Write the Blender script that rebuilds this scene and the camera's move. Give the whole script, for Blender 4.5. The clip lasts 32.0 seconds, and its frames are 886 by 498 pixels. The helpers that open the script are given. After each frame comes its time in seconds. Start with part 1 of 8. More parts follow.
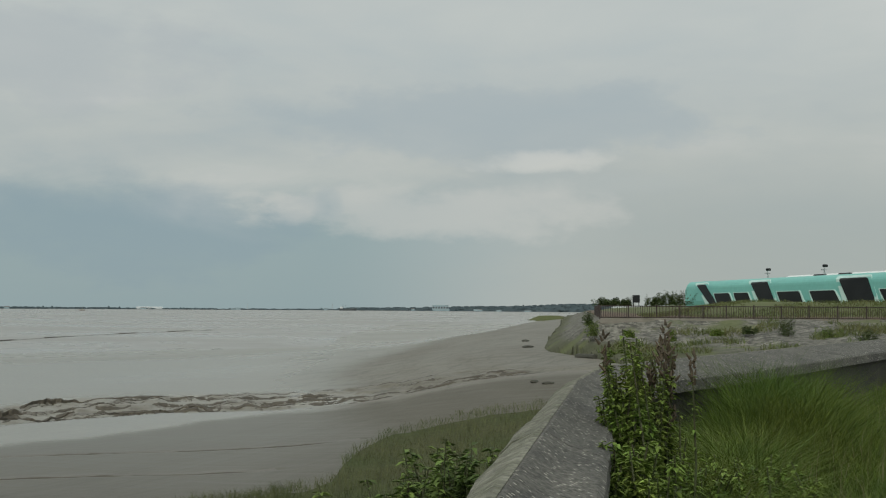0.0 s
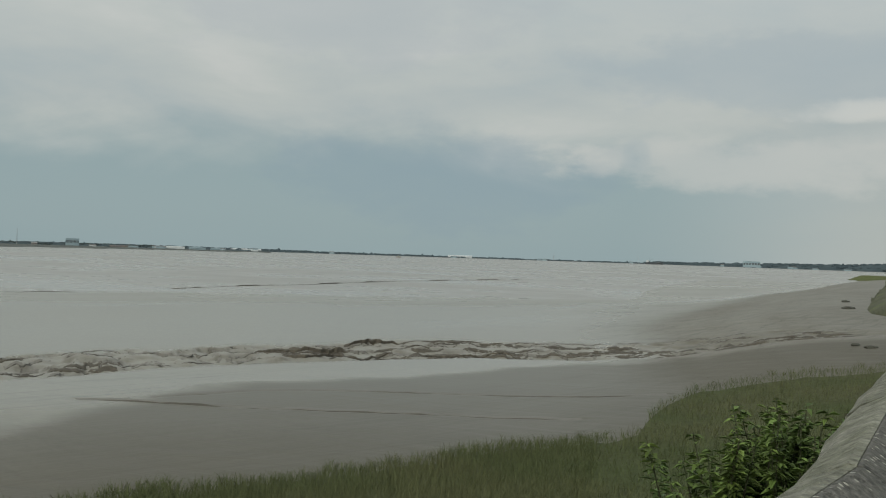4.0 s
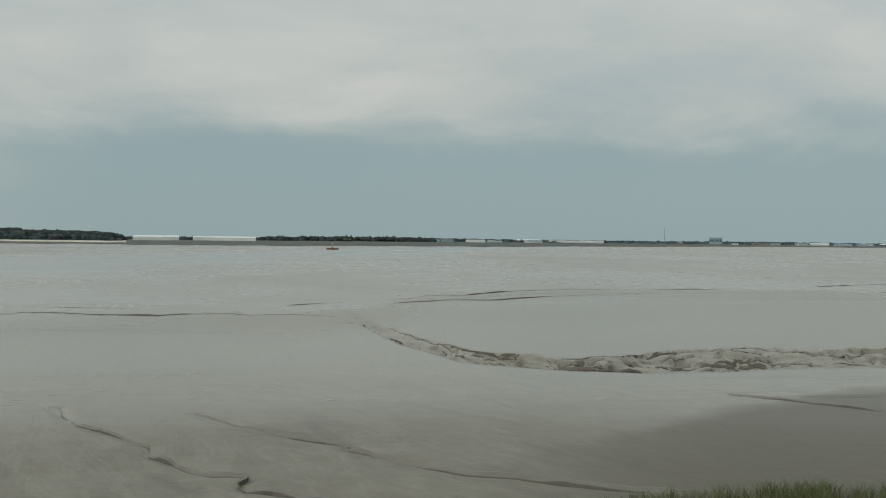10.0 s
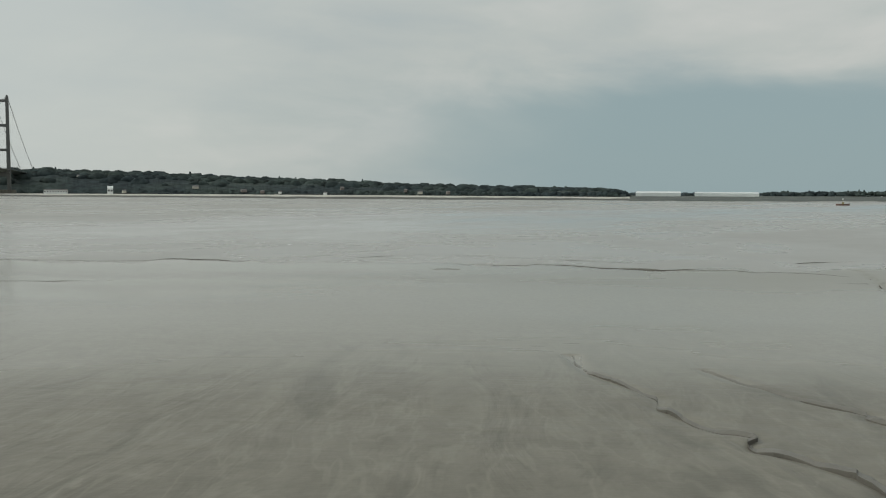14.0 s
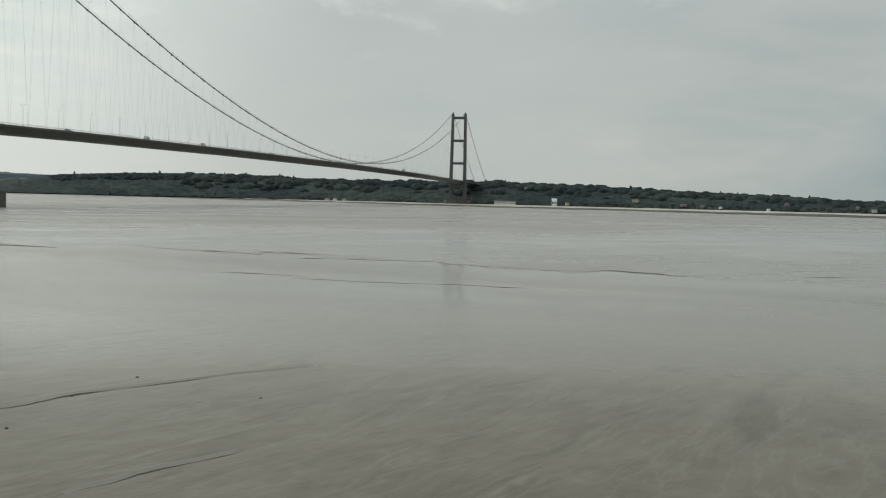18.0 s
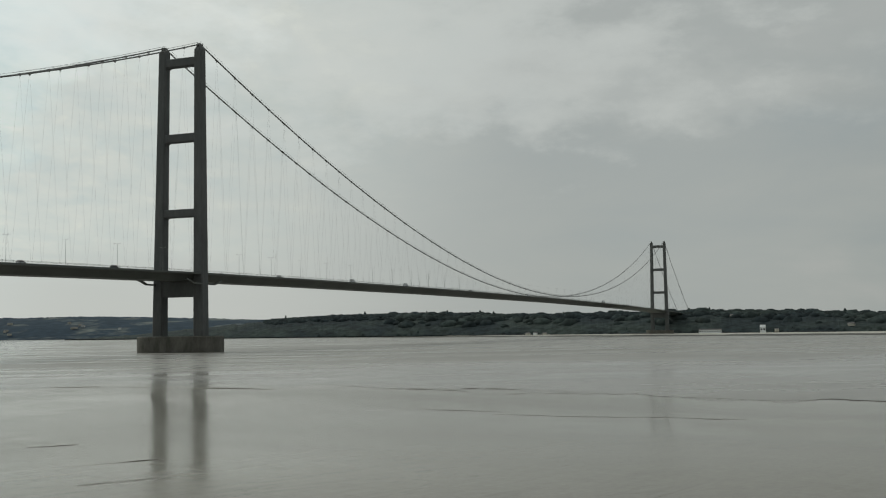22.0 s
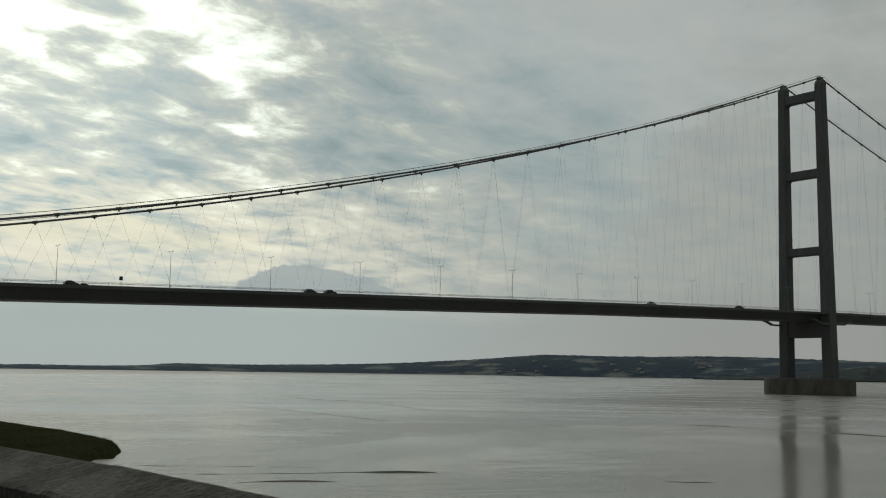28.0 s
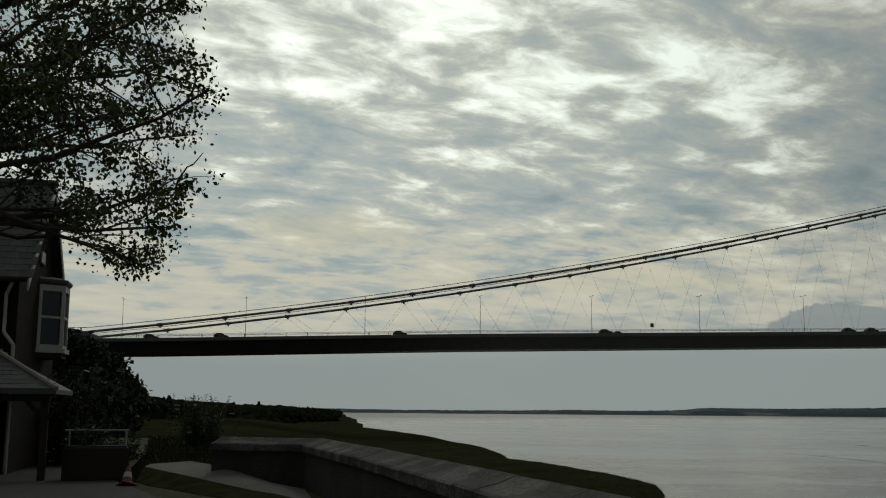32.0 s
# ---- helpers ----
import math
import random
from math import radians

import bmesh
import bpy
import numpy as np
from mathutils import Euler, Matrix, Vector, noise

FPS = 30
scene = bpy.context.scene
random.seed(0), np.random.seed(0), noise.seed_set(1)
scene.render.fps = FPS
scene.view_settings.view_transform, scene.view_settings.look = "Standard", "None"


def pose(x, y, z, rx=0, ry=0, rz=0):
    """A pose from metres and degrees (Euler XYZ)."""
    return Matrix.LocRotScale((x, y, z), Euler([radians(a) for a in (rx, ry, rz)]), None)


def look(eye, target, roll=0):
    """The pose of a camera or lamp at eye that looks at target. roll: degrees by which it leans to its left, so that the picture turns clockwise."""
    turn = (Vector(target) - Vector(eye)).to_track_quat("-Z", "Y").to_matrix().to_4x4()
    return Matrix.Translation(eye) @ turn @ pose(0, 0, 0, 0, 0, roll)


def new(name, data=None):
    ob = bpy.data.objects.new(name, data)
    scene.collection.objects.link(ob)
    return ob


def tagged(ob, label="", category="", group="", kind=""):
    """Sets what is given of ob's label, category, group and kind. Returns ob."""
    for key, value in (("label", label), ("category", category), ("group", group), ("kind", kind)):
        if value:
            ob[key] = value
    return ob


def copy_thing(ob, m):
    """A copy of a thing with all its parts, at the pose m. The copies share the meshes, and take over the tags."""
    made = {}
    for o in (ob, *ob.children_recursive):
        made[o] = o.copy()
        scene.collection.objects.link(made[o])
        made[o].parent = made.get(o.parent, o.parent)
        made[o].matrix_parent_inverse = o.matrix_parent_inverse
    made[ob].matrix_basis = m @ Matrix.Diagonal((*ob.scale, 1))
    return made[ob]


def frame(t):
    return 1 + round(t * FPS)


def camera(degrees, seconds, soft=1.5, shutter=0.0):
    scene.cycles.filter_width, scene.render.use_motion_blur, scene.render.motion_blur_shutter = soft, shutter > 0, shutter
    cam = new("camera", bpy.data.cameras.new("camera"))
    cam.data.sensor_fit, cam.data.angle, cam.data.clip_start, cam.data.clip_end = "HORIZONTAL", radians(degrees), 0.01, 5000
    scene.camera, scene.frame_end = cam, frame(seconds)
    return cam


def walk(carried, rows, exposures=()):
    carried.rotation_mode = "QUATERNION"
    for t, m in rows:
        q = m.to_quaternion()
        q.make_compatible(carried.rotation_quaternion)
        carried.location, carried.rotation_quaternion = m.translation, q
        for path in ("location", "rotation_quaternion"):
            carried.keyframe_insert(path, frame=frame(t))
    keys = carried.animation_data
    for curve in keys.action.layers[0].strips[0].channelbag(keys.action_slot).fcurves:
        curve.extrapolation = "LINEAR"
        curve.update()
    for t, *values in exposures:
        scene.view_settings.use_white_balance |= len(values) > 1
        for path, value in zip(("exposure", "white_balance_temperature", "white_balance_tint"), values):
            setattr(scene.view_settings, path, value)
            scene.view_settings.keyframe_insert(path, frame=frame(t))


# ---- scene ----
EYE = 9.0                                  # metres above the low-tide water
cam = camera(44.6, 32.0, soft=1.15)
# seconds, yaw, pitch, roll
TURN = [
    (0.0, -37.13, 3.16, -0.34),
    (0.5, -34.68, 2.94, -0.82),
    (1.0, -32.77, 2.62, -1.15),
    (1.5, -31.07, 2.15, -1.01),
    (2.0, -29.35, 1.55, -1.25),
    (2.5, -27.32, 1.23, -1.26),
    (4.5, -18.64, 0.08, -2.09),
    (5.0, -15.91, -0.10, -2.16),
    (5.5, -13.10, -0.21, -2.06),
    (6.0, -10.81, 0.04, -2.20),
    (6.5, -7.92, 0.07, -1.58),
    (7.0, -4.73, -0.04, -1.50),
    (7.5, -2.02, 0.18, -1.56),
    (8.0, 0.31, 0.11, -1.45),
    (8.5, 3.32, 0.03, -0.72),
    (9.0, 5.60, 0.11, -0.07),
    (9.5, 8.66, -0.09, -0.34),
    (10.0, 12.07, -0.53, -0.65),
    (10.5, 16.49, -1.62, -0.96),
    (11.0, 21.08, -2.35, -0.81),
    (11.5, 24.63, -2.98, -0.92),
    (12.0, 27.78, -3.31, -0.72),
    (12.5, 30.79, -3.60, -0.63),
    (13.0, 33.58, -3.57, -0.83),
    (13.5, 35.99, -3.31, -0.59),
    (15.5, 45.67, -2.71, -0.25),
    (16.0, 48.74, -2.65, -0.46),
    (16.5, 51.08, -2.68, -0.45),
    (17.0, 53.47, -2.55, -0.74),
    (17.5, 56.26, -2.60, -0.87),
    (18.0, 61.17, -2.66, -1.33),
    (18.5, 64.32, -1.70, -0.80),
    (19.0, 67.92, -1.78, -0.76),
    (19.5, 69.04, -0.87, -0.67),
    (20.0, 69.97, -0.06, -0.06),
    (20.5, 70.82, 0.59, 0.09),
    (21.0, 71.26, 2.22, -0.07),
    (21.5, 72.00, 3.24, 0.03),
    (22.0, 71.74, 4.38, 0.71),
    (22.5, 72.52, 4.84, 0.07),
    (23.0, 73.03, 4.64, 0.36),
    (23.5, 73.83, 5.36, 0.33),
    (24.0, 76.58, 5.38, 0.47),
    (24.5, 79.32, 5.50, 0.67),
    (25.0, 82.45, 5.62, 0.71),
    (25.5, 85.80, 5.86, 0.47),
    (27.5, 100.38, 6.36, -0.78),
    (28.0, 103.92, 6.50, -0.76),
    (28.5, 107.42, 6.79, -1.00),
    (29.0, 110.90, 7.19, -0.65),
    (29.5, 114.24, 7.30, -0.76),
    (30.0, 117.60, 7.44, -1.08),
    (30.5, 121.30, 7.34, -0.94),
    (31.0, 124.94, 7.70, -0.60),
    (31.5, 128.43, 8.21, -0.65),
    (32.0, 131.51, 8.54, -0.46)]
ARM = 0.55                                 # held at arm's length and swung round the body


def held(yaw):
    """The swing at arm's length about the body, nought along bearing 28."""
    return (math.sin(radians(28)) - math.sin(radians(yaw))) * ARM, (math.cos(radians(yaw)) - math.cos(radians(28))) * ARM


walk(cam, [(t, pose(*held(y), EYE - 0.02 * min(1, t / 2.5), 90 + p, r, y)) for t, y, p, r in TURN],
     exposures=[(0, -0.08), (12, -0.05), (19, -0.22), (21, -0.50), (23, -0.60), (25.5, -0.96), (28, -1.30), (30, -1.74), (32, -1.86)])

# ---- world and sun ----
SUN_AZ, SUN_EL = 123.0, 31.0               # the sun stands behind broken cloud over the bridge's southern end


def polar(az, r, z=0.0):
    a = radians(az)
    return Vector((-math.sin(a) * r, math.cos(a) * r, z))


EAST_STAND, WEST_STAND = Vector((0.58, -0.04, 0)), Vector((-0.22, -0.76, 0))


def east(az, r, z=0.0):
    return polar(az, r, z) + EAST_STAND


def west(az, r, z=0.0):
    return polar(az, r, z) + WEST_STAND


def link(tree, a, b):
    tree.links.new(a, b)


def math_node(tree, op, a, b=None, clamp=False):
    n = tree.nodes.new("ShaderNodeMath")
    n.operation, n.use_clamp = op, clamp
    for i, v in enumerate((a, b)):
        if v is None:
            continue
        if isinstance(v, (int, float)):
            n.inputs[i].default_value = v
        else:
            link(tree, v, n.inputs[i])
    return n.outputs[0]


def ramp_node(tree, fac, stops):
    n = tree.nodes.new("ShaderNodeValToRGB")
    el = n.color_ramp.elements
    while len(el) < len(stops):
        el.new(0.5)
    for e, (p, c) in zip(el, stops):
        e.position = p
        e.color = (*c, 1) if len(c) == 3 else c
    link(tree, fac, n.inputs[0])
    return n.outputs[0]


def mix_color(tree, fac, a, b, blend="MIX"):
    n = tree.nodes.new("ShaderNodeMix")
    n.data_type, n.blend_type = "RGBA", blend
    for i, v in ((0, fac), (6, a), (7, b)):
        if isinstance(v, (int, float)):
            n.inputs[i].default_value = v
        elif isinstance(v, tuple):
            n.inputs[i].default_value = (*v, 1)
        else:
            link(tree, v, n.inputs[i])
    return n.outputs[2]


def noise_node(tree, vec, scale, detail=4.0, rough=0.55, dist=0.0):
    n = tree.nodes.new("ShaderNodeTexNoise")
    n.inputs["Scale"].default_value, n.inputs["Detail"].default_value = scale, detail
    n.inputs["Roughness"].default_value, n.inputs["Distortion"].default_value = rough, dist
    link(tree, vec, n.inputs["Vector"])
    return n.outputs["Fac"]


def mapping(tree, vec, scale=(1, 1, 1), turn=0.0, loc=(0, 0, 0)):
    """Turn clockwise by so many degrees of bearing, then scale: y runs along that bearing."""
    if turn:
        n = tree.nodes.new("ShaderNodeMapping")
        n.inputs["Rotation"].default_value = (0, 0, radians(-turn))
        link(tree, vec, n.inputs["Vector"])
        vec = n.outputs[0]
    n = tree.nodes.new("ShaderNodeMapping")
    n.inputs["Scale"].default_value, n.inputs["Location"].default_value = scale, loc
    link(tree, vec, n.inputs["Vector"])
    return n.outputs[0]


def step_node(tree, x, a, b):
    n = tree.nodes.new("ShaderNodeMapRange")
    n.interpolation_type = "SMOOTHSTEP"
    rising = a < b
    n.inputs["From Min"].default_value, n.inputs["From Max"].default_value = (a, b) if rising else (b, a)
    n.inputs["To Min"].default_value, n.inputs["To Max"].default_value = (0, 1) if rising else (1, 0)
    link(tree, x, n.inputs["Value"])
    return n.outputs[0]


def build_world():
    w = bpy.data.worlds.new("sky")
    scene.world = w
    w.use_nodes = True
    t = w.node_tree
    t.nodes.clear()
    out, bg = t.nodes.new("ShaderNodeOutputWorld"), t.nodes.new("ShaderNodeBackground")
    sky = t.nodes.new("ShaderNodeTexSky")
    sky.sky_type, sky.sun_disc = "NISHITA", False
    sky.sun_elevation, sky.sun_rotation = radians(SUN_EL), radians(-SUN_AZ)
    clear = mix_color(t, 1.0, sky.outputs[0], (0.09, 0.09, 0.09), "MULTIPLY")
    d = t.nodes.new("ShaderNodeTexCoord").outputs["Generated"]
    sep = t.nodes.new("ShaderNodeSeparateXYZ")
    link(t, d, sep.inputs[0])
    up = math_node(t, "MAXIMUM", sep.outputs[2], 0.0)
    el = math_node(t, "DEGREES", math_node(t, "ARCSINE", sep.outputs[2]))
    az = math_node(t, "DEGREES", math_node(t, "ARCTAN2", math_node(t, "MULTIPLY", sep.outputs[0], -1.0), sep.outputs[1]))
    # cloud sheet overhead, seen in perspective
    den = math_node(t, "ADD", up, 0.14)
    comb = t.nodes.new("ShaderNodeCombineXYZ")
    link(t, math_node(t, "DIVIDE", sep.outputs[0], den), comb.inputs[0])
    link(t, math_node(t, "DIVIDE", sep.outputs[1], den), comb.inputs[1])
    sheet = comb.outputs[0]
    # nearness to the veiled sun
    dot = t.nodes.new("ShaderNodeVectorMath")
    dot.operation = "DOT_PRODUCT"
    dot.inputs[1].default_value = polar(SUN_AZ, math.cos(radians(SUN_EL)), math.sin(radians(SUN_EL)))
    link(t, d, dot.inputs[0])
    near = math_node(t, "MAXIMUM", dot.outputs["Value"], 0.0)
    # smooth stratus away from the sun
    soft = noise_node(t, mapping(t, d, (1, 1, 3.6), 0, (0.4, 0.2, 0)), 2.6, 6.0, 0.52, 0.35)
    wisp = noise_node(t, mapping(t, d, (1, 1, 2.6), 0, (2.4, 0.9, 0)), 7.0, 6.0, 0.55, 0.5)
    tone = math_node(t, "ADD", math_node(t, "MULTIPLY", soft, 0.72), math_node(t, "MULTIPLY", wisp, 0.28))
    stratus = ramp_node(t, tone, [(0.36, (0.40, 0.465, 0.475)), (0.46, (0.455, 0.50, 0.49)), (0.54, (0.50, 0.535, 0.51)), (0.64, (0.575, 0.59, 0.56))])

    def centred(x, mid, half):
        return math_node(t, "DIVIDE", math_node(t, "SUBTRACT", x, mid), half)

    torn = t.nodes.new("ShaderNodeTexNoise")
    torn.inputs["Scale"].default_value, torn.inputs["Detail"].default_value, torn.inputs["Roughness"].default_value = 11.0, 7.0, 0.58
    link(t, mapping(t, d, (1, 1, 2.2), 0, (1.3, 0.7, 0)), torn.inputs["Vector"])
    tears = t.nodes.new("ShaderNodeSeparateColor")
    link(t, torn.outputs["Color"], tears.inputs[0])

    def bank(az0, el0, w, h, ragged, lo=1.2, hi=0.5):
        """A soft-edged cloud patch of its own, its outline torn by noise."""
        tear = 0.9 + ragged * 0.28
        u = math_node(t, "ADD", centred(az, az0, w), math_node(t, "MULTIPLY", centred(tears.outputs[0], 0.5, 1.0), tear))
        v = math_node(t, "ADD", centred(el, el0, h), math_node(t, "MULTIPLY", centred(tears.outputs[1], 0.5, 1.0), tear))
        q = math_node(t, "ADD", math_node(t, "POWER", math_node(t, "ABSOLUTE", u), 2.0), math_node(t, "POWER", math_node(t, "ABSOLUTE", v), 2.0))
        return step_node(t, q, lo, hi)

    # warmer light under the sheet to the east
    warm = math_node(t, "MULTIPLY", step_node(t, az, -26.0, -44.0), step_node(t, el, 14.0, 4.0))
    stratus = mix_color(t, math_node(t, "MULTIPLY", warm, 0.4), stratus, (0.455, 0.475, 0.44))
    dull = math_node(t, "MULTIPLY", step_node(t, az, -39.0, -50.0), step_node(t, el, 9.0, 3.0))
    stratus = mix_color(t, math_node(t, "MULTIPLY", dull, 0.75), stratus, (0.372, 0.418, 0.405))
    # brighter overhead, evenly pale over the bridge
    stratus = mix_color(t, math_node(t, "MULTIPLY", step_node(t, el, 7.0, 16.0), 0.5), stratus, (0.60, 0.64, 0.62))
    stratus = mix_color(t, math_node(t, "MULTIPLY", step_node(t, az, 40.0, 62.0), 0.6), stratus, (0.585, 0.625, 0.60))
    stratus = mix_color(t, math_node(t, "MULTIPLY", step_node(t, az, 64.0, 88.0), 0.75), stratus, (0.82, 0.86, 0.82))
    # rain-grey cloud low over the far bank, with a ragged top
    rag = math_node(t, "ADD", math_node(t, "MULTIPLY", math_node(t, "SUBTRACT", soft, 0.5), 5.0), math_node(t, "MULTIPLY", math_node(t, "SUBTRACT", wisp, 0.5), 3.0))
    band = step_node(t, math_node(t, "ADD", el, rag), 7.5, 4.2)
    azr = math_node(t, "ADD", az, math_node(t, "MULTIPLY", rag, 1.4))
    span = math_node(t, "MULTIPLY", step_node(t, azr, -47.0, -30.0), step_node(t, azr, 54.0, 27.0))
    stratus = mix_color(t, math_node(t, "MULTIPLY", math_node(t, "MULTIPLY", band, span), 0.95), stratus, (0.286, 0.379, 0.398))
    for patch, amount, tint in ((bank(-21.8, 4.2, 7.5, 2.4, 6.0, 1.9, 0.0), 0.60, (0.262, 0.352, 0.402)),
                                (bank(-40.3, 9.9, 10.8, 2.0, 7.0, 1.7, 0.2), 0.58, (0.385, 0.450, 0.475)),
                                (bank(-37.5, 5.0, 8.0, 1.3, 7.0, 1.8, 0.0), 0.60, (0.585, 0.590, 0.555)),
                                (bank(-43.5, 6.5, 6.0, 0.55, 5.0, 1.5, 0.0), 0.45, (0.455, 0.495, 0.480)),
                                (bank(-42.3, 7.85, 4.2, 0.75, 5.0, 1.4, 0.1), 0.70, (0.640, 0.645, 0.600)),
                                (bank(-29.2, 5.1, 1.5, 0.85, 4.0, 1.3, 0.0), 0.5, (0.610, 0.610, 0.570)),
                                (bank(-31.0, 5.2, 0.9, 1.1, 3.0, 1.3, 0.2), 0.50, (0.400, 0.460, 0.470))):
        stratus = mix_color(t, math_node(t, "MULTIPLY", patch, amount), stratus, tint)
    stratus = mix_color(t, math_node(t, "MULTIPLY", bank(-16.0, 12.5, 8.0, 2.6, 8.0, 2.0, 0.0), 0.5), stratus, (0.43, 0.475, 0.495))
    # broken altocumulus in rows towards the sun
    fine = noise_node(t, mapping(t, sheet, (1.20, 0.78, 1), 72), 6.5, 7.0, 0.62, 0.4)
    puff = noise_node(t, mapping(t, sheet, (1.15, 0.85, 1), 68, (5.0, 2.0, 0)), 3.2, 7.0, 0.56, 0.45)
    broad = noise_node(t, mapping(t, sheet, (1.0, 0.75, 1), 40, (3.1, 1.7, 0)), 0.7, 4.0, 0.5, 0.3)
    broken = math_node(t, "ADD", math_node(t, "MULTIPLY", fine, 0.40), math_node(t, "ADD", math_node(t, "MULTIPLY", puff, 0.42), math_node(t, "MULTIPLY", broad, 0.18)))
    # thin patch where the sun nearly breaks through
    gap = math_node(t, "ADD", math_node(t, "POWER", math_node(t, "ABSOLUTE", centred(az, 125.5, 25.0)), 2.0), math_node(t, "POWER", math_node(t, "ABSOLUTE", centred(el, 25.0, 17.0)), 2.0))
    gap = step_node(t, math_node(t, "ADD", gap, math_node(t, "MULTIPLY", centred(broad, 0.5, 1.0), 1.6)), 1.15, 0.15)
    rows_amp = math_node(t, "ADD", 0.34, math_node(t, "MULTIPLY", step_node(t, az, 91.0, 115.0), 0.86))
    rows_amp = math_node(t, "MULTIPLY", rows_amp, math_node(t, "ADD", 0.62, math_node(t, "MULTIPLY", step_node(t, el, 4.0, 10.0), 0.38)))
    broken = math_node(t, "ADD", 0.5, math_node(t, "MULTIPLY", math_node(t, "SUBTRACT", broken, 0.5), rows_amp))
    broken = math_node(t, "ADD", broken, math_node(t, "MULTIPLY", gap, 0.055))
    for patch, amount in ((bank(120.8, 18.0, 9.0, 4.2, 3.0, 1.5, 0.2), 0.060), (bank(136.0, 20.0, 9.0, 4.0, 3.0, 1.5, 0.2), 0.035), (bank(103.5, 15.0, 11.5, 5.5, 3.0, 1.6, 0.2), -0.022),
                          (bank(123.2, 16.2, 1.7, 1.0, 1.5, 1.3, 0.2), -0.085), (bank(118.5, 14.6, 3.0, 0.8, 2.0, 1.3, 0.2), -0.05), (bank(131.0, 12.5, 9.0, 2.4, 3.0, 1.5, 0.2), -0.028), (bank(137.0, 9.6, 4.2, 1.1, 3.0, 1.5, 0.1), 0.03), (bank(130.5, 20.8, 4.2, 1.6, 3.0, 1.4, 0.1), 0.06)):
        broken = math_node(t, "ADD", broken, math_node(t, "MULTIPLY", patch, amount))
    thick = ramp_node(t, centred(az, 70.0, 100.0), [(0.05, (0.80, 0.85, 0.81)), (0.22, (0.84, 0.89, 0.86)), (0.36, (0.97, 1.04, 1.01)), (0.50, (1.28, 1.42, 1.38)), (0.66, (1.48, 1.62, 1.57)), (0.95, (1.40, 1.54, 1.50))])
    # a heavier blue-grey bank south of the tower
    thick = mix_color(t, math_node(t, "MULTIPLY", bank(103.0, 13.5, 11.0, 6.0, 5.0, 2.0, 0.0), 0.65), thick, (0.90, 1.03, 1.02))
    lift = ramp_node(t, broken, [(0.37, (0.68, 0.78, 0.81)), (0.45, (0.87, 0.945, 0.955)), (0.52, (1.09, 1.085, 1.04)), (0.56, (1.36, 1.32, 1.18)), (0.60, (1.86, 1.81, 1.64)), (0.66, (2.6, 2.55, 2.35))])
    lit = mix_color(t, 1.0, thick, lift, "MULTIPLY")
    # under the far end of the sheet the air is a smooth grey, with a yellow rim above it
    haze = step_node(t, math_node(t, "ADD", el, math_node(t, "MULTIPLY", math_node(t, "SUBTRACT", broad, 0.5), 4.0)), 5.0, 2.6)
    rim = math_node(t, "MULTIPLY", math_node(t, "MULTIPLY", step_node(t, el, 12.0, 6.5), step_node(t, broken, 0.43, 0.53)), step_node(t, az, 94.0, 124.0))
    lit = mix_color(t, math_node(t, "MULTIPLY", rim, 0.75), lit, (2.20, 2.10, 1.62))
    low_warm = math_node(t, "MULTIPLY", step_node(t, el, 9.5, 5.0), step_node(t, az, 100.0, 122.0))
    lit = mix_color(t, math_node(t, "MULTIPLY", low_warm, 0.32), lit, (1.72, 1.69, 1.44))
    lit = mix_color(t, math_node(t, "MULTIPLY", math_node(t, "MAXIMUM", bank(137.4, 9.6, 4.0, 1.2, 3.0, 1.5, 0.1), bank(121.0, 6.8, 8.0, 0.8, 4.0, 1.5, 0.1)), 0.5), lit, (2.0, 1.92, 1.42))
    # one flat-based heap of cloud standing on the haze beyond the bridge
    veil = mix_color(t, math_node(t, "MULTIPLY", step_node(t, soft, 0.40, 0.62), step_node(t, az, 146.0, 104.0)), (0.91, 1.07, 1.06), (1.09, 1.21, 1.18))
    veil = mix_color(t, step_node(t, az, 114.0, 88.0), veil, (0.74, 0.785, 0.75))
    lit = mix_color(t, haze, lit, veil)
    heap = math_node(t, "MULTIPLY", bank(110.8, 4.2, 4.2, 1.35, 4.5, 1.15, 0.9), step_node(t, el, 3.0, 4.4))
    lit = mix_color(t, math_node(t, "MULTIPLY", heap, 0.85), lit, (0.78, 0.92, 0.94))
    sunward = step_node(t, math_node(t, "ADD", az, math_node(t, "MULTIPLY", math_node(t, "SUBTRACT", broad, 0.5), 24.0)), 72.0, 96.0)
    beyond = step_node(t, az, 179.0, 150.0)
    overhead = step_node(t, near, 0.55, 0.86)
    mask = math_node(t, "MAXIMUM", math_node(t, "MULTIPLY", sunward, beyond), overhead)
    cloud = mix_color(t, mask, stratus, lit)
    cloud = mix_color(t, math_node(t, "MULTIPLY", bank(73.0, 14.5, 12.0, 4.2, 9.0, 2.4, -0.2), 0.5), cloud, (0.94, 0.98, 0.93))
    cloud = mix_color(t, math_node(t, "MULTIPLY", bank(94.0, 18.5, 12.0, 5.0, 5.0, 1.8, 0.0), 0.5), cloud, (1.22, 1.29, 1.25))
    cloud = mix_color(t, math_node(t, "MULTIPLY", bank(61.0, 12.5, 9.0, 2.2, 9.0, 2.0, 0.0), 0.4), cloud, (0.74, 0.77, 0.73))
    final = mix_color(t, 0.95, clear, cloud)
    link(t, final, bg.inputs[0])
    bg.inputs[1].default_value = 1.0
    link(t, bg.outputs[0], out.inputs[0])


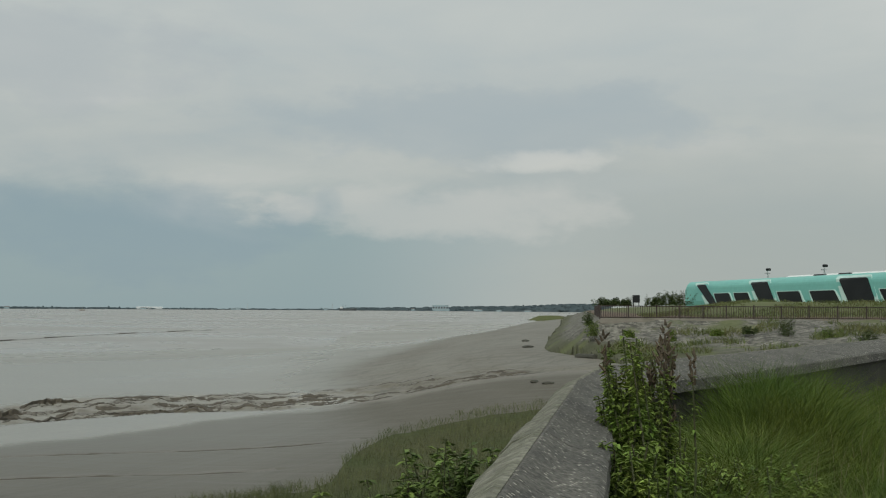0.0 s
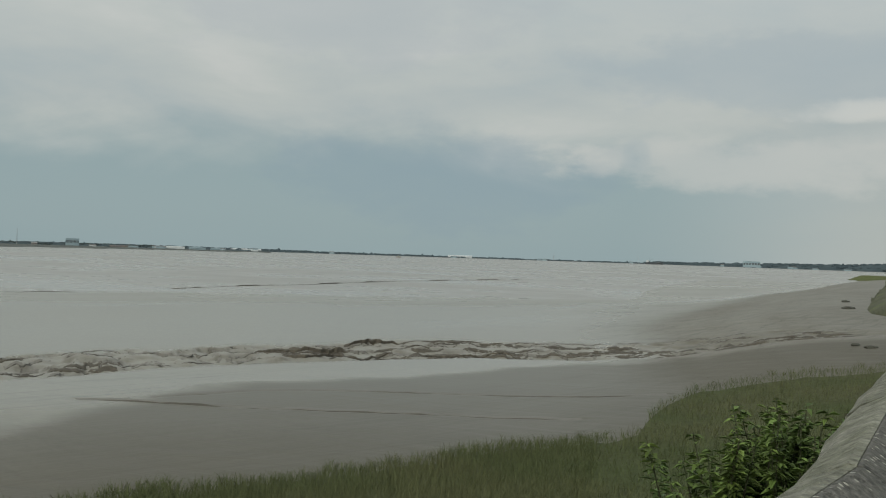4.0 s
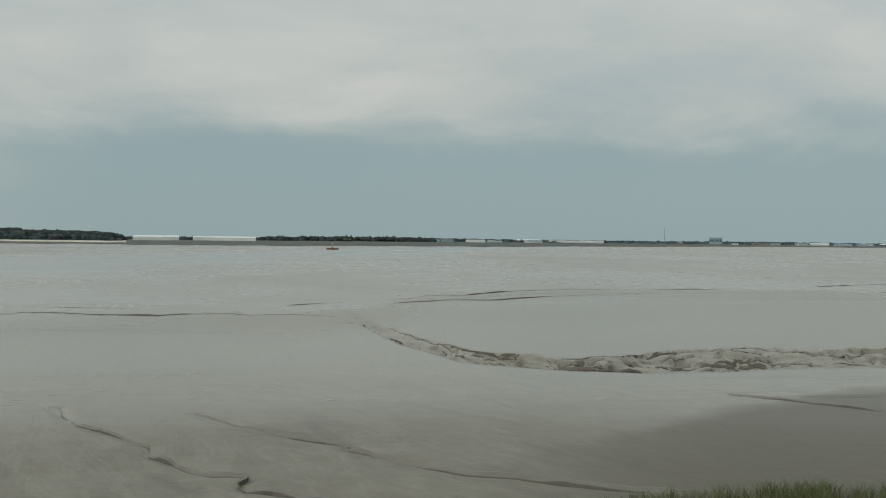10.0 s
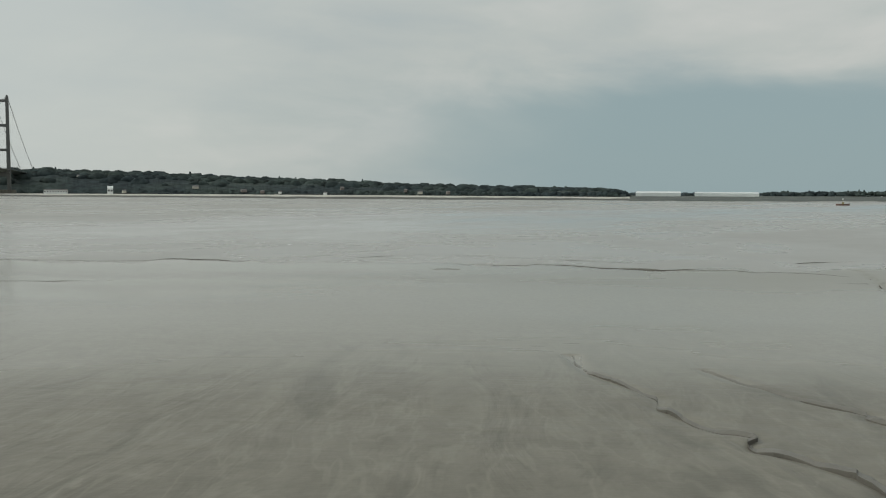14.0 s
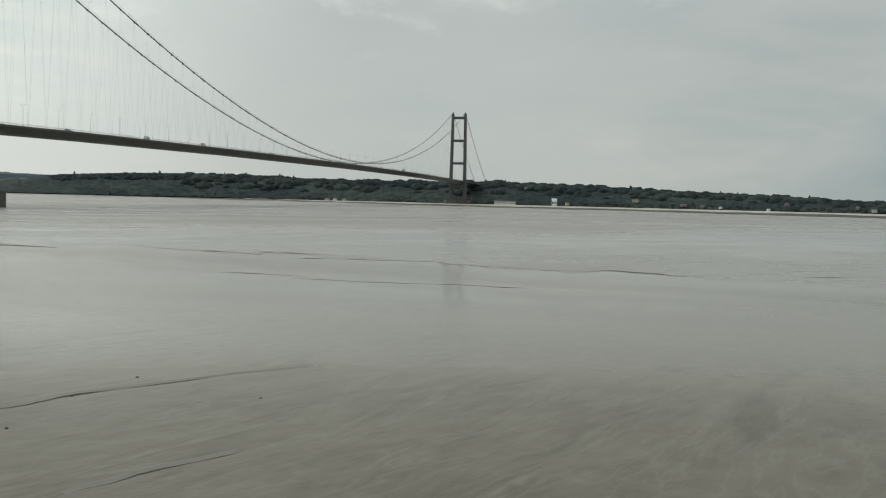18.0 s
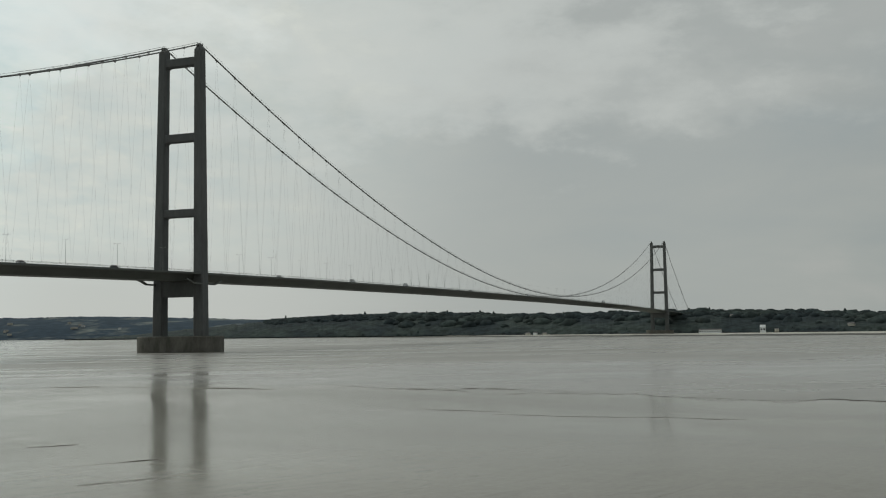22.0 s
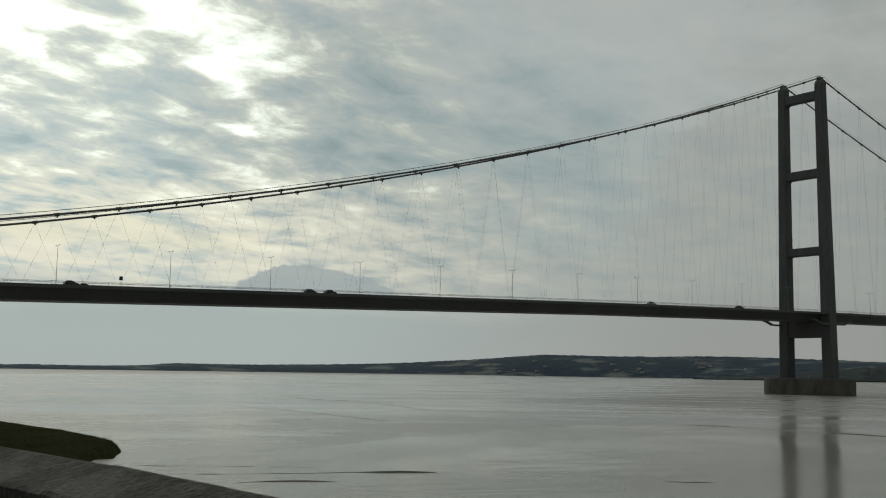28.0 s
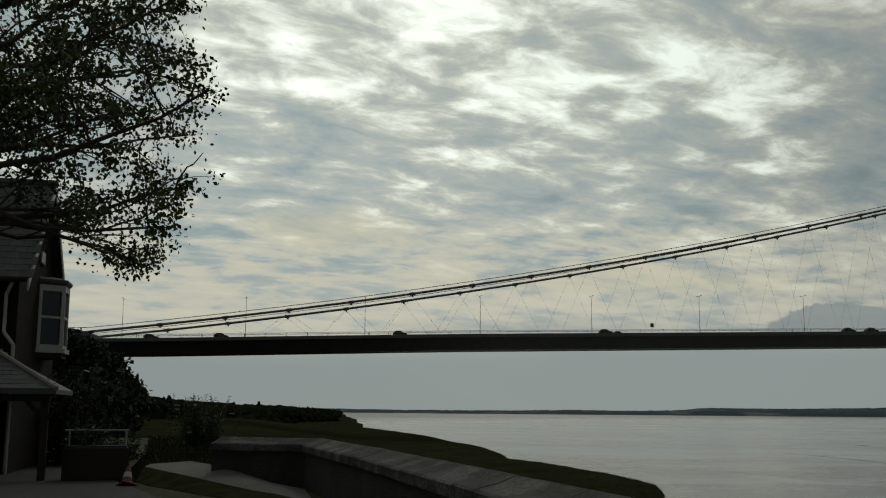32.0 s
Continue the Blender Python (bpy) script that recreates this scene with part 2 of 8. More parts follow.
build_world()
sun = new("sun", bpy.data.lights.new("sun", "SUN"))
sun.data.energy, sun.data.angle, sun.data.color = 0.9, radians(12), (1.0, 0.95, 0.86)
sun.matrix_world = look(polar(SUN_AZ, 80, 60), (0, 0, 0))

# ---- materials ----


def material(name, base, rough=0.7, other=None, scale=1.0, spread=(0.35, 0.65), bump=0.0, bump_scale=None, metallic=0.0,
             fine=0.0, fine_scale=30.0, stretch=(1, 1, 1), island=0.0, spec=0.5, coords="Object", rough_other=None):
    """Two-scale noise colour, relief and uneven gloss."""
    m = bpy.data.materials.new(name)
    m.use_nodes = True
    t = m.node_tree
    b = t.nodes["Principled BSDF"]
    co = t.nodes.new("ShaderNodeTexCoord").outputs[coords]
    if coords == "Object" and stretch == "world":
        stretch = (1, 1, 1)
    vec = mapping(t, co, stretch)
    n1 = noise_node(t, vec, scale, 5.0)
    fac = ramp_node(t, n1, [(spread[0], (0, 0, 0)), (spread[1], (1, 1, 1))])
    col = mix_color(t, fac, tuple(base), tuple(other or [c * 0.72 for c in base]))
    if fine:
        n2 = noise_node(t, vec, fine_scale, 3.0)
        g = ramp_node(t, n2, [(0.3, (1 - fine,) * 3), (0.7, (1 + fine,) * 3)])
        col = mix_color(t, 1.0, col, g, "MULTIPLY")
    if island:
        r = t.nodes.new("ShaderNodeNewGeometry").outputs["Random Per Island"]
        g = ramp_node(t, r, [(0, (1 - island,) * 3), (1, (1 + island,) * 3)])
        col = mix_color(t, 1.0, col, g, "MULTIPLY")
    link(t, col, b.inputs["Base Color"])
    b.inputs["Metallic"].default_value = metallic
    b.inputs["Specular IOR Level"].default_value = spec
    if rough_other is None:
        b.inputs["Roughness"].default_value = rough
    else:
        rr = ramp_node(t, n1, [(spread[0], (rough,) * 3), (spread[1], (rough_other,) * 3)])
        link(t, rr, b.inputs["Roughness"])
    if bump:
        n3 = noise_node(t, vec, bump_scale or fine_scale, 4.0)
        bp = t.nodes.new("ShaderNodeBump")
        bp.inputs["Strength"].default_value, bp.inputs["Distance"].default_value = min(1.0, bump), 0.05
        link(t, n3, bp.inputs["Height"])
        link(t, bp.outputs[0], b.inputs["Normal"])
    return m


def random_tint(m, amount):
    """Each object of its own shade."""
    t = m.node_tree
    b = t.nodes["Principled BSDF"]
    src = b.inputs["Base Color"].links[0].from_socket
    r = t.nodes.new("ShaderNodeObjectInfo").outputs["Random"]
    g = ramp_node(t, r, [(0, (1 - amount,) * 3), (1, (1 + amount,) * 3)])
    link(t, mix_color(t, 1.0, src, g, "MULTIPLY"), b.inputs["Base Color"])
    return m


def fleck(m, scale, size, color, amount):
    """Pale pebbles and lichen spots showing in a worn surface."""
    t = m.node_tree
    b = t.nodes["Principled BSDF"]
    src = b.inputs["Base Color"].links[0].from_socket
    v = t.nodes.new("ShaderNodeTexVoronoi")
    v.inputs["Scale"].default_value = scale
    v.inputs["Randomness"].default_value = 1.0
    co = t.nodes.new("ShaderNodeTexCoord").outputs["Object"]
    link(t, co, v.inputs["Vector"])
    dot = step_node(t, v.outputs["Distance"], size, size * 0.6)
    sel = t.nodes.new("ShaderNodeSeparateColor")
    link(t, v.outputs["Color"], sel.inputs[0])
    spot = math_node(t, "MULTIPLY", dot, step_node(t, sel.outputs[0], 0.62, 0.70))
    link(t, mix_color(t, math_node(t, "MULTIPLY", spot, amount), src, color), b.inputs["Base Color"])
    return m


def water_material():
    m = bpy.data.materials.new("estuary_water")
    m.use_nodes = True
    t = m.node_tree
    b = t.nodes["Principled BSDF"]
    co = t.nodes.new("ShaderNodeTexCoord").outputs["Object"]
    # long smooth slicks and rippled lanes that follow the tide
    lanes = noise_node(t, mapping(t, co, (0.012, 0.006, 1), 20), 1.0, 6.0, 0.55, 0.5)
    streak = noise_node(t, mapping(t, co, (0.05, 0.03, 1), 20), 1.0, 5.0, 0.6, 0.3)
    col = mix_color(t, ramp_node(t, lanes, [(0.35, (0, 0, 0)), (0.65, (1, 1, 1))]), (0.292, 0.277, 0.254), (0.266, 0.254, 0.235))
    link(t, col, b.inputs["Base Color"])
    b.inputs["Specular IOR Level"].default_value = 0.5
    rough = ramp_node(t, math_node(t, "ADD", math_node(t, "MULTIPLY", lanes, 0.6), math_node(t, "MULTIPLY", streak, 0.4)), [(0.40, (0.09,) * 3), (0.58, (0.22,) * 3)])
    sp = t.nodes.new("ShaderNodeSeparateXYZ")
    link(t, co, sp.inputs[0])
    lee = math_node(t, "MULTIPLY", step_node(t, sp.outputs[0], -180.0, -380.0), step_node(t, sp.outputs[1], -90.0, 10.0))
    calm = noise_node(t, mapping(t, co, (0.004, 0.045, 1), 86, (1.0, 2.0, 0)), 1.0, 4.0, 0.6, 0.2)
    rough = math_node(t, "ADD", rough, math_node(t, "MULTIPLY", math_node(t, "MULTIPLY", step_node(t, calm, 0.58, 0.52), lee), 0.26))
    rough = math_node(t, "ADD", rough, math_node(t, "MULTIPLY", step_node(t, sp.outputs[0], -230.0, -60.0), 0.14))
    # wind-ruffled reach far up the river
    rough = math_node(t, "ADD", rough, math_node(t, "MULTIPLY", step_node(t, sp.outputs[1], -500.0, -1100.0), 0.28))
    link(t, rough, b.inputs["Roughness"])
    b.inputs["IOR"].default_value = 1.33
    r1 = noise_node(t, mapping(t, co, (0.14, 0.10, 1), 20), 1.0, 5.0, 0.6)
    r2 = noise_node(t, mapping(t, co, (1.5, 0.5, 1), 128), 1.0, 3.0, 0.6)
    r3 = noise_node(t, mapping(t, co, (0.035, 0.30, 1), 86), 1.0, 4.0, 0.55, 0.3)
    h = math_node(t, "ADD", math_node(t, "ADD", math_node(t, "MULTIPLY", r1, 0.22), math_node(t, "MULTIPLY", r3, 0.28)), math_node(t, "MULTIPLY", math_node(t, "MULTIPLY", r2, 0.10), lanes))
    h = math_node(t, "MULTIPLY", h, math_node(t, "SUBTRACT", 1.0, math_node(t, "MULTIPLY", step_node(t, sp.outputs[0], -260.0, -60.0), 0.88)))
    bp = t.nodes.new("ShaderNodeBump")
    bp.inputs["Strength"].default_value, bp.inputs["Distance"].default_value = 0.22, 1.0
    link(t, h, bp.inputs["Height"])
    link(t, bp.outputs[0], b.inputs["Normal"])
    return m


def mud_material():
    m = bpy.data.materials.new("wet_mud")
    m.use_nodes = True
    t = m.node_tree
    b = t.nodes["Principled BSDF"]
    co = t.nodes.new("ShaderNodeTexCoord").outputs["Object"]
    big = noise_node(t, mapping(t, co, (0.03, 0.010, 1), 125), 1.0, 5.0, 0.55, 0.3)
    col = mix_color(t, ramp_node(t, big, [(0.35, (0, 0, 0)), (0.65, (1, 1, 1))]), (0.266, 0.250, 0.214), (0.236, 0.223, 0.192))
    # steep cut faces: browner, duller mud, with their shade put into the colour
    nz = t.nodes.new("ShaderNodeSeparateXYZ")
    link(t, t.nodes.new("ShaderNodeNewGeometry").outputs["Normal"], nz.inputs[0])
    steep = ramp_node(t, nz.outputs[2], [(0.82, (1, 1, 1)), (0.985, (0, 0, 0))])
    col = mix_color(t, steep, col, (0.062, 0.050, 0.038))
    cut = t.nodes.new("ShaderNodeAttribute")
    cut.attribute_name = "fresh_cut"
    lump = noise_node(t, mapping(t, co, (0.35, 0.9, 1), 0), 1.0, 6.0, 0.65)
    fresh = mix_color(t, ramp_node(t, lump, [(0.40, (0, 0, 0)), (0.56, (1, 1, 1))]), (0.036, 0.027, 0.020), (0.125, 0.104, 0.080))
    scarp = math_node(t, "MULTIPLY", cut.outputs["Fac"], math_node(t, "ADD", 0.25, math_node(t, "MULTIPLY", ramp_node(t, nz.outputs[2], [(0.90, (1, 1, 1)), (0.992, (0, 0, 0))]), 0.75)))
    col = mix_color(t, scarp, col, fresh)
    fine = noise_node(t, co, 3.0, 5.0, 0.6)
    col = mix_color(t, 1.0, col, ramp_node(t, fine, [(0.3, (0.93,) * 3), (0.7, (1.06,) * 3)]), "MULTIPLY")
    streaks = noise_node(t, mapping(t, co, (0.42, 0.085, 1), 38), 1.0, 2.5, 0.5, 0.8)
    sepz = t.nodes.new("ShaderNodeSeparateXYZ")
    link(t, co, sepz.inputs[0])
    drained = step_node(t, sepz.outputs[2], 0.98, 1.5)
    col = mix_color(t, math_node(t, "MULTIPLY", drained, 0.62), col, (0.112, 0.100, 0.078))
    mottle = noise_node(t, mapping(t, co, (0.9, 0.45, 1), 38), 1.0, 6.0, 0.65, 0.3)
    col = mix_color(t, drained, col, mix_color(t, 1.0, col, ramp_node(t, mottle, [(0.35, (0.86, 0.84, 0.82)), (0.65, (1.14, 1.13, 1.12))]), "MULTIPLY"))
    wind = noise_node(t, mapping(t, co, (0.60, 0.11, 1), 38, (7.0, 3.0, 0)), 1.0, 3.0, 0.55, 0.4)
    thread = math_node(t, "MAXIMUM", math_node(t, "MULTIPLY", step_node(t, math_node(t, "ABSOLUTE", math_node(t, "SUBTRACT", wind, 0.5)), 0.030, 0.004), 0.5), math_node(t, "MULTIPLY", step_node(t, streaks, 0.54, 0.68), 0.22))
    pale = math_node(t, "MULTIPLY", drained, thread)
    col = mix_color(t, math_node(t, "MULTIPLY", pale, 0.6), col, (0.25, 0.236, 0.192))
    trough = math_node(t, "MULTIPLY", drained, step_node(t, streaks, 0.44, 0.34))
    col = mix_color(t, math_node(t, "MULTIPLY", trough, 0.4), col, (0.086, 0.080, 0.062))
    # dark seams lie across the flat to the east
    seams = noise_node(t, mapping(t, co, (0.42, 0.018, 1), 118, (3.0, 1.0, 0)), 1.0, 4.0, 0.55, 0.4)
    seam = math_node(t, "MULTIPLY", math_node(t, "MULTIPLY", step_node(t, sepz.outputs[2], 0.95, 1.12), step_node(t, math_node(t, "ABSOLUTE", math_node(t, "SUBTRACT", seams, 0.5)), 0.018, 0.003)), step_node(t, sepz.outputs[0], -6.0, 14.0))
    col = mix_color(t, math_node(t, "MULTIPLY", seam, 0.8), col, (0.085, 0.078, 0.062))
    # the higher flat below the saltings has dried to a duller brown
    dried = t.nodes.new("ShaderNodeAttribute")
    dried.attribute_name = "drained"
    dry = dried.outputs["Fac"]
    col = mix_color(t, math_node(t, "MULTIPLY", dry, 0.84), col, (0.102, 0.092, 0.072))
    link(t, col, b.inputs["Base Color"])
    # the flat drains towards the shore: dull near, filmed with water farther out
    sep = t.nodes.new("ShaderNodeSeparateXYZ")
    link(t, co, sep.inputs[0])
    wet = ramp_node(t, math_node(t, "MULTIPLY", sep.outputs[2], 0.5), [(0.20, (0.28,) * 3), (0.38, (0.28,) * 3), (0.46, (0.24,) * 3), (0.60, (0.29,) * 3), (0.85, (0.46,) * 3)])
    wet2 = math_node(t, "ADD", wet, math_node(t, "MULTIPLY", math_node(t, "SUBTRACT", big, 0.5), 0.22))
    wet2 = math_node(t, "ADD", wet2, math_node(t, "MULTIPLY", dry, 0.10))
    wet2 = math_node(t, "SUBTRACT", wet2, math_node(t, "MULTIPLY", step_node(t, sep.outputs[0], -25.0, -95.0), 0.11))
    link(t, math_node(t, "MAXIMUM", math_node(t, "ADD", wet2, math_node(t, "MAXIMUM", math_node(t, "MULTIPLY", steep, 0.4), math_node(t, "MULTIPLY", scarp, 0.4))), 0.09), b.inputs["Roughness"])
    b.inputs["IOR"].default_value = 1.235
    # drainage streaks run down the flat
    n1 = noise_node(t, mapping(t, co, (0.42, 0.085, 1), 38), 1.0, 4.0, 0.5, 0.8)
    n2 = noise_node(t, mapping(t, co, (0.5, 0.05, 1), 118), 1.0, 5.0, 0.6)
    h = math_node(t, "ADD", math_node(t, "MULTIPLY", n1, 0.5), math_node(t, "ADD", math_node(t, "MULTIPLY", n2, 0.25), math_node(t, "MULTIPLY", fine, 0.05)))
    relief = math_node(t, "MULTIPLY", h, ramp_node(t, math_node(t, "MULTIPLY", sep.outputs[2], 0.5), [(0.46, (0.10,) * 3), (0.75, (1, 1, 1))]))
    bp = t.nodes.new("ShaderNodeBump")
    bp.inputs["Strength"].default_value, bp.inputs["Distance"].default_value = 0.6, 0.5
    link(t, relief, bp.inputs["Height"])
    link(t, bp.outputs[0], b.inputs["Normal"])
    return m


def slump_material():
    """Bare mud: pale wet level tops, steep faces with shade in their colour."""
    m = material("broken_mud_shaded_edge", (0.126, 0.109, 0.086), 0.4, (0.098, 0.084, 0.065), 0.4, fine=0.15, fine_scale=3.0)
    t = m.node_tree
    b = t.nodes["Principled BSDF"]
    src = b.inputs["Base Color"].links[0].from_socket
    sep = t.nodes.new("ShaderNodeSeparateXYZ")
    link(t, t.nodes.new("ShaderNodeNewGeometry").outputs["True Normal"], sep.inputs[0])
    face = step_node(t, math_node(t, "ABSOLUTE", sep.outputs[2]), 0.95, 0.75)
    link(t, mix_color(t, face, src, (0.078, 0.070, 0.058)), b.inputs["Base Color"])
    link(t, math_node(t, "ADD", 0.42, math_node(t, "MULTIPLY", face, 0.4)), b.inputs["Roughness"])
    return m


SLUMP = slump_material()
FRESHCUT = material("fresh_brown_mud_scar", (0.050, 0.040, 0.028), 0.75, (0.085, 0.070, 0.050), 0.5, fine=0.3, fine_scale=2.5, bump=0.6, bump_scale=4.0)
WATER = water_material()
MUD = mud_material()
CONCRETE = material("tower_concrete", (0.112, 0.116, 0.114), 0.85, (0.084, 0.088, 0.087), 0.12, bump=0.15, bump_scale=2.0, fine=0.12, fine_scale=0.9, stretch=(1, 1, 0.25))
PIER = material("stained_pier_concrete", (0.14, 0.132, 0.115), 0.85, (0.075, 0.073, 0.06), 0.25, bump=0.2, bump_scale=2.0, fine=0.15, fine_scale=1.5, stretch=(1, 1, 0.4))
DECK = material("painted_deck_steel", (0.094, 0.101, 0.090), 0.6, (0.070, 0.076, 0.068), 0.05, fine=0.08, fine_scale=0.6)
ASPHALT = material("asphalt", (0.05, 0.05, 0.05), 0.9, (0.07, 0.07, 0.068), 0.8, bump=0.2, fine=0.2)
CABLE = material("painted_cable_steel", (0.15, 0.15, 0.145), 0.6, (0.11, 0.11, 0.105), 0.3)
STEEL = material("galvanised_steel", (0.33, 0.34, 0.34), 0.5, (0.24, 0.25, 0.25), 2.0, metallic=0.6)
WOODLAND = material("woodland_canopy", (0.041, 0.053, 0.049), 0.95, (0.026, 0.035, 0.038), 0.010, (0.40, 0.60), fine=0.45, fine_scale=0.07, island=0.26, spec=0.1)
# distance haze is mixed into this colour: paler and bluer than the woodland
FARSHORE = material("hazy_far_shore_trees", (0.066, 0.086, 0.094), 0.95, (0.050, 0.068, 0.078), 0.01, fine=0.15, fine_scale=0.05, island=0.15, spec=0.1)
# distance haze is put into the blue base colour; pale streaks are fields
FARHILL = material("hazed_far_wooded_slope", (0.038, 0.058, 0.080), 0.95, (0.150, 0.168, 0.160), 0.006, (0.54, 0.63), fine=0.22, fine_scale=0.03, stretch=(1, 1, 7), spec=0.1)
BANKGRASS = material("rough_bank_grass", (0.085, 0.108, 0.038), 0.95, (0.125, 0.118, 0.055), 0.09, fine=0.25, fine_scale=2.5, bump=0.5, bump_scale=6.0, spec=0.1)
MARSH = material("saltmarsh_turf", (0.062, 0.076, 0.032), 0.95, (0.078, 0.080, 0.042), 0.12, fine=0.25, fine_scale=3.0, bump=0.6, bump_scale=5.0, spec=0.1)
# the landward face's shade is put into this wall colour
WALLCON = material("weathered_shaded_wall", (0.036, 0.033, 0.027), 0.9, (0.021, 0.020, 0.017), 1.4, bump=0.7, bump_scale=22, fine=0.3, fine_scale=26)
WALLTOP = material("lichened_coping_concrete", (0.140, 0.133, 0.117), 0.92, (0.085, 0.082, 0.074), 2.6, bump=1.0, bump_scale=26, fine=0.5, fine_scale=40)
fleck(WALLTOP, 34.0, 0.36, (0.50, 0.48, 0.41), 0.8)


def bank_material():
    """Stone pitching overgrown in patches; turf on the level crown."""
    m = material("overgrown_stone_bank", (0.225, 0.212, 0.185), 0.9, (0.125, 0.118, 0.098), 0.6, bump=1.0, bump_scale=1.3, fine=0.4, fine_scale=1.4)
    t = m.node_tree
    b = t.nodes["Principled BSDF"]
    src = b.inputs["Base Color"].links[0].from_socket
    co = t.nodes.new("ShaderNodeTexCoord").outputs["Object"]
    sep = t.nodes.new("ShaderNodeSeparateXYZ")
    link(t, co, sep.inputs[0])
    crown = step_node(t, sep.outputs[2], 8.05, 8.2)
    tide = step_node(t, sep.outputs[2], 6.0, 5.2)
    patch = step_node(t, noise_node(t, co, 0.16, 7.0, 0.65), 0.53, 0.62)
    grass = mix_color(t, noise_node(t, co, 1.6, 5.0, 0.6), (0.070, 0.094, 0.030), (0.128, 0.130, 0.052))
    weed = mix_color(t, noise_node(t, co, 0.5, 4.0), (0.050, 0.056, 0.026), (0.085, 0.082, 0.045))
    rough_stone = noise_node(t, mapping(t, co, (0.6, 0.6, 2.2)), 2.2, 8.0, 0.75)
    src = mix_color(t, step_node(t, rough_stone, 0.55, 0.42), src, (0.060, 0.056, 0.048))
    col = mix_color(t, tide, src, weed)
    col = mix_color(t, math_node(t, "MAXIMUM", crown, math_node(t, "MULTIPLY", patch, 0.85)), col, grass)
    # a trodden strip of bare brown soil runs behind the railing
    soil = math_node(t, "MULTIPLY", step_node(t, sep.outputs[2], 8.08, 8.14), step_node(t, sep.outputs[2], 8.42, 8.28))
    col = mix_color(t, soil, col, mix_color(t, noise_node(t, co, 0.8, 4.0), (0.130, 0.082, 0.054), (0.090, 0.066, 0.044)))
    link(t, col, b.inputs["Base Color"])
    return m


BANKMIX = bank_material()
WHITEPAINT = material("white_cladding", (0.78, 0.79, 0.78), 0.6, (0.62, 0.64, 0.64), 0.05)

# ---- building helpers ----


def link_mesh(name, bm, mat, parent=None, label=""):
    me = bpy.data.meshes.new(name)
    bm.to_mesh(me)
    bm.free()
    for m in (mat if isinstance(mat, (list, tuple)) else [mat]):
        me.materials.append(m)
    ob = new(name, me)
    if parent is not None:
        ob.parent = parent
        ob.matrix_parent_inverse = parent.matrix_world.inverted()
    if label:
        ob["label"] = label
    return ob


def part(name, bm, mat, parent, label=""):
    ob = bpy.data.objects.new(name, bpy.data.meshes.new(name))
    bm.to_mesh(ob.data)
    bm.free()
    ob.data.materials.append(mat)
    scene.collection.objects.link(ob)
    ob.parent = parent
    if label:
        ob["label"] = label
    return ob


def thing(name, label, category, group="", kind="", m=None):
    ob = new(name)
    if m is not None:
        ob.matrix_world = m
    return tagged(ob, label, category, group, kind)


def box(bm, x0, x1, y0, y1, z0, z1, bevel=0.0):
    r = bmesh.ops.create_cube(bm, size=1)
    vs = r["verts"]
    for v in vs:
        v.co = Vector((x0 + (v.co.x + 0.5) * (x1 - x0), y0 + (v.co.y + 0.5) * (y1 - y0), z0 + (v.co.z + 0.5) * (z1 - z0)))
    if bevel:
        es = list({e for v in vs for e in v.link_edges})
        bmesh.ops.bevel(bm, geom=es, offset=bevel, segments=1, affect="EDGES")
    return vs


def tube(bm, a, b, r, n=6, r2=None, caps=True):
    a, b = Vector(a), Vector(b)
    q = (b - a).to_track_quat("Z", "Y")
    rings = []
    for p, rad in ((a, r), (b, r if r2 is None else r2)):
        rings.append([bm.verts.new(p + q @ Vector((math.cos(k * math.tau / n) * rad, math.sin(k * math.tau / n) * rad, 0))) for k in range(n)])
    for k in range(n):
        bm.faces.new((rings[0][k], rings[0][(k + 1) % n], rings[1][(k + 1) % n], rings[1][k]))
    if caps:
        bm.faces.new(rings[0][::-1])
        bm.faces.new(rings[1])


def sweep(bm, sections, close=True, cap=True):
    """Skin a list of equal rings of points."""
    rings = [[bm.verts.new(p) for p in s] for s in sections]
    n = len(rings[0])
    for a, b in zip(rings, rings[1:]):
        for k in range(n if close else n - 1):
            bm.faces.new((a[k], a[(k + 1) % n], b[(k + 1) % n], b[k]))
    if cap and close:
        bm.faces.new(rings[0][::-1])
        bm.faces.new(rings[-1])
    bmesh.ops.recalc_face_normals(bm, faces=bm.faces)


def grid_mesh(name, xs, mat, parent=None, smooth=True):
    """A surface from a 2D array of points."""
    h, w = xs.shape[:2]
    idx = np.arange(h * w).reshape(h, w)
    f = np.stack([idx[:-1, :-1], idx[:-1, 1:], idx[1:, 1:], idx[1:, :-1]], -1).reshape(-1, 4)
    me = bpy.data.meshes.new(name)
    me.from_pydata(xs.reshape(-1, 3).tolist(), [], f.tolist())
    me.materials.append(mat)
    if smooth:
        me.shade_smooth()
    ob = new(name, me)
    if parent is not None:
        ob.parent = parent
    return ob


def interp(x, pts):
    return float(np.interp(x, [p[0] for p in pts], [p[1] for p in pts]))


def smooth(a, b, x):
    u = np.clip((x - a) / (b - a), 0, 1)
    return u * u * (3 - 2 * u)


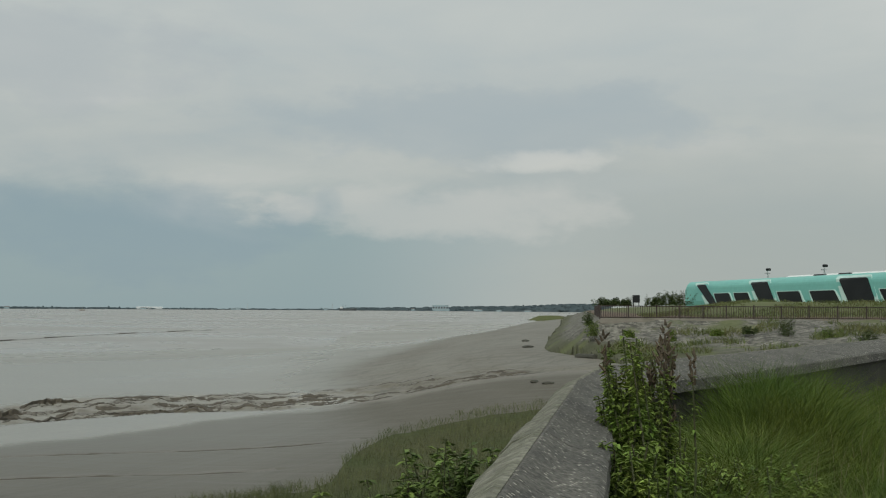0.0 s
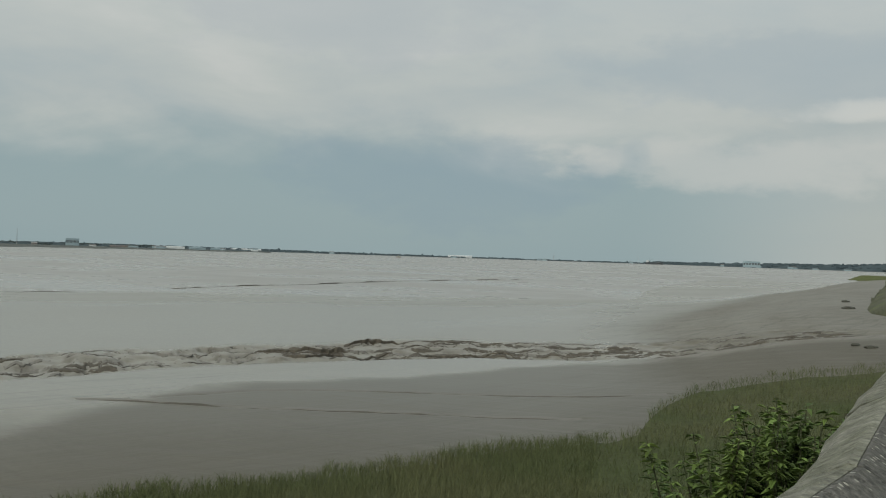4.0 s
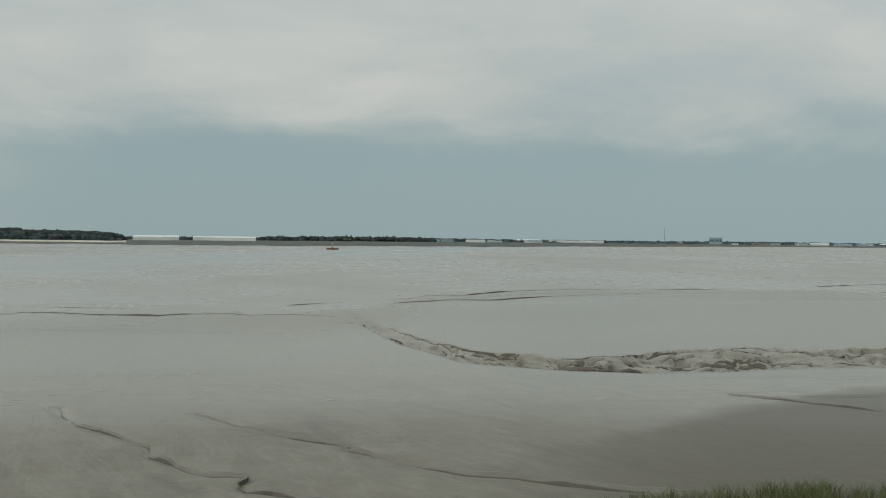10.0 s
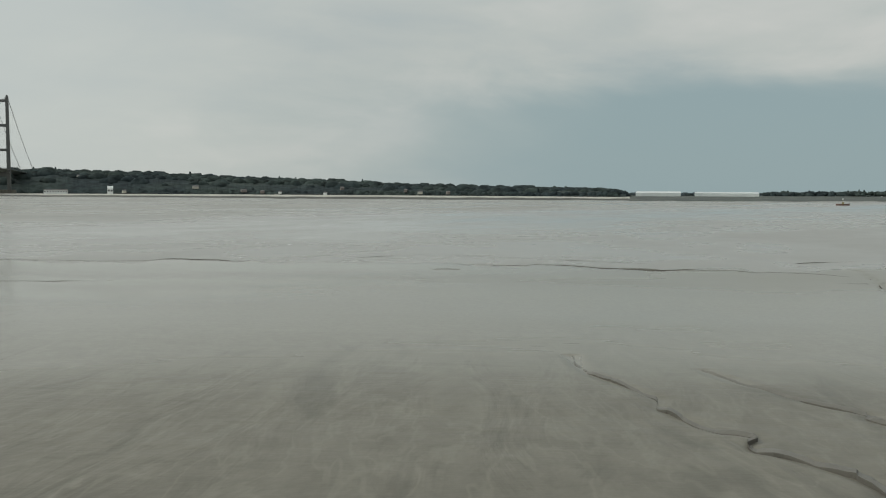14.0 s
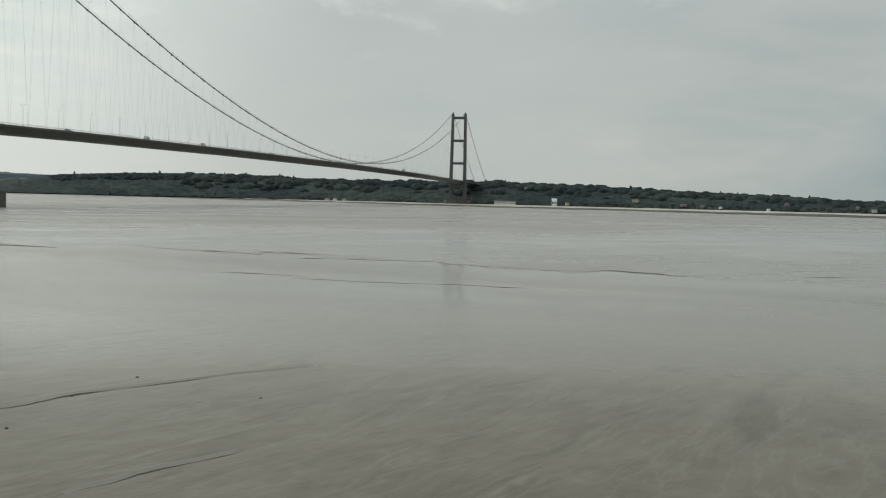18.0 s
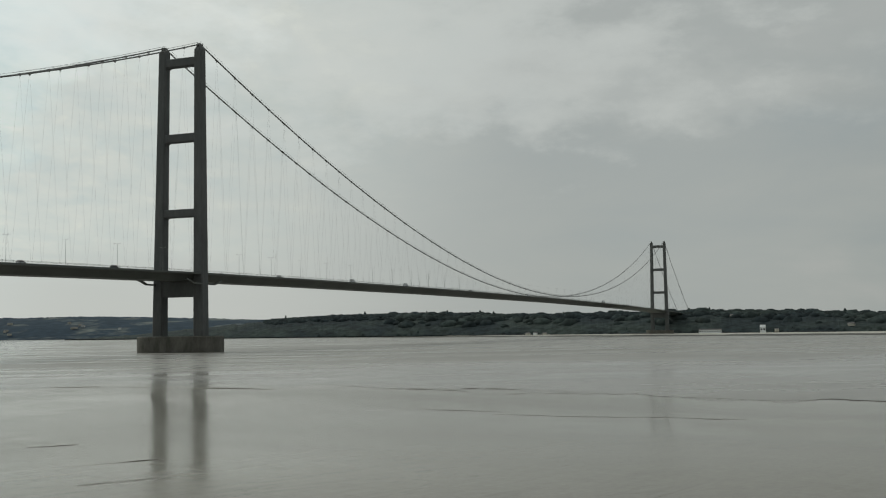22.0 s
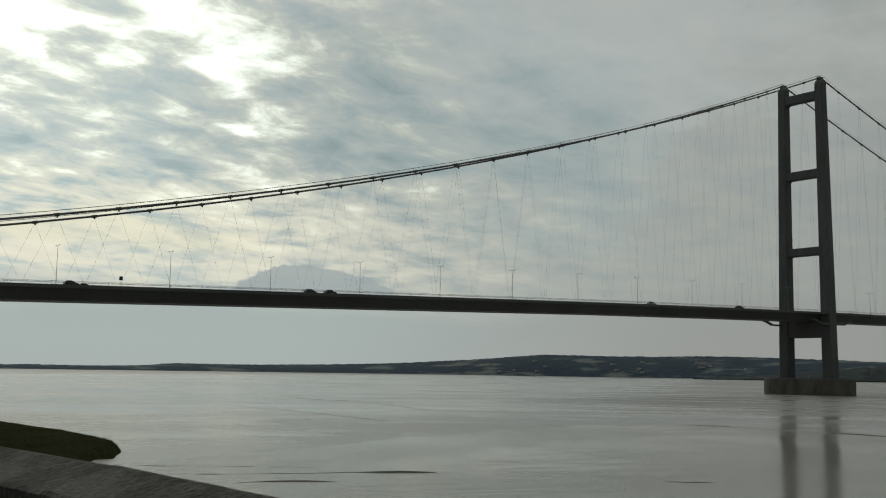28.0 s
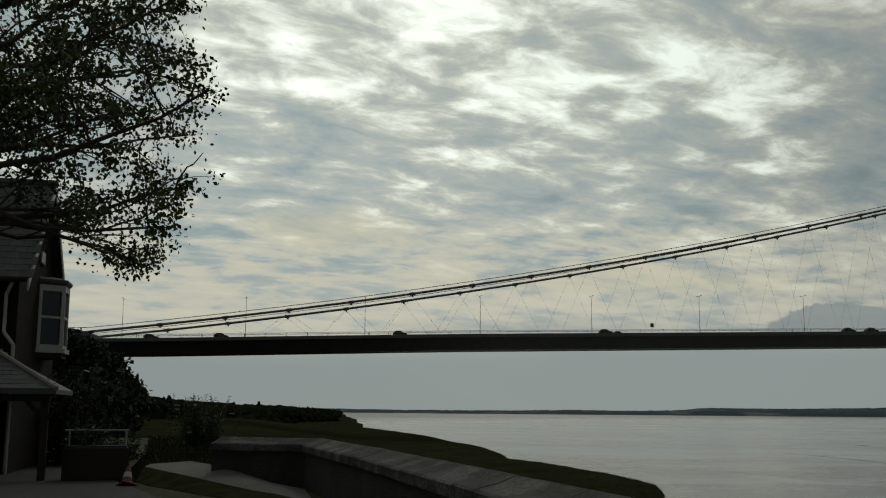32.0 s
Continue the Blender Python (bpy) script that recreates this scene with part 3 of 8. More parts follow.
def value_noise(x, y, seed=0):
    """Smooth lattice noise on arrays, 0 to 1."""
    xi, yi = np.floor(x).astype(int), np.floor(y).astype(int)
    u, v = x - xi, y - yi
    u, v = u * u * (3 - 2 * u), v * v * (3 - 2 * v)

    def h(i, j):
        n = (i * 374761393 + j * 668265263 + seed * 982451653) & 0x7FFFFFFF
        n = ((n ^ (n >> 13)) * 1274126177) & 0x7FFFFFFF
        return ((n ^ (n >> 16)) & 0xFFFF) / 65535.0
    return (h(xi, yi) * (1 - u) + h(xi + 1, yi) * u) * (1 - v) + (h(xi, yi + 1) * (1 - u) + h(xi + 1, yi + 1) * u) * v


def fbm(x, y, seed=0, octaves=4):
    return sum(value_noise(x * 2 ** k, y * 2 ** k, seed + k) * 0.5 ** (k + 1) for k in range(octaves))

# ---- water and the tidal flat ----
# bearing, range and strength of the cut edge
RILL_A = [(31.5, 51.3, 0.1), (30.6, 45.7, 0.2), (29.7, 44.2, 0.4), (28.2, 41.6, 0.3), (26.9, 39.5, 0.4), (27.0, 37.6, 1.0), (26.2, 36.4, 0.3), (24.9, 34.4, 0.5), (23.7, 33.3, 0.6), (22.2, 33.1, 0.7), (21.6, 32.3, 0.9), (22.4, 31.6, 1.2), (21.9, 30.5, 0.3), (20.8, 30.3, 0.5), (19.0, 29.2, 0.8), (17.3, 28.1, 0.6), (15.9, 26.6, 0.8), (15.4, 25.9, 0.7), (13.7, 25.3, 0.6), (12.1, 24.9, 0.7), (9.0, 24.2, 0.5)]
RILL_B = [(24.6, 47.7, 0.1), (23.2, 45.1, 0.2), (21.1, 42.5, 0.5), (19.4, 40.5, 0.3), (18.0, 39.5, 0.6), (16.5, 38.7, 0.9), (16.9, 37.8, 1.1), (15.9, 37.2, 0.2), (14.0, 35.7, 0.3), (12.4, 34.6, 0.3), (10.4, 33.1, 0.5), (7.7, 32.9, 0.7), (5.2, 32.0, 0.6), (2.8, 31.5, 0.4), (-2.0, 31.5, 0.2)]
RILL_C = [(-3.0, 57.4, 0.3), (-6.0, 56.3, 0.8), (-9.0, 54.8, 0.9), (-12.6, 53.6, 0.4), (-16.5, 53.2, 0.6), (-21.0, 52.8, 0.7), (-26.6, 52.5, 0.5), (-29.3, 52.7, 0.2)]
RILL_D = [(-6.6, 57.8, 0.2), (-11.9, 61.1, 0.3), (-15.6, 61.8, 0.5), (-19.7, 61.6, 0.8), (-25.5, 61.8, 0.6), (-29.5, 62.0, 0.6), (-33.4, 64.0, 0.2)]
RILL_E = [(90.5, 61.2, 0.3), (87.8, 62.2, 0.5), (85.1, 64.2, 0.2)]
RILL_F = [(89.3, 37.5, 0.6), (85.3, 38.8, 0.4), (82.5, 40.1, 0.7), (81.1, 41.3, 1.0), (79.1, 42.4, 0.5), (76.7, 43.7, 0.5), (73.1, 45.9, 0.3), (67.7, 49.4, 0.1)]
RILL_G = [(82.0, 24.8, 0.2), (79.0, 26.4, 0.6), (75.1, 28.4, 0.4), (69.7, 31.6, 0.2)]
RILLS = ((RILL_A, 0.20), (RILL_B, 0.18), (RILL_C, 0.09), (RILL_D, 0.08), (RILL_E, 0.07), (RILL_F, 0.05), (RILL_G, 0.05))
CREEK_NEAR = [(17.8, 130), (17, 125.3), (16, 101), (15.1, 90), (13.9, 81.3), (12.1, 74.9), (10.9, 70), (9.1, 68.3), (5.5, 66.3), (1, 66.2), (-2.9, 68.9), (-5.8, 72.2), (-11.8, 76.7), (-17.7, 81.2), (-23, 86), (-26.2, 86), (-29, 86), (-33, 86.5), (-38, 88.9), (-43.1, 90)]
CREEK_FAR = [(17.8, 135), (17.2, 131), (16, 112), (15.2, 102), (13.2, 88), (11, 79), (9.5, 76), (7.6, 75.2), (4.8, 73), (2.1, 76), (0.1, 80.4), (-2.2, 83), (-6.9, 86.6), (-11.7, 91.2), (-15, 92.5), (-18.7, 99), (-22, 101), (-25, 102), (-29, 102), (-34, 104), (-39.7, 103), (-43.1, 96)]
# landward of this line the flat has drained and dried
DRY_EDGE = [(12, 31), (4, 41), (-2, 51), (-8.3, 60.5), (-11.3, 62.2), (-17.8, 67), (-20.7, 72), (-24.2, 77), (-28.5, 83), (-33.2, 83), (-46, 86)]
WATER_EDGE = [(-75, 1500), (-46, 1200), (-43, 700), (-40, 390), (-36, 285), (-30, 240), (-15, 216), (3, 204), (12, 178), (16, 140), (20, 128), (30, 130), (38, 134), (45, 138), (56, 142), (64, 158), (75, 180), (90, 215), (100, 180), (110, 138), (118, 112), (126, 100), (150, 95)]

TOE = [(-80, 78), (-60, 80), (-52, 82), (-48, 88), (-45.6, 107), (-43.0, 124), (-42.75, 135), (-43.0, 200), (-43.5, 400), (-43.8, 700), (-44.1, 1000), (-44.6, 1500)]


def arc(pts, az):
    p = sorted(pts)
    return np.interp(az, [q[0] for q in p], [q[1] for q in p])


def line_distance(x, y, pts):
    """Distance of grid points from a polyline given in bearing and range."""
    best = np.full(x.shape, 1e9)
    q = [polar(*p[:2]) for p in pts]
    for a, b in zip(q, q[1:]):
        ax, ay, dx, dy = a.x, a.y, b.x - a.x, b.y - a.y
        u = np.clip(((x - ax) * dx + (y - ay) * dy) / (dx * dx + dy * dy), 0, 1)
        best = np.minimum(best, np.hypot(x - ax - u * dx, y - ay - u * dy))
    return best


def mud_profile(r):
    return np.interp(r, [0, 12, 20, 35, 50, 70, 100, 1000], [4.2, 3.4, 2.5, 1.65, 1.25, 1.0, 0.9, 0.9])


def mud_height(x, y):
    r = np.hypot(x, y)
    az = np.degrees(np.arctan2(-x, y))
    z = mud_profile(r)
    # the flat dips under the river at its outer edge, with a ragged low step
    wob = (fbm(az * 0.55, r * 0.03, 5) - 0.5) * 26 * np.clip(r / 200, 0.2, 2)
    edge = arc(WATER_EDGE, az) + wob
    z = z - 0.62 * smooth(-70, -6, r - edge) * smooth(-8, 10, az - 14) - 0.45 * smooth(-60, -8, r - edge) * smooth(22, 6, az)
    z = z - 0.62 * smooth(-8, 8, r - edge)
    z = z + 0.05 * (fbm(x * 0.05, y * 0.05, 9) - 0.5)
    # the shore rises to the eastern embankment
    shore = line_distance(x, y, TOE)
    z = z + (0.5 * smooth(150, 20, shore) + 2.8 * smooth(32, 0, shore)) * smooth(-24, -40, az)
    # the tidal creek with its slumped farther bank
    inside = (az < 17.8) & (az > -46)
    near, far = arc(CREEK_NEAR, az), arc(CREEK_FAR, az)
    rag = (fbm(az * 1.0, r * 0.08, 21) - 0.5)
    far = far + rag * 4
    near = near + (fbm(az * 0.8, az * 0.1, 31) - 0.5) * 1.0
    depth = np.interp(az, [-43, -38, -30, -18, 2, 10, 15, 17.8], [0.32, 0.55, 0.72, 0.82, 0.84, 0.7, 0.4, 0.2])
    wid = np.maximum(far - near, 1.0)
    u = (r - near) / wid
    # the farther bank slips down in small terraces
    v = np.clip(u + (fbm(az * 0.55, r * 0.20, 43, 5) - 0.5) * 1.0 * smooth(0.08, 0.4, u), 0, 1.2)
    k = 4.0
    fl = np.floor(v * k)
    slump = np.clip((fl + smooth(0.0, 0.45, v * k - fl)) / k, 0, 1) * 0.75 + np.clip(v, 0, 1) ** 1.5 * 0.25
    lumps = (fbm(az * 1.1, r * 0.42, 41, 5) - 0.47) * 0.95 * smooth(0.1, 0.5, u) * smooth(1.25, 0.8, u)
    cut = np.where(u < 0, 0, np.where(u < 0.06, u / 0.06, np.where(u < 1, 1 - slump, 0)))
    z = np.where(inside, z - depth * cut + np.where(inside, lumps * np.clip(depth, 0, 1) * (u > 0.05), 0), z)
    # small rills
    for pts, dp in RILLS:
        w, dp = 0.28, dp * 0.45
        d = line_distance(x, y, pts) + (fbm(x * 0.5, y * 0.5, 61) - 0.5) * 0.5
        z = z - dp * np.exp(-np.maximum(d, 0) ** 2 / (w * w)) + dp * 0.12 * np.exp(-(d - 2.2 * w) ** 2 / (w * w * 0.6))
    # low ribs left by the ebb, running down the slope and along the edge
    z = z + 0.035 * (fbm(x * 0.9 + y * 0.25, (y * 0.8 - x * 0.3) * 0.12, 71) - 0.5) * smooth(1.0, 1.6, z)
    along = (x * -0.79 + y * 0.61)
    out = (x * 0.61 + y * 0.79)
    z = z + 0.05 * (fbm(along * 0.02, out * 0.22, 81) - 0.5) * smooth(80, 125, r) * smooth(30, 45, np.abs(az - 0) + 20)
    return z


def build_flat():
    az = np.radians(np.concatenate([np.arange(-78, -48, 1.0), np.arange(-48, 100, 0.25), np.arange(100, 153, 1.0)]))
    r = np.concatenate([np.linspace(0.5, 22, 24)[:-1], np.linspace(22, 66, 230)[:-1], np.linspace(66, 130, 170)[:-1], 130 * (640 / 130) ** np.linspace(0, 1, 100)])
    a, rr = np.meshgrid(az, r)
    x, y = -np.sin(a) * rr, np.cos(a) * rr
    z = mud_height(x, y)
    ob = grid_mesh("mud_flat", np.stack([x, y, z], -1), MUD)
    ad = np.degrees(a)
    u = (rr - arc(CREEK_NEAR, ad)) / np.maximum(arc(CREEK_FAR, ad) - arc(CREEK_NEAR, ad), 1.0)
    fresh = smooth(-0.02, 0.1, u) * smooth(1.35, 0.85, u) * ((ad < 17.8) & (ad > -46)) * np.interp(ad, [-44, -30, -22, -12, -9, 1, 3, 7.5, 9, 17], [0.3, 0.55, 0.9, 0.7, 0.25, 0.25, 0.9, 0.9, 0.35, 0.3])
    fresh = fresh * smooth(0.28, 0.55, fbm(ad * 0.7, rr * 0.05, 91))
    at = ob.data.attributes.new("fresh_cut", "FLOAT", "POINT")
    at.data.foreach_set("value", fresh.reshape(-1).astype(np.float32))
    drained = smooth(1.5, -2.5, rr - arc(DRY_EDGE, ad) + (fbm(x * 0.15, y * 0.15, 93) - 0.5) * 9) * smooth(14, -4, ad)
    at = ob.data.attributes.new("drained", "FLOAT", "POINT")
    at.data.foreach_set("value", drained.reshape(-1).astype(np.float32))
    tagged(ob, "wet grey-brown tidal mud flat cut by rills and a creek", "mud flat", kind="structure")
    bm = bmesh.new()
    n = 96
    ring = [bm.verts.new((math.cos(k * math.tau / n) * 4900, math.sin(k * math.tau / n) * 4900, 0)) for k in range(n)]
    c = bm.verts.new((0, 0, 0))
    for k in range(n):
        bm.faces.new((c, ring[k], ring[(k + 1) % n]))
    ob = link_mesh("water", bm, WATER)
    tagged(ob, "calm brown estuary water under an overcast sky", "water", kind="structure")


build_flat()

# ---- far banks ----


def ridge(name, label, mat, pts, depth, base=0.3, step=0.12, rough=3.0, seed=3, rows=7):
    """A wooded rise: pts are bearing, range of the foot, height of the crest."""
    az = np.arange(pts[0][0], pts[-1][0] + step, step)
    foot = np.interp(az, [p[0] for p in pts], [p[1] for p in pts])
    top = np.interp(az, [p[0] for p in pts], [p[2] for p in pts])
    rough = rough * (np.interp(az, [-46, -40, -34, -20, -13, -4], [1, 0.6, 0.25, 0.15, 0.35, 1]) if name == "hill_east" else 1 + 0 * az)
    top = top + (fbm(az * 2.6, az * 0 + seed, seed, 4) - 0.5) * rough * 2 + (fbm(az * 9, az * 0, seed + 7, 2) - 0.4) * rough * 0.8
    surf = []
    for k in range(rows + 2):
        u = min(1.0, k / rows)
        rad = foot + depth * u
        z = base + (top - base) * np.sin(min(1, u) * math.pi / 2) ** (0.75) if k <= rows else 0 * top
        if 0 < k < rows:
            z = z + (fbm(az * 5, az * 0 + k * 3.3, seed + k, 3) - 0.5) * rough * 1.1
        a = np.radians(az)
        surf.append(np.stack([-np.sin(a) * rad, np.cos(a) * rad, z], -1))
    ob = grid_mesh(name, np.array(surf), mat, smooth=rough[-1] < 1.5)
    return tagged(ob, label, "hill", kind="structure")


def el_z(el, r):
    return EYE + math.tan(radians(el)) * r


# crest elevations by bearing
NORTH = [(28.6, -0.12), (29.3, 0.04), (30.1, 0.08), (33, 0.10), (35.5, 0.11), (39, 0.18), (41.2, 0.27), (43.5, 0.38), (47, 0.5), (49.7, 0.56), (53.7, 0.77), (56, 0.77), (58.2, 0.86), (61, 0.8), (63.7, 0.78), (67.8, 0.78), (70, 0.86), (72, 0.9), (74.6, 0.9), (77, 0.86), (79, 0.78), (81, 0.66), (83.5, 0.42), (86, 0.18), (89, -0.05), (91, -0.2)]
WEST = [(79, 0.66), (83, 0.8), (87.2, 0.92), (90, 0.98), (92.7, 0.93), (95.3, 0.93), (98.7, 0.97), (102.5, 0.66), (106.4, 0.43), (109.4, 0.33), (113.8, 0.25), (117.9, 0.27), (119.6, 0.13), (122, 0.09), (124.8, 0.12), (128, 0.06), (134, 0.05), (138, 0.1)]
EAST = [(-46, 0.27), (-43.6, 0.25), (-41.2, 0.14), (-38, 0.09), (-34, 0.01), (-31.8, 0.0), (-31.5, -0.085), (-27, -0.09), (-21, -0.08), (-15, -0.05), (-12, -0.02), (-6, 0.0), (0, -0.02), (4, -0.03), (8, -0.03), (14.6, 0.0), (19, -0.05), (23, -0.07), (28.6, -0.12)]
ridge("hill_north", "dark wooded hillside along the far bank with houses among trees", WOODLAND,
      [(a, np.interp(a, [28, 45, 60, 81, 91], [1650, 1850, 1960, 2300, 2600]), el_z(e, np.interp(a, [28, 45, 60, 81, 91], [1650, 1850, 1960, 2300, 2600]) + 260)) for a, e in NORTH], 260, 2.0, 0.05, 2.6, 3)
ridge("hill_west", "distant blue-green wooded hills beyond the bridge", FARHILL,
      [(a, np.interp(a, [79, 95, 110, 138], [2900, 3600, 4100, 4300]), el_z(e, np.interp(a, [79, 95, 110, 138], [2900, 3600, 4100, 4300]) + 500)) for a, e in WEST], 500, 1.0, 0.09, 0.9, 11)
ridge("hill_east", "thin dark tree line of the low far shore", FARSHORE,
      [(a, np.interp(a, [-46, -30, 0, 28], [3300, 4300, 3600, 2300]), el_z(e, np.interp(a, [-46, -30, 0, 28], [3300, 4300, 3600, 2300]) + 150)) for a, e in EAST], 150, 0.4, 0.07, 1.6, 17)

# foreshore strips under the far bank
SHINGLE = material("pale_foreshore_shingle", (0.50, 0.48, 0.43), 0.85, (0.40, 0.385, 0.34), 0.02)
DARKMUD = material("dark_weedy_foreshore", (0.07, 0.066, 0.055), 0.8, (0.05, 0.05, 0.04), 0.02)


def strip(name, label, mat, az0, az1, el_low, el_high, z0, z1, seed):
    az = np.arange(az0, az1 + 0.1, 0.2)
    lo = np.array([interp(a, el_low) for a in az]) + (fbm(az * 0.9, az * 0, seed) - 0.5) * 0.05
    hi = np.array([interp(a, el_high) for a in az]) + (fbm(az * 1.3, az * 0, seed + 3) - 0.5) * 0.03
    a = np.radians(az)
    rows = []
    for e, z in ((lo, -0.2), (lo + 0.004, z0), (hi, z1), (hi + 0.01, -0.2)):
        r = np.clip((z - EYE) / np.tan(np.radians(np.minimum(e, -0.02))), 300, 4600)
        rows.append(np.stack([-np.sin(a) * r, np.cos(a) * r, a * 0 + z], -1))
    ob = grid_mesh(name, np.array(rows), mat, smooth=False)
    return tagged(ob, label, "foreshore", kind="structure")


strip("ground_foreshore_north", "dark weedy mud along the far waterline", DARKMUD, 28.4, 79, [(28, -0.45), (45, -0.45), (60, -0.37), (70, -0.3), (79, -0.25)], [(28, -0.36), (60, -0.31), (79, -0.22)], 0.15, 0.6, 5)
strip("ground_shingle_north", "pale shingle strip below the wooded bank", SHINGLE, 28.4, 72, [(28, -0.36), (60, -0.31), (72, -0.23)], [(28, -0.24), (60, -0.2), (72, -0.19)], 0.62, 1.2, 8)
strip("ground_foreshore_east", "grassy grey foreshore of the low far shore", material("grey_green_saltings", (0.028, 0.040, 0.040), 0.9, (0.105, 0.110, 0.094), 0.03, (0.45, 0.56)), -12, 28.4, [(-12, -0.17), (0, -0.25), (10, -0.38), (28, -0.46)], [(-12, -0.09), (0, -0.12), (10, -0.16), (28, -0.2)], 0.3, 1.4, 12)

# ---- low mud bars and ledges left bare along the water's edge ----


def mud_bar(pts, height, width, seed):
    """A thin ragged ledge along a line of bearings and ranges."""
    g2 = np.random.RandomState(seed)
    az = np.array([p[0] for p in pts])
    n = max(8, int(np.hypot(*(np.array(polar(*pts[0])[:2]) - np.array(polar(*pts[-1])[:2]))) / 1.2))
    u = np.linspace(0, 1, n)
    a = np.interp(u, np.linspace(0, 1, len(pts)), az)
    r = np.interp(u, np.linspace(0, 1, len(pts)), [p[1] for p in pts]) + (fbm(u * n * 0.08, u * 0, seed) - 0.5) * 2.2 + (fbm(u * n * 0.6, u * 0 + 7, seed + 5) - 0.5) * 1.2
    h = height * np.clip((fbm(u * n * 0.11, u * 0 + 4, seed + 2) - 0.36) * 4.5, 0.3, 1.0) * np.sin(np.pi * u) ** 0.3
    rows = []
    ar = np.radians(a)
    x0, y0 = -np.sin(ar) * r, np.cos(ar) * r
    zb = np.maximum(mud_height(x0, y0), 0.0)
    for dr, k in ((-width * 0.25, -0.3), (0.0, 0.9), (width * 0.25, 1.0), (width, -0.3)):
        rr = r + dr
        rows.append(np.stack([-np.sin(ar) * rr, np.cos(ar) * rr, zb + np.where(k > 0, h * k - 0.02, -0.15)], -1))
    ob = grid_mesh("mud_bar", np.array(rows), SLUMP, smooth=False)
    tagged(ob, "low dark ledge of bare mud at the water's edge", "mud bar", kind="structure")


BARS = (([(17.3, 117), (19.5, 121), (22.4, 123), (27, 125), (33.6, 130)], 0.20, 1.0), ([(26.5, 137.5), (31, 140.5), (35, 146), (39.4, 152), (43, 144)], 0.10, 1.0), ([(26.5, 127.3), (31, 129.4), (35, 130.6), (38.2, 133.5)], 0.15, 0.9), ([(37.2, 119.5), (39, 119)], 0.12, 0.8), ([(37.7, 102.4), (42.4, 103)], 0.07, 0.8),
        ([(16.5, 106.4), (18.4, 107.5)], 0.10, 0.7), ([(16.9, 151.8), (20.3, 142.7)], 0.12, 1.0), ([(48.3, 102.6), (54.3, 104), (60.2, 103), (65.8, 104), (71, 108)], 0.06, 0.9), ([(47.4, 135.4), (50.7, 140.5), (55.5, 141), (60.2, 148), (65.2, 150.5), (69, 150)], 0.15, 1.0), ([(63, 155.7), (66.3, 163), (69.8, 171.8)], 0.16, 1.2),
        ([(70.5, 158.6), (76.5, 175)], 0.14, 1.2), ([(58.7, 110.8), (65, 106), (70.3, 112), (74.7, 115.8), (79.4, 112)], 0.06, 0.9), ([(68, 167), (71, 170)], 0.18, 1.0), ([(80, 170), (86, 182), (92, 200)], 0.14, 1.6),
        ([(15.1, 160.3), (11, 162.4), (8.4, 179), (3.2, 196), (-4.6, 219)], 0.20, 1.2), ([(14.0, 145), (9.2, 147), (6, 161), (3.2, 171), (-0.2, 188)], 0.17, 1.2), ([(15.0, 152), (11, 154), (7.5, 170), (2, 183)], 0.12, 1.2), ([(11.2, 147.5), (14.8, 142)], 0.12, 1.0), ([(-7, 235), (-14.4, 291), (-21.7, 388), (-26, 447)], 0.34, 2.4),
        ([(86.1, 73.4), (88.9, 72.1), (94.1, 69.4)], 0.08, 0.7), ([(90.2, 85.3), (94.1, 84.4)], 0.06, 0.8), ([(104.3, 88.2), (108.1, 88.6), (112.5, 90.4), (117.3, 92.8)], 0.15, 0.8), ([(110.7, 97.2), (115.3, 100.3), (120, 102.8)], 0.12, 0.8), ([(109.6, 81.9), (115.3, 83.8)], 0.10, 0.7), ([(104.7, 255), (108.3, 320), (112.4, 360)], 0.12, 2.6), ([(104.2, 178.6), (109.5, 220), (114.7, 271)], 0.06, 2.0))
for i, (pts, h, w) in enumerate(BARS):
    mud_bar(pts, h, w, 300 + i)


def rill_scarp(pts, height, seed):
    """The low undercut edge of a drainage rill, strongest at its bends."""
    q = [polar(*p[:2]) for p in pts]
    xy = []
    for a, b in zip(q, q[1:]):
        n = max(2, int((b - a).length / 0.22))
        xy += [a.lerp(b, k / n) for k in range(n)]
    p = np.array([(v.x, v.y) for v in xy])
    keys = np.cumsum([0.0] + [(b - a).length for a, b in zip(q, q[1:])])
    for _ in range(3):
        p[1:-1] = (p[:-2] + 2 * p[1:-1] + p[2:]) / 4
    s = np.arange(len(p)) * 0.22
    p[:, 0] += (fbm(s * 0.8, s * 0, seed) - 0.5) * 0.30
    p[:, 1] += (fbm(s * 0.8, s * 0 + 5, seed + 1) - 0.5) * 0.45
    h = height * np.interp(s, keys, [v[2] for v in pts]) * np.clip(0.55 + (fbm(s * 0.5, s * 0 + 2, seed + 2) - 0.47) * 3.0, 0.2, 1.2) * np.clip(np.minimum(s, s[-1] - s) / 2.5, 0, 1)
    out = p / np.hypot(p[:, 0], p[:, 1])[:, None]
    rows = []
    for dr, k in ((-0.06, -0.6), (0.0, 0.75), (0.03, 1.0), (0.5, 0.6), (1.4, -0.6)):
        e = p + out * dr
        rows.append(np.stack([e[:, 0], e[:, 1], mud_height(e[:, 0], e[:, 1]) + np.where(k > 0, h * k, -0.05)], -1))
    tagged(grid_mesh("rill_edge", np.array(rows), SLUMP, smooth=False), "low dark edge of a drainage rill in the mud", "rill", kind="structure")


for i, (pts, h) in enumerate(RILLS):
    rill_scarp(pts, h, 410 + 7 * i)


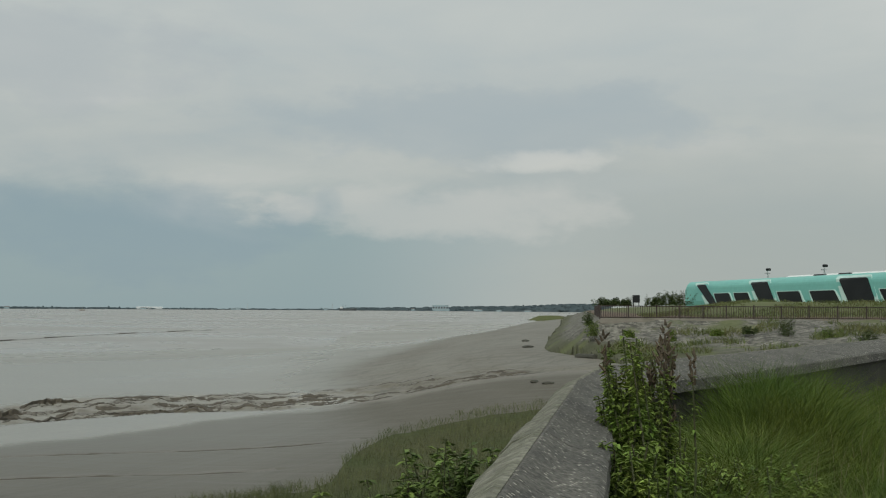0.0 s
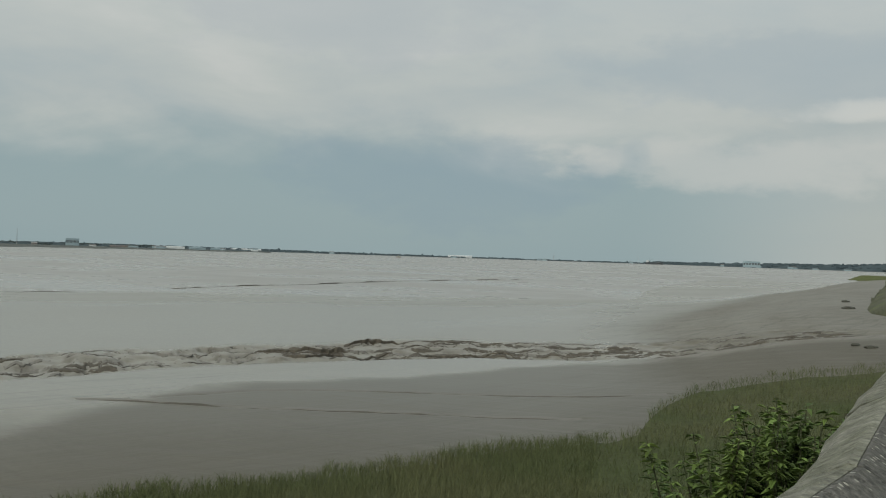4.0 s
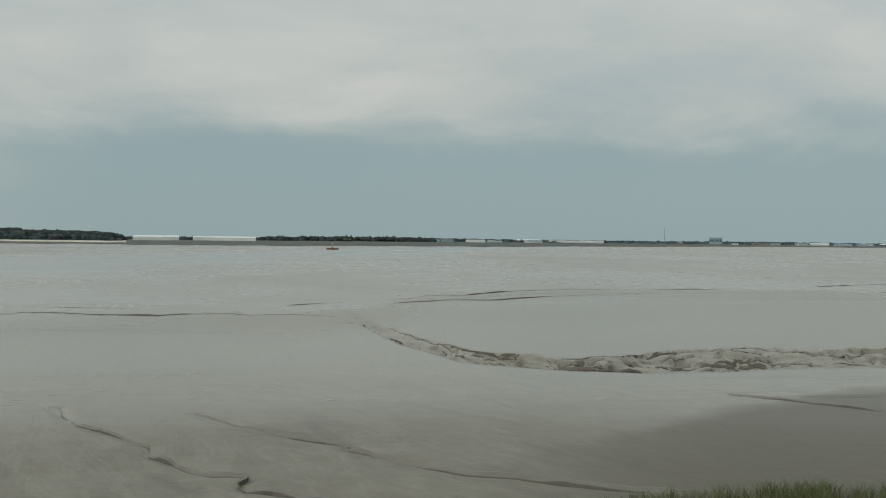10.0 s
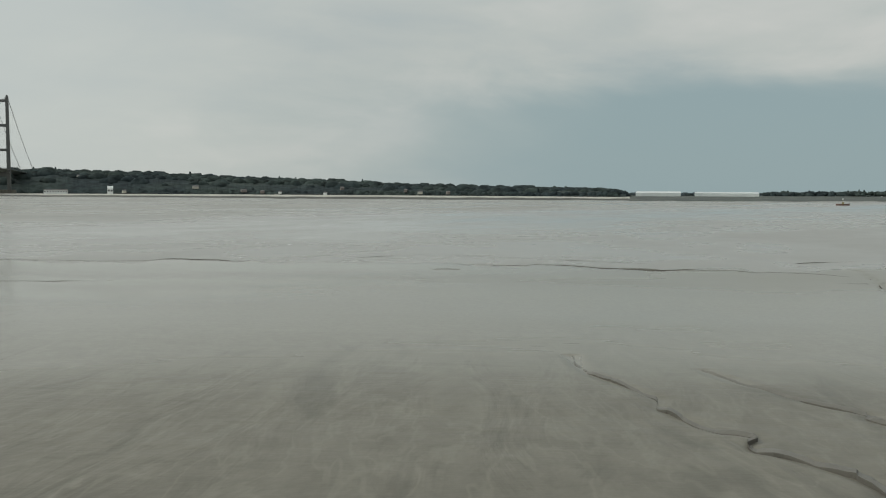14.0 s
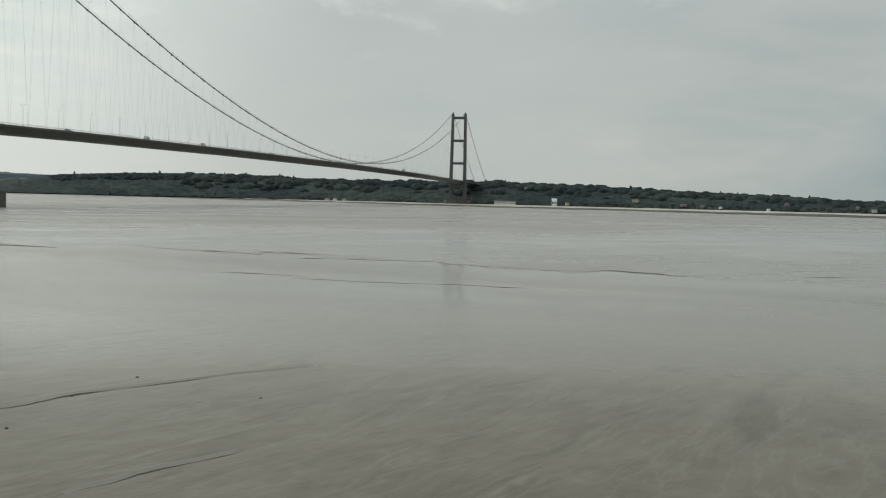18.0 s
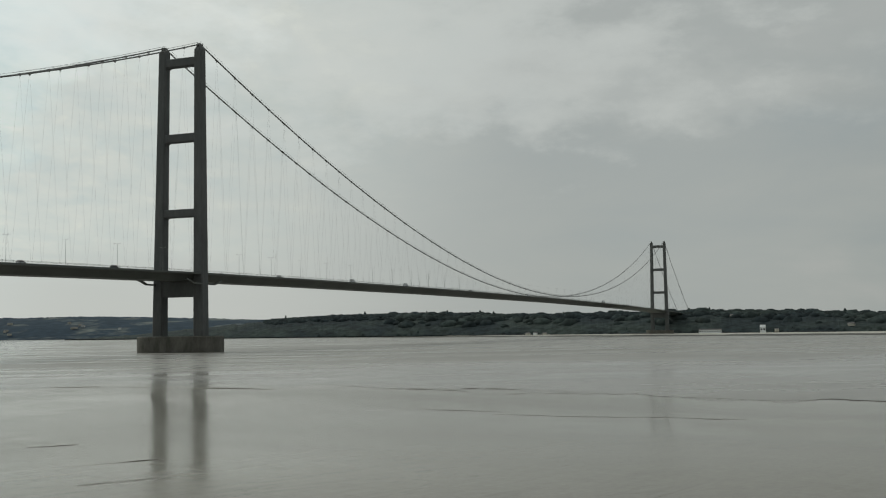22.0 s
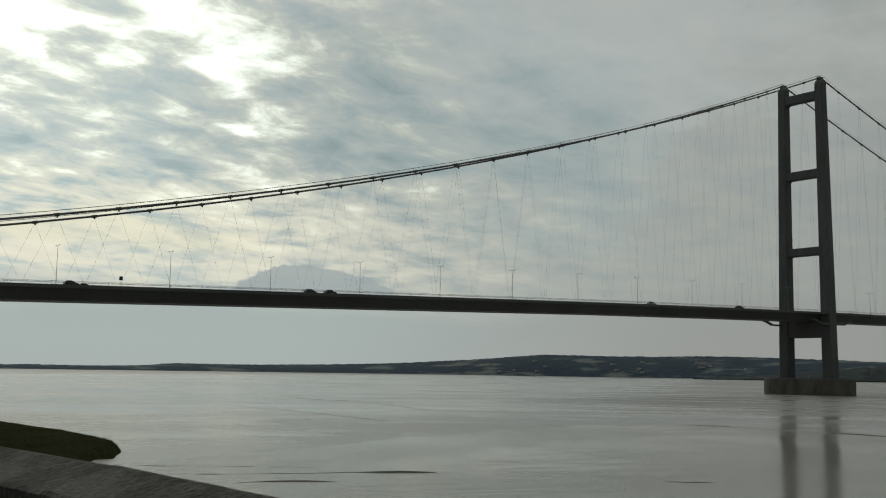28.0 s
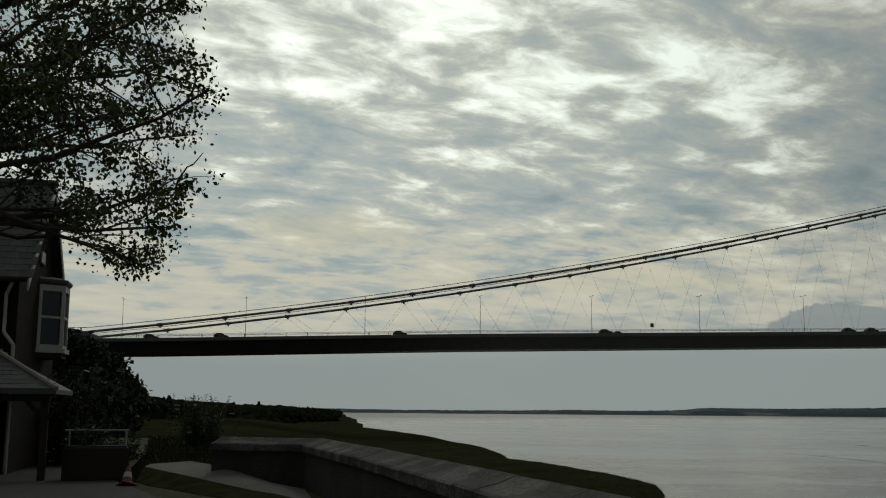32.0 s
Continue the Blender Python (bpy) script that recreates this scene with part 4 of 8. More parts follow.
def slump_edge(u0, az0, az1, height, seed, fresh=False):
    """A broken step in the slipped bank of the creek."""
    az = np.arange(az0, az1, 0.06)
    near, far = arc(CREEK_NEAR, az), arc(CREEK_FAR, az)
    r = near + (far - near) * (u0 + (fbm(az * 0.7, az * 0 + seed, seed, 5) - 0.5) * (0.35 if not fresh or height > 0.13 else 0.16)) + (fbm(az * 4, az * 0, seed + 3, 3) - 0.5) * 0.3
    h = 0.24 * np.interp(az, [-42, -36, -27], [1.1, 1.2, 1.0]) * height * np.clip((fbm(az * 0.8, az * 0 + 3, seed + 5, 4) - 0.40) * 5.0, 0.0, 1.0) * np.clip(np.minimum(az - az0, az1 - az) / 1.0, 0, 1)
    if fresh:
        h = height * (0.45 + fbm(az * 1.3, az * 0 + 1, seed + 9, 3)) * np.clip(np.minimum(az - az0, az1 - az) / 0.6, 0, 1)
    a = np.radians(az)
    rows = []
    for dr, k in ((-0.12, -0.4), (0.0, 0.8), (0.06, 1.0), (0.7, 0.8), (2.2, -0.4)):
        rr = r + dr
        x, y = -np.sin(a) * rr, np.cos(a) * rr
        rows.append(np.stack([x, y, mud_height(x, y) + np.where(k > 0, h * k - 0.02, -0.12)], -1))
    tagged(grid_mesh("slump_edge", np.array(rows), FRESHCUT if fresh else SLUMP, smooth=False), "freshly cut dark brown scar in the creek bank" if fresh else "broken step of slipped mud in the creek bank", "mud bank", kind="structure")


for i, (u0, a0, a1, h) in enumerate(((0.22, -36, 9.5, 0.24), (0.45, -42, 14, 0.26), (0.62, -42, 12, 0.24), (0.80, -42, 15, 0.26), (0.98, -40, 13, 0.22))):
    slump_edge(u0, a0, a1, h, 500 + 11 * i)
for i, (u0, a0, a1, h) in enumerate(((0.10, 0.7, 4.6, 0.34), (0.30, 1.4, 6.0, 0.26), (0.72, -16.6, -11.8, 0.34), (0.50, -19.0, -13.0, 0.26), (0.98, -19.4, -16.2, 0.34), (0.45, -26.0, -20.0, 0.16), (0.10, 13.6, 14.9, 0.20), (0.10, 15.2, 16.6, 0.14))):
    slump_edge(u0, a0, a1, h, 640 + 13 * i, True)
# thin broken laminae all along the creek
lam = random.Random(88)
for i in range(64):
    a0 = lam.uniform(-43, 12) if i < 34 else lam.uniform(-43, -18)
    slump_edge(lam.uniform(0.04, 1.0), a0, a0 + lam.uniform(1.2, 4.5), lam.uniform(0.05, 0.12), 900 + 17 * i, True)

# ---- the suspension bridge: s along it from the near tower, w away from the viewer ----
B0 = Vector((-575.6, 46.3, 0.0))
BU = Vector((-0.77116, 0.63664, 0.0))
BN = Vector((0.63664, 0.77116, 0.0))
SPAN, SIDE_S, SIDE_N = 1410.0, 530.0, 280.0
BRIDGE_M = Matrix(((BU.x, -BN.x, 0, B0.x), (BU.y, -BN.y, 0, B0.y), (0, 0, 1, 0), (0, 0, 0, 1)))
CABLE_W = 11.0


def deck_z(s):
    return interp(s, [(-560, 27.9), (-511, 29.0), (-420, 31.9), (-280, 35.4), (-151, 38.6), (-67, 40.2), (0, 41.2), (126, 42.6), (350, 44.0), (705, 44.8), (1060, 44.0), (1284, 42.3), (1410, 40.8), (1690, 36.0)])


def cable_z(s):
    if s < 0:
        u = -s / SIDE_S
        chord = 161.0 + (30.0 - 161.0) * u
        return chord - 4 * 17.3 * u * (1 - u)
    if s > SPAN:
        u = (s - SPAN) / SIDE_N
        return 161.0 + (37.5 - 161.0) * u - 4 * 5.0 * u * (1 - u)
    return 47.6 + (161.0 - 47.6) * ((s - SPAN / 2) / (SPAN / 2)) ** 2


bridge = thing("suspension_bridge", "grey steel and concrete suspension bridge across the estuary", "bridge", m=BRIDGE_M)
STATIONS = [-526 + 18.1 * k for k in range(30)] + [0] + [18.1 * k for k in range(1, 78)] + [1410 + 18.6 * k for k in range(0, 15)]
STATIONS = sorted(set(round(s, 1) for s in STATIONS))


def section_sweep(profile):
    bm = bmesh.new()
    sweep(bm, [[Vector((s, w, deck_z(s) + z)) for w, z in profile] for s in STATIONS])
    return bm


part("box_girder", section_sweep([(-11, 0), (11, 0), (11.2, -0.7), (6.5, -4.6), (-6.5, -4.6), (-11.2, -0.7)]), DECK, bridge, "dark grey painted steel box girder")
part("roadway", section_sweep([(-9.6, 0.03), (9.6, 0.03), (9.6, 0.07), (-9.6, 0.07)]), ASPHALT, bridge, "asphalt carriageway")
for sgn in (-1, 1):
    part("footway", section_sweep([(sgn * 11.25, -0.55), (sgn * 14.2, -0.75), (sgn * 14.2, -1.0), (sgn * 11.25, -1.15)]), DECK, bridge)
    part("fascia", section_sweep([(sgn * 14.22, -0.5), (sgn * 14.42, -0.5), (sgn * 14.42, -1.2), (sgn * 14.22, -1.2)]), DECK, bridge)
    for w, h0, h1 in ((14.3, -0.5, 0.75), (10.4, 0.1, 0.85)):
        bm = bmesh.new()
        for z in (h1, (h0 + h1) / 2 + 0.15):
            sweep_secs = [[Vector((s, sgn * w + dw, deck_z(s) + z + dz)) for dw, dz in ((-0.03, -0.03), (0.03, -0.03), (0.03, 0.03), (-0.03, 0.03))] for s in STATIONS]
            sweep(bm, sweep_secs)
        for s in np.arange(-524, 1668, 6.0):
            z = deck_z(s)
            tube(bm, (s, sgn * w, z + h0 - 0.4), (s, sgn * w, z + h1), 0.05, 4, caps=False)
        part("parapet_railing", bm, DECK, bridge)


def leg_outline(z):
    """Half-widths of a tower leg along and across the bridge, and its offset."""
    u = (z - 8) / 151.0
    return 3.0 - 0.75 * u, 3.0 - 0.75 * u, 12.6 - 1.6 * u


def tower(s0, foot, is_near):
    legs = []
    for sgn in (-1, 1):
        bm = bmesh.new()
        secs = []
        for z in list(np.linspace(foot, 158, 12)) + [159.5]:
            a, b, off = leg_outline(z)
            if z > 158.5:
                a, b = a * 0.7, b * 0.7
            ch = 0.5
            ring = [(-a, -b + ch), (-a + ch, -b), (a - ch, -b), (a, -b + ch), (a, b - ch), (a - ch, b), (-a + ch, b), (-a, b - ch)]
            secs.append([Vector((s0 + x, sgn * off + y, z)) for x, y in ring])
        sweep(bm, secs)
        legs.append(part("tower_leg", bm, CONCRETE, bridge, "tapered grey concrete tower leg"))
        bm = bmesh.new()
        box(bm, s0 - 1.7, s0 + 1.7, sgn * 11 - 1.2, sgn * 11 + 1.2, 159.4, 161.3, 0.4)
        part("cable_saddle", bm, CABLE, bridge, "steel saddle housing")
    for zt, zb in ((154.3, 149.8), (114.0, 109.6), (74.2, 70.0)):
        bm = bmesh.new()
        b = leg_outline((zt + zb) / 2)
        w = b[2] - b[1] + 0.4
        box(bm, s0 - 2.1, s0 + 2.1, -w, w, zb, zt, 0.35)
        # haunches where the beam meets the legs
        for sgn in (-1, 1):
            sweep(bm, [[Vector((s0 + x, sgn * (w + 0.0), zb - 0.9)), Vector((s0 + x, sgn * (w - 1.2), zb + 0.02)), Vector((s0 + x, sgn * w, zb + 0.02))] for x in (-2.0, 2.0)])
        part("cross_beam", bm, CONCRETE, bridge, "concrete cross beam")
    bm = bmesh.new()
    w = leg_outline(34)[2] - leg_outline(34)[1] + 0.4
    zb, zt = 28.5, deck_z(s0) - 4.7
    box(bm, s0 - 2.4, s0 + 2.4, -w, w, zb, zt, 0.3)
    part("portal_beam", bm, CONCRETE, bridge, "deep concrete portal beam below the deck")
    for sgn in (-1, 1):
        for e in (-1, 1):
            bm = bmesh.new()
            z = deck_z(s0) - 1.0
            sweep(bm, [[Vector((s0 + e * x, sgn * 14.3 + y, z + h + dz)) for y, dz in ((-0.8, -0.38), (0.8, -0.38), (0.8, 0.38), (-0.8, 0.38))]
                       for x, h in ((2.6, -5.1), (9.6, -5.1), (13.4, -3.7), (16, -3.2))])
            part("footway_bracket", bm, DECK, bridge, "cranked footway detour bracket")


tower(0.0, 8.0, True)
tower(SPAN, 7.0, False)


def pier(name, s0, w0, z0, z1):
    bm = bmesh.new()
    ring = []
    for k in range(40):
        a = k * math.tau / 40
        x, y = 10.5 * math.cos(a), 10.5 * math.sin(a)
        ring.append((s0 + x, (w0 if y > 0 else -w0) + y))
    sweep(bm, [[Vector((x, y, z)) for x, y in ring] for z in (z0, z1 - 0.4)] + [[Vector((s0 + (x - s0) * 0.98, y * 0.985, z1)) for x, y in ring]])
    part("pier", bm, PIER, bridge, "tide-stained round-ended concrete pier")


pier("pier", 0.0, 14.0, -3.0, 8.3)
pier("pier", SPAN, 13.0, -1.0, 7.2)

# main cables and their bands
for sgn in (-1, 1):
    bm = bmesh.new()
    ss = list(np.linspace(-SIDE_S - 14, 0, 31)) + list(np.linspace(0, SPAN, 79))[1:] + list(np.linspace(SPAN, SPAN + SIDE_N + 6, 18))[1:]
    secs = []
    for s in ss:
        z = cable_z(s) if s >= -SIDE_S else 30.0 - (-SIDE_S - s) * 0.18
        secs.append([Vector((s, sgn * CABLE_W + 0.36 * math.cos(k * math.tau / 8), z + 0.36 * math.sin(k * math.tau / 8))) for k in range(8)])
    sweep(bm, secs)
    part("main_cable", bm, CABLE, bridge, "thick spun steel main cable")
    for off in (-0.7, 0.7):
        bm = bmesh.new()
        sweep(bm, [[Vector((s, sgn * CABLE_W + off + 0.05 * math.cos(k * math.tau / 4), (cable_z(s) if s > -SIDE_S else 30) + 1.2 + 0.05 * math.sin(k * math.tau / 4))) for k in range(4)] for s in ss])
        part("hand_strand", bm, CABLE, bridge)

band_bm = bmesh.new()
tube(band_bm, (-0.8, 0, 0), (0.8, 0, 0), 0.50, 8)
for zz in (-0.65,):
    box(band_bm, -0.25, 0.25, -0.12, 0.12, zz - 0.3, zz + 0.2)
band_mesh = bpy.data.meshes.new("cable_band")
band_bm.to_mesh(band_mesh)
band_bm.free()
band_mesh.materials.append(CABLE)


def hanger_pairs():
    for a, b in ((-SIDE_S + 24, -14), (16, SPAN - 16), (SPAN + 12, SPAN + SIDE_N - 40)):
        n = int((b - a) / 18.1)
        for k in range(n + 1):
            yield a + (b - a) * k / max(n, 1)


rest = bmesh.new()
made = 0
for sgn in (1, -1):
    for s in hanger_pairs():
        zc = cable_z(s)
        if s < 700:
            o = bpy.data.objects.new("cable_band", band_mesh)
            scene.collection.objects.link(o)
            o.parent = bridge
            slope = (cable_z(s + 1) - cable_z(s - 1)) / 2
            o.matrix_local = Matrix.Translation((s, sgn * CABLE_W, zc)) @ Matrix.Rotation(-math.atan(slope), 4, "Y")
        for e in (-1, 1):
            d = s + e * 8.9
            zd = deck_z(d) + 0.2
            if zc - zd < 1.5:
                continue
            if s < 260 and made < 290:
                bm = bmesh.new()
                tube(bm, (d, sgn * CABLE_W, zd), (s + e * 0.25, sgn * CABLE_W, zc - 0.9), 0.023, 4, caps=False)
                part("hanger", bm, CABLE, bridge)
                made += 1
            else:
                tube(rest, (d, sgn * CABLE_W, zd), (s + e * 0.25, sgn * CABLE_W, zc - 0.9), 0.023, 4, caps=False)
ob = part("hanger_rope", rest, CABLE, bridge, "thin inclined hanger ropes")
ob["kind"] = "stuff"

# anchorage at the southern end
bm = bmesh.new()
sweep(bm, [[Vector((s, w, z)) for s, z in ((-526, -1), (-526, 23.5), (-524, 24.2), (-524, 29.8), (-529, 31.0), (-556, 30.4), (-575, 26), (-590, 20), (-590, -1))] for w in (-17, 17)])
part("anchorage_block", bm, PIER, bridge, "massive dark concrete cable anchorage")
# anchorage at the northern end
bm = bmesh.new()
sweep(bm, [[Vector((s, w, z)) for s, z in ((1672, 0), (1672, 34), (1700, 39), (1740, 34), (1740, 0))] for w in (-17, 17)])
part("anchorage_block", bm, PIER, bridge)

# ---- sea wall on the near bank ----
WALL = [(46.6, 21.5), (17.2, 11.2), (14.4, 10.2), (10.64, 8.87), (8.75, 8.12), (7.05, 6.74), (2.68, 2.64), (0.35, 0.95), (-4.95, -2.4), (-6.2, -4.0), (-8.25, -6.95), (-12.1, -12.4), (-15.6, -17.75), (-14.7, -20.0)]
random_tint(WALLTOP, 0.05)


def side(a, b):
    d = (b - a).normalized()
    return Vector((d.y, -d.x, 0))        # towards the river, walking east to west


def corner_normals(path):
    ns = []
    p = [Vector((*q, 0)) for q in path]
    for i in range(len(p)):
        n = Vector((0, 0, 0))
        if i > 0:
            n += side(p[i - 1], p[i])
        if i < len(p) - 1:
            n += side(p[i], p[i + 1])
        n.normalize()
        ref = side(p[max(0, i - 1)], p[max(1, i)])
        ns.append(n / max(0.5, n.dot(ref)))
    return ns


WALL_WIDE = [1.0, 1.0, 1.0, 1.0, 0.8, 0.44, 0.44, 0.46, 0.52, 0.54, 0.54, 0.54, 0.54, 0.54]
# western coping: moss and pale patches, plus backlit shade in the colour
BACKLIT_MOSS = random_tint(material("mossy_backlit_coping", (0.054, 0.052, 0.041), 0.92, (0.124, 0.118, 0.100), 1.6, (0.46, 0.62), bump=1.0, bump_scale=22, fine=0.45, fine_scale=24), 0.3)
CHIPPED = random_tint(material("chipped_pale_coping_edge", (0.24, 0.232, 0.19), 0.92, (0.135, 0.135, 0.095), 5.0, bump=1.0, bump_scale=24, fine=0.4, fine_scale=26), 0.08)


def build_sea_wall():
    p, ns = [Vector((*q, 0)) for q in WALL], corner_normals(WALL)
    wall = thing("sea_wall", "weathered grey concrete sea wall with sloped coping", "sea wall", kind="structure")
    bm = bmesh.new()
    secs = []
    for q, n, w in zip(p, ns, WALL_WIDE):
        secs.append([q + n * 0.06 + Vector((0, 0, 2.0)), q + n * 0.06 + Vector((0, 0, 8.22)), q - n * (w - 0.06) + Vector((0, 0, 8.14)), q - n * (w - 0.06) + Vector((0, 0, 7.0))])
    sweep(bm, secs)
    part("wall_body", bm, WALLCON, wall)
    for i in range(len(p) - 1):
        a, b, na, nb = p[i], p[i + 1], ns[i], ns[i + 1]
        ln = (b - a).length
        k = max(1, round(ln / 1.75))
        for j in range(k):
            u0, u1 = j / k + 0.002 / ln, (j + 1) / k - 0.005 / ln
            dz = random.uniform(-0.004, 0.004)
            top, lip = bmesh.new(), bmesh.new()
            rings, edge = [], []
            for u in np.linspace(u0, u1, 6):
                q, n = a.lerp(b, u), na.lerp(nb, u)
                w = WALL_WIDE[i] + (WALL_WIDE[i + 1] - WALL_WIDE[i]) * u
                c = random.uniform(-0.010, 0.006)
                up = Vector((0, 0, 1))
                rings.append([q - n * 0.115 + up * 8.2, q - n * 0.115 + up * (8.398 + dz), q - n * (0.135 + c) + up * (8.40 + dz), q - n * (w * 0.55) + up * (8.335 + dz + c * 0.3),
                              q - n * (w - 0.03) + up * (8.285 + dz), q - n * (w + c) + up * (8.262 + dz), q - n * w + up * 8.14, q - n * 0.3 + up * 8.17])
                edge.append([q + n * 0.11 + up * 8.2, q + n * (0.105 + c * 1.6) + up * (8.275 + dz + c), q + n * (0.04 + c) + up * (8.34 + dz + c), q - n * (0.09 + c) + up * (8.402 + dz), q - n * 0.113 + up * (8.40 + dz), q - n * 0.113 + up * 8.2])
            sweep(top, rings)
            sweep(lip, edge)
            slab = part("coping_slab", top, BACKLIT_MOSS if i > 6 else WALLTOP, wall)
            part("coping_edge", lip, BACKLIT_MOSS if i > 6 else CHIPPED, slab)
    return wall


sea_wall = build_sea_wall()


def ngon_ground(name, label, cat, mat, outline, z):
    bm = bmesh.new()
    f = bm.faces.new([bm.verts.new((x, y, z)) for x, y in outline])
    bmesh.ops.triangulate(bm, faces=[f])
    bmesh.ops.recalc_face_normals(bm, faces=bm.faces)
    ob = link_mesh(name, bm, mat)
    return tagged(ob, label, cat, kind="structure")


# level bank top inside the wall
inner = [(p[0] - n.x * 0.2, p[1] - n.y * 0.2) for p, n in zip(WALL, corner_normals(WALL))]
BANKTOP = material("worn_grass_bank_top", (0.036, 0.048, 0.017), 0.95, (0.058, 0.058, 0.027), 0.6, fine=0.3, fine_scale=6.0, bump=0.6, bump_scale=14, spec=0.1)
ngon_ground("ground_bank_top", "level grassy bank top behind the sea wall", "ground", BANKTOP, inner + [(-13.0, -21.5), (-22, -34), (-34, -52), (0, -70), (40, -30), (60, -5)], 7.42)

# ---- salt marsh below the wall, east of the viewer ----
MARSH_EDGE = [(-60, 72), (-50, 78), (-42.7, 72), (-40.9, 71.5), (-38, 69.5), (-35.1, 66), (-33.4, 60.5), (-32.6, 55), (-32.3, 48.5), (-31.2, 46.6), (-28.9, 44.6), (-25.3, 42.8), (-21, 39.6), (-18.2, 36.8), (-12.3, 34), (-6.4, 32.2), (-2, 30.3), (0.8, 29.2), (2.5, 28), (5.6, 24.5), (7.5, 21), (9, 17)]


def marsh_height(az, r):
    a = np.radians(az)
    return mud_height(-np.sin(a) * r, np.cos(a) * r) + 0.22 + 1.6 * smooth(16, 4, r)


def build_marsh_east():
    az = np.arange(-60, 9.01, 0.5)
    edge = arc(MARSH_EDGE, az) + (fbm(az * 0.8, az * 0, 3) - 0.5) * 2
    rows = []
    for u in np.linspace(0, 1, 40):
        r = 3.2 + (edge - 3.2) * u
        z = marsh_height(az, r) + (fbm(az * 0.7, r * 0.4, 13) - 0.5) * 0.25
        if u > 0.97:
            z = z - 0.45
        a = np.radians(az)
        rows.append(np.stack([-np.sin(a) * r, np.cos(a) * r, z], -1))
    ob = grid_mesh("ground_salt_marsh", np.array(rows), MARSH)
    tagged(ob, "green salt-marsh turf below the sea wall", "salt marsh", kind="structure")


build_marsh_east()

# ---- marsh and meadow west of the viewer ----
WEST_EDGE = [(9.5, 128), (19.0, 127), (57.0, 124), (83.6, 122.2), (97.8, 120.8), (103.5, 121.6), (112.1, 121.7), (115.4, 120.6), (124.4, 120.2), (131.7, 120.5), (149.2, 122.6), (176.3, 125.5), (196.6, 128.6), (202.3, 128.6), (213.8, 128.2), (256.5, 129.3), (301.1, 130.9), (436.0, 133.9), (570.0, 136.0), (644.1, 135.7), (1450, 136.5), (2500, 136.8), (4000, 136.9)]


# darker marsh turf: the backlit west's shade is put into its colour
MEADOW = material("backlit_rough_meadow", (0.026, 0.029, 0.013), 0.95, (0.040, 0.038, 0.021), 0.15, fine=0.3, fine_scale=2.0, bump=0.7, bump_scale=4.0, spec=0.0)


def build_west():
    az = np.concatenate([np.arange(117, 140, 0.3), np.arange(140, 186, 1.0)])
    r = 9.0 * (3800 / 9.0) ** np.linspace(0, 1, 200)
    a, rr = np.meshgrid(az, r)
    edge = np.interp(rr, [p[0] for p in WEST_EDGE], [p[1] for p in WEST_EDGE]) + (fbm(np.log(rr) * 9, rr * 0, 4) - 0.5) * 0.35
    d = np.radians(a - edge) * rr
    z = -0.6 + 1.45 * smooth(-0.4, 1.2, d) + 0.35 * smooth(0.8, 4.5, d) + (fbm(rr * 0.08, a * 0.9, 6) - 0.5) * 0.35 * smooth(0, 3, d)
    z = z + 4.9 * smooth(18, 75, d) * smooth(14, 60, rr) + 2.0 * smooth(0, 6, d) * smooth(40, 14, rr)
    z = np.minimum(z, 7.1)
    ar = np.radians(a)
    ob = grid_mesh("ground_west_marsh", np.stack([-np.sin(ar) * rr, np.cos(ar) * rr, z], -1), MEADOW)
    tagged(ob, "dark green salt marsh and meadow along the river bank", "salt marsh", kind="structure")


build_west()

# ---- stone-faced embankment east of the viewer ----
FENCE_LINE = [(-80, 124), (-66, 124), (-60, 124), (-52, 121), (-45.6, 118), (-45.2, 185), (-45.0, 270), (-44.8, 420), (-44.7, 620), (-44.8, 900), (-45.2, 1500)]


def build_east_bank():
    az = np.concatenate([np.arange(-84, -47, 0.4), np.arange(-47, -40.9, 0.08)])
    r = 60.0 * (1500 / 60.0) ** np.linspace(0, 1, 230)
    a, rr = np.meshgrid(az, r)
    x, y = -np.sin(np.radians(a)) * rr, np.cos(np.radians(a)) * rr
    toe_az = np.interp(rr, [60, 78, 82, 88, 107, 124, 135, 200, 400, 700, 1000, 1500], [-84, -70, -52, -48, -45.6, -43.0, -42.75, -43.0, -43.5, -43.8, -44.1, -44.6])
    toe_az = toe_az + (fbm(np.log(rr) * 14, rr * 0, 2) - 0.5) * 0.9 * smooth(90, 200, rr)
    f_az = np.interp(rr, [118, 121, 122.5, 124, 124.5], [-45.6, -52, -58, -66, -80])
    f_az = np.where(rr < 118, -90, np.where(rr > 124.5, np.interp(rr, [124.5, 185, 270, 420, 620, 900, 1500], [-45.5, -45.2, -45.0, -44.8, -44.7, -44.8, -45.2]), -90))
    dt, df = line_distance(x, y, TOE), line_distance(x, y, FENCE_LINE)
    inside = a < toe_az
    r_f = np.interp(a, [-80, -60, -52, -45.6], [124, 124, 121, 118])
    over = ((a < -45.6) & (rr > r_f)) | ((a >= -45.6) & (a < f_az) & (rr > 118))
    zs = 4.5 + 3.5 * dt / np.maximum(dt + df, 0.1) + (fbm(x * 0.35, y * 0.35, 15, 5) - 0.45) * 0.8
    zt = 8.17 + 1.95 * smooth(3.5, 22, df) + (fbm(x * 0.1, y * 0.1, 25) - 0.5) * 0.5 * smooth(3, 8, df)
    z = np.where(over, zt, np.where(inside, zs, 4.4 - 5.6 * smooth(0, 1.5, dt)))
    ob = grid_mesh("ground_embankment", np.stack([x, y, z], -1), BANKMIX, smooth=False)
    tagged(ob, "stone-faced river embankment overgrown with rough grass", "embankment", kind="structure")


build_east_bank()


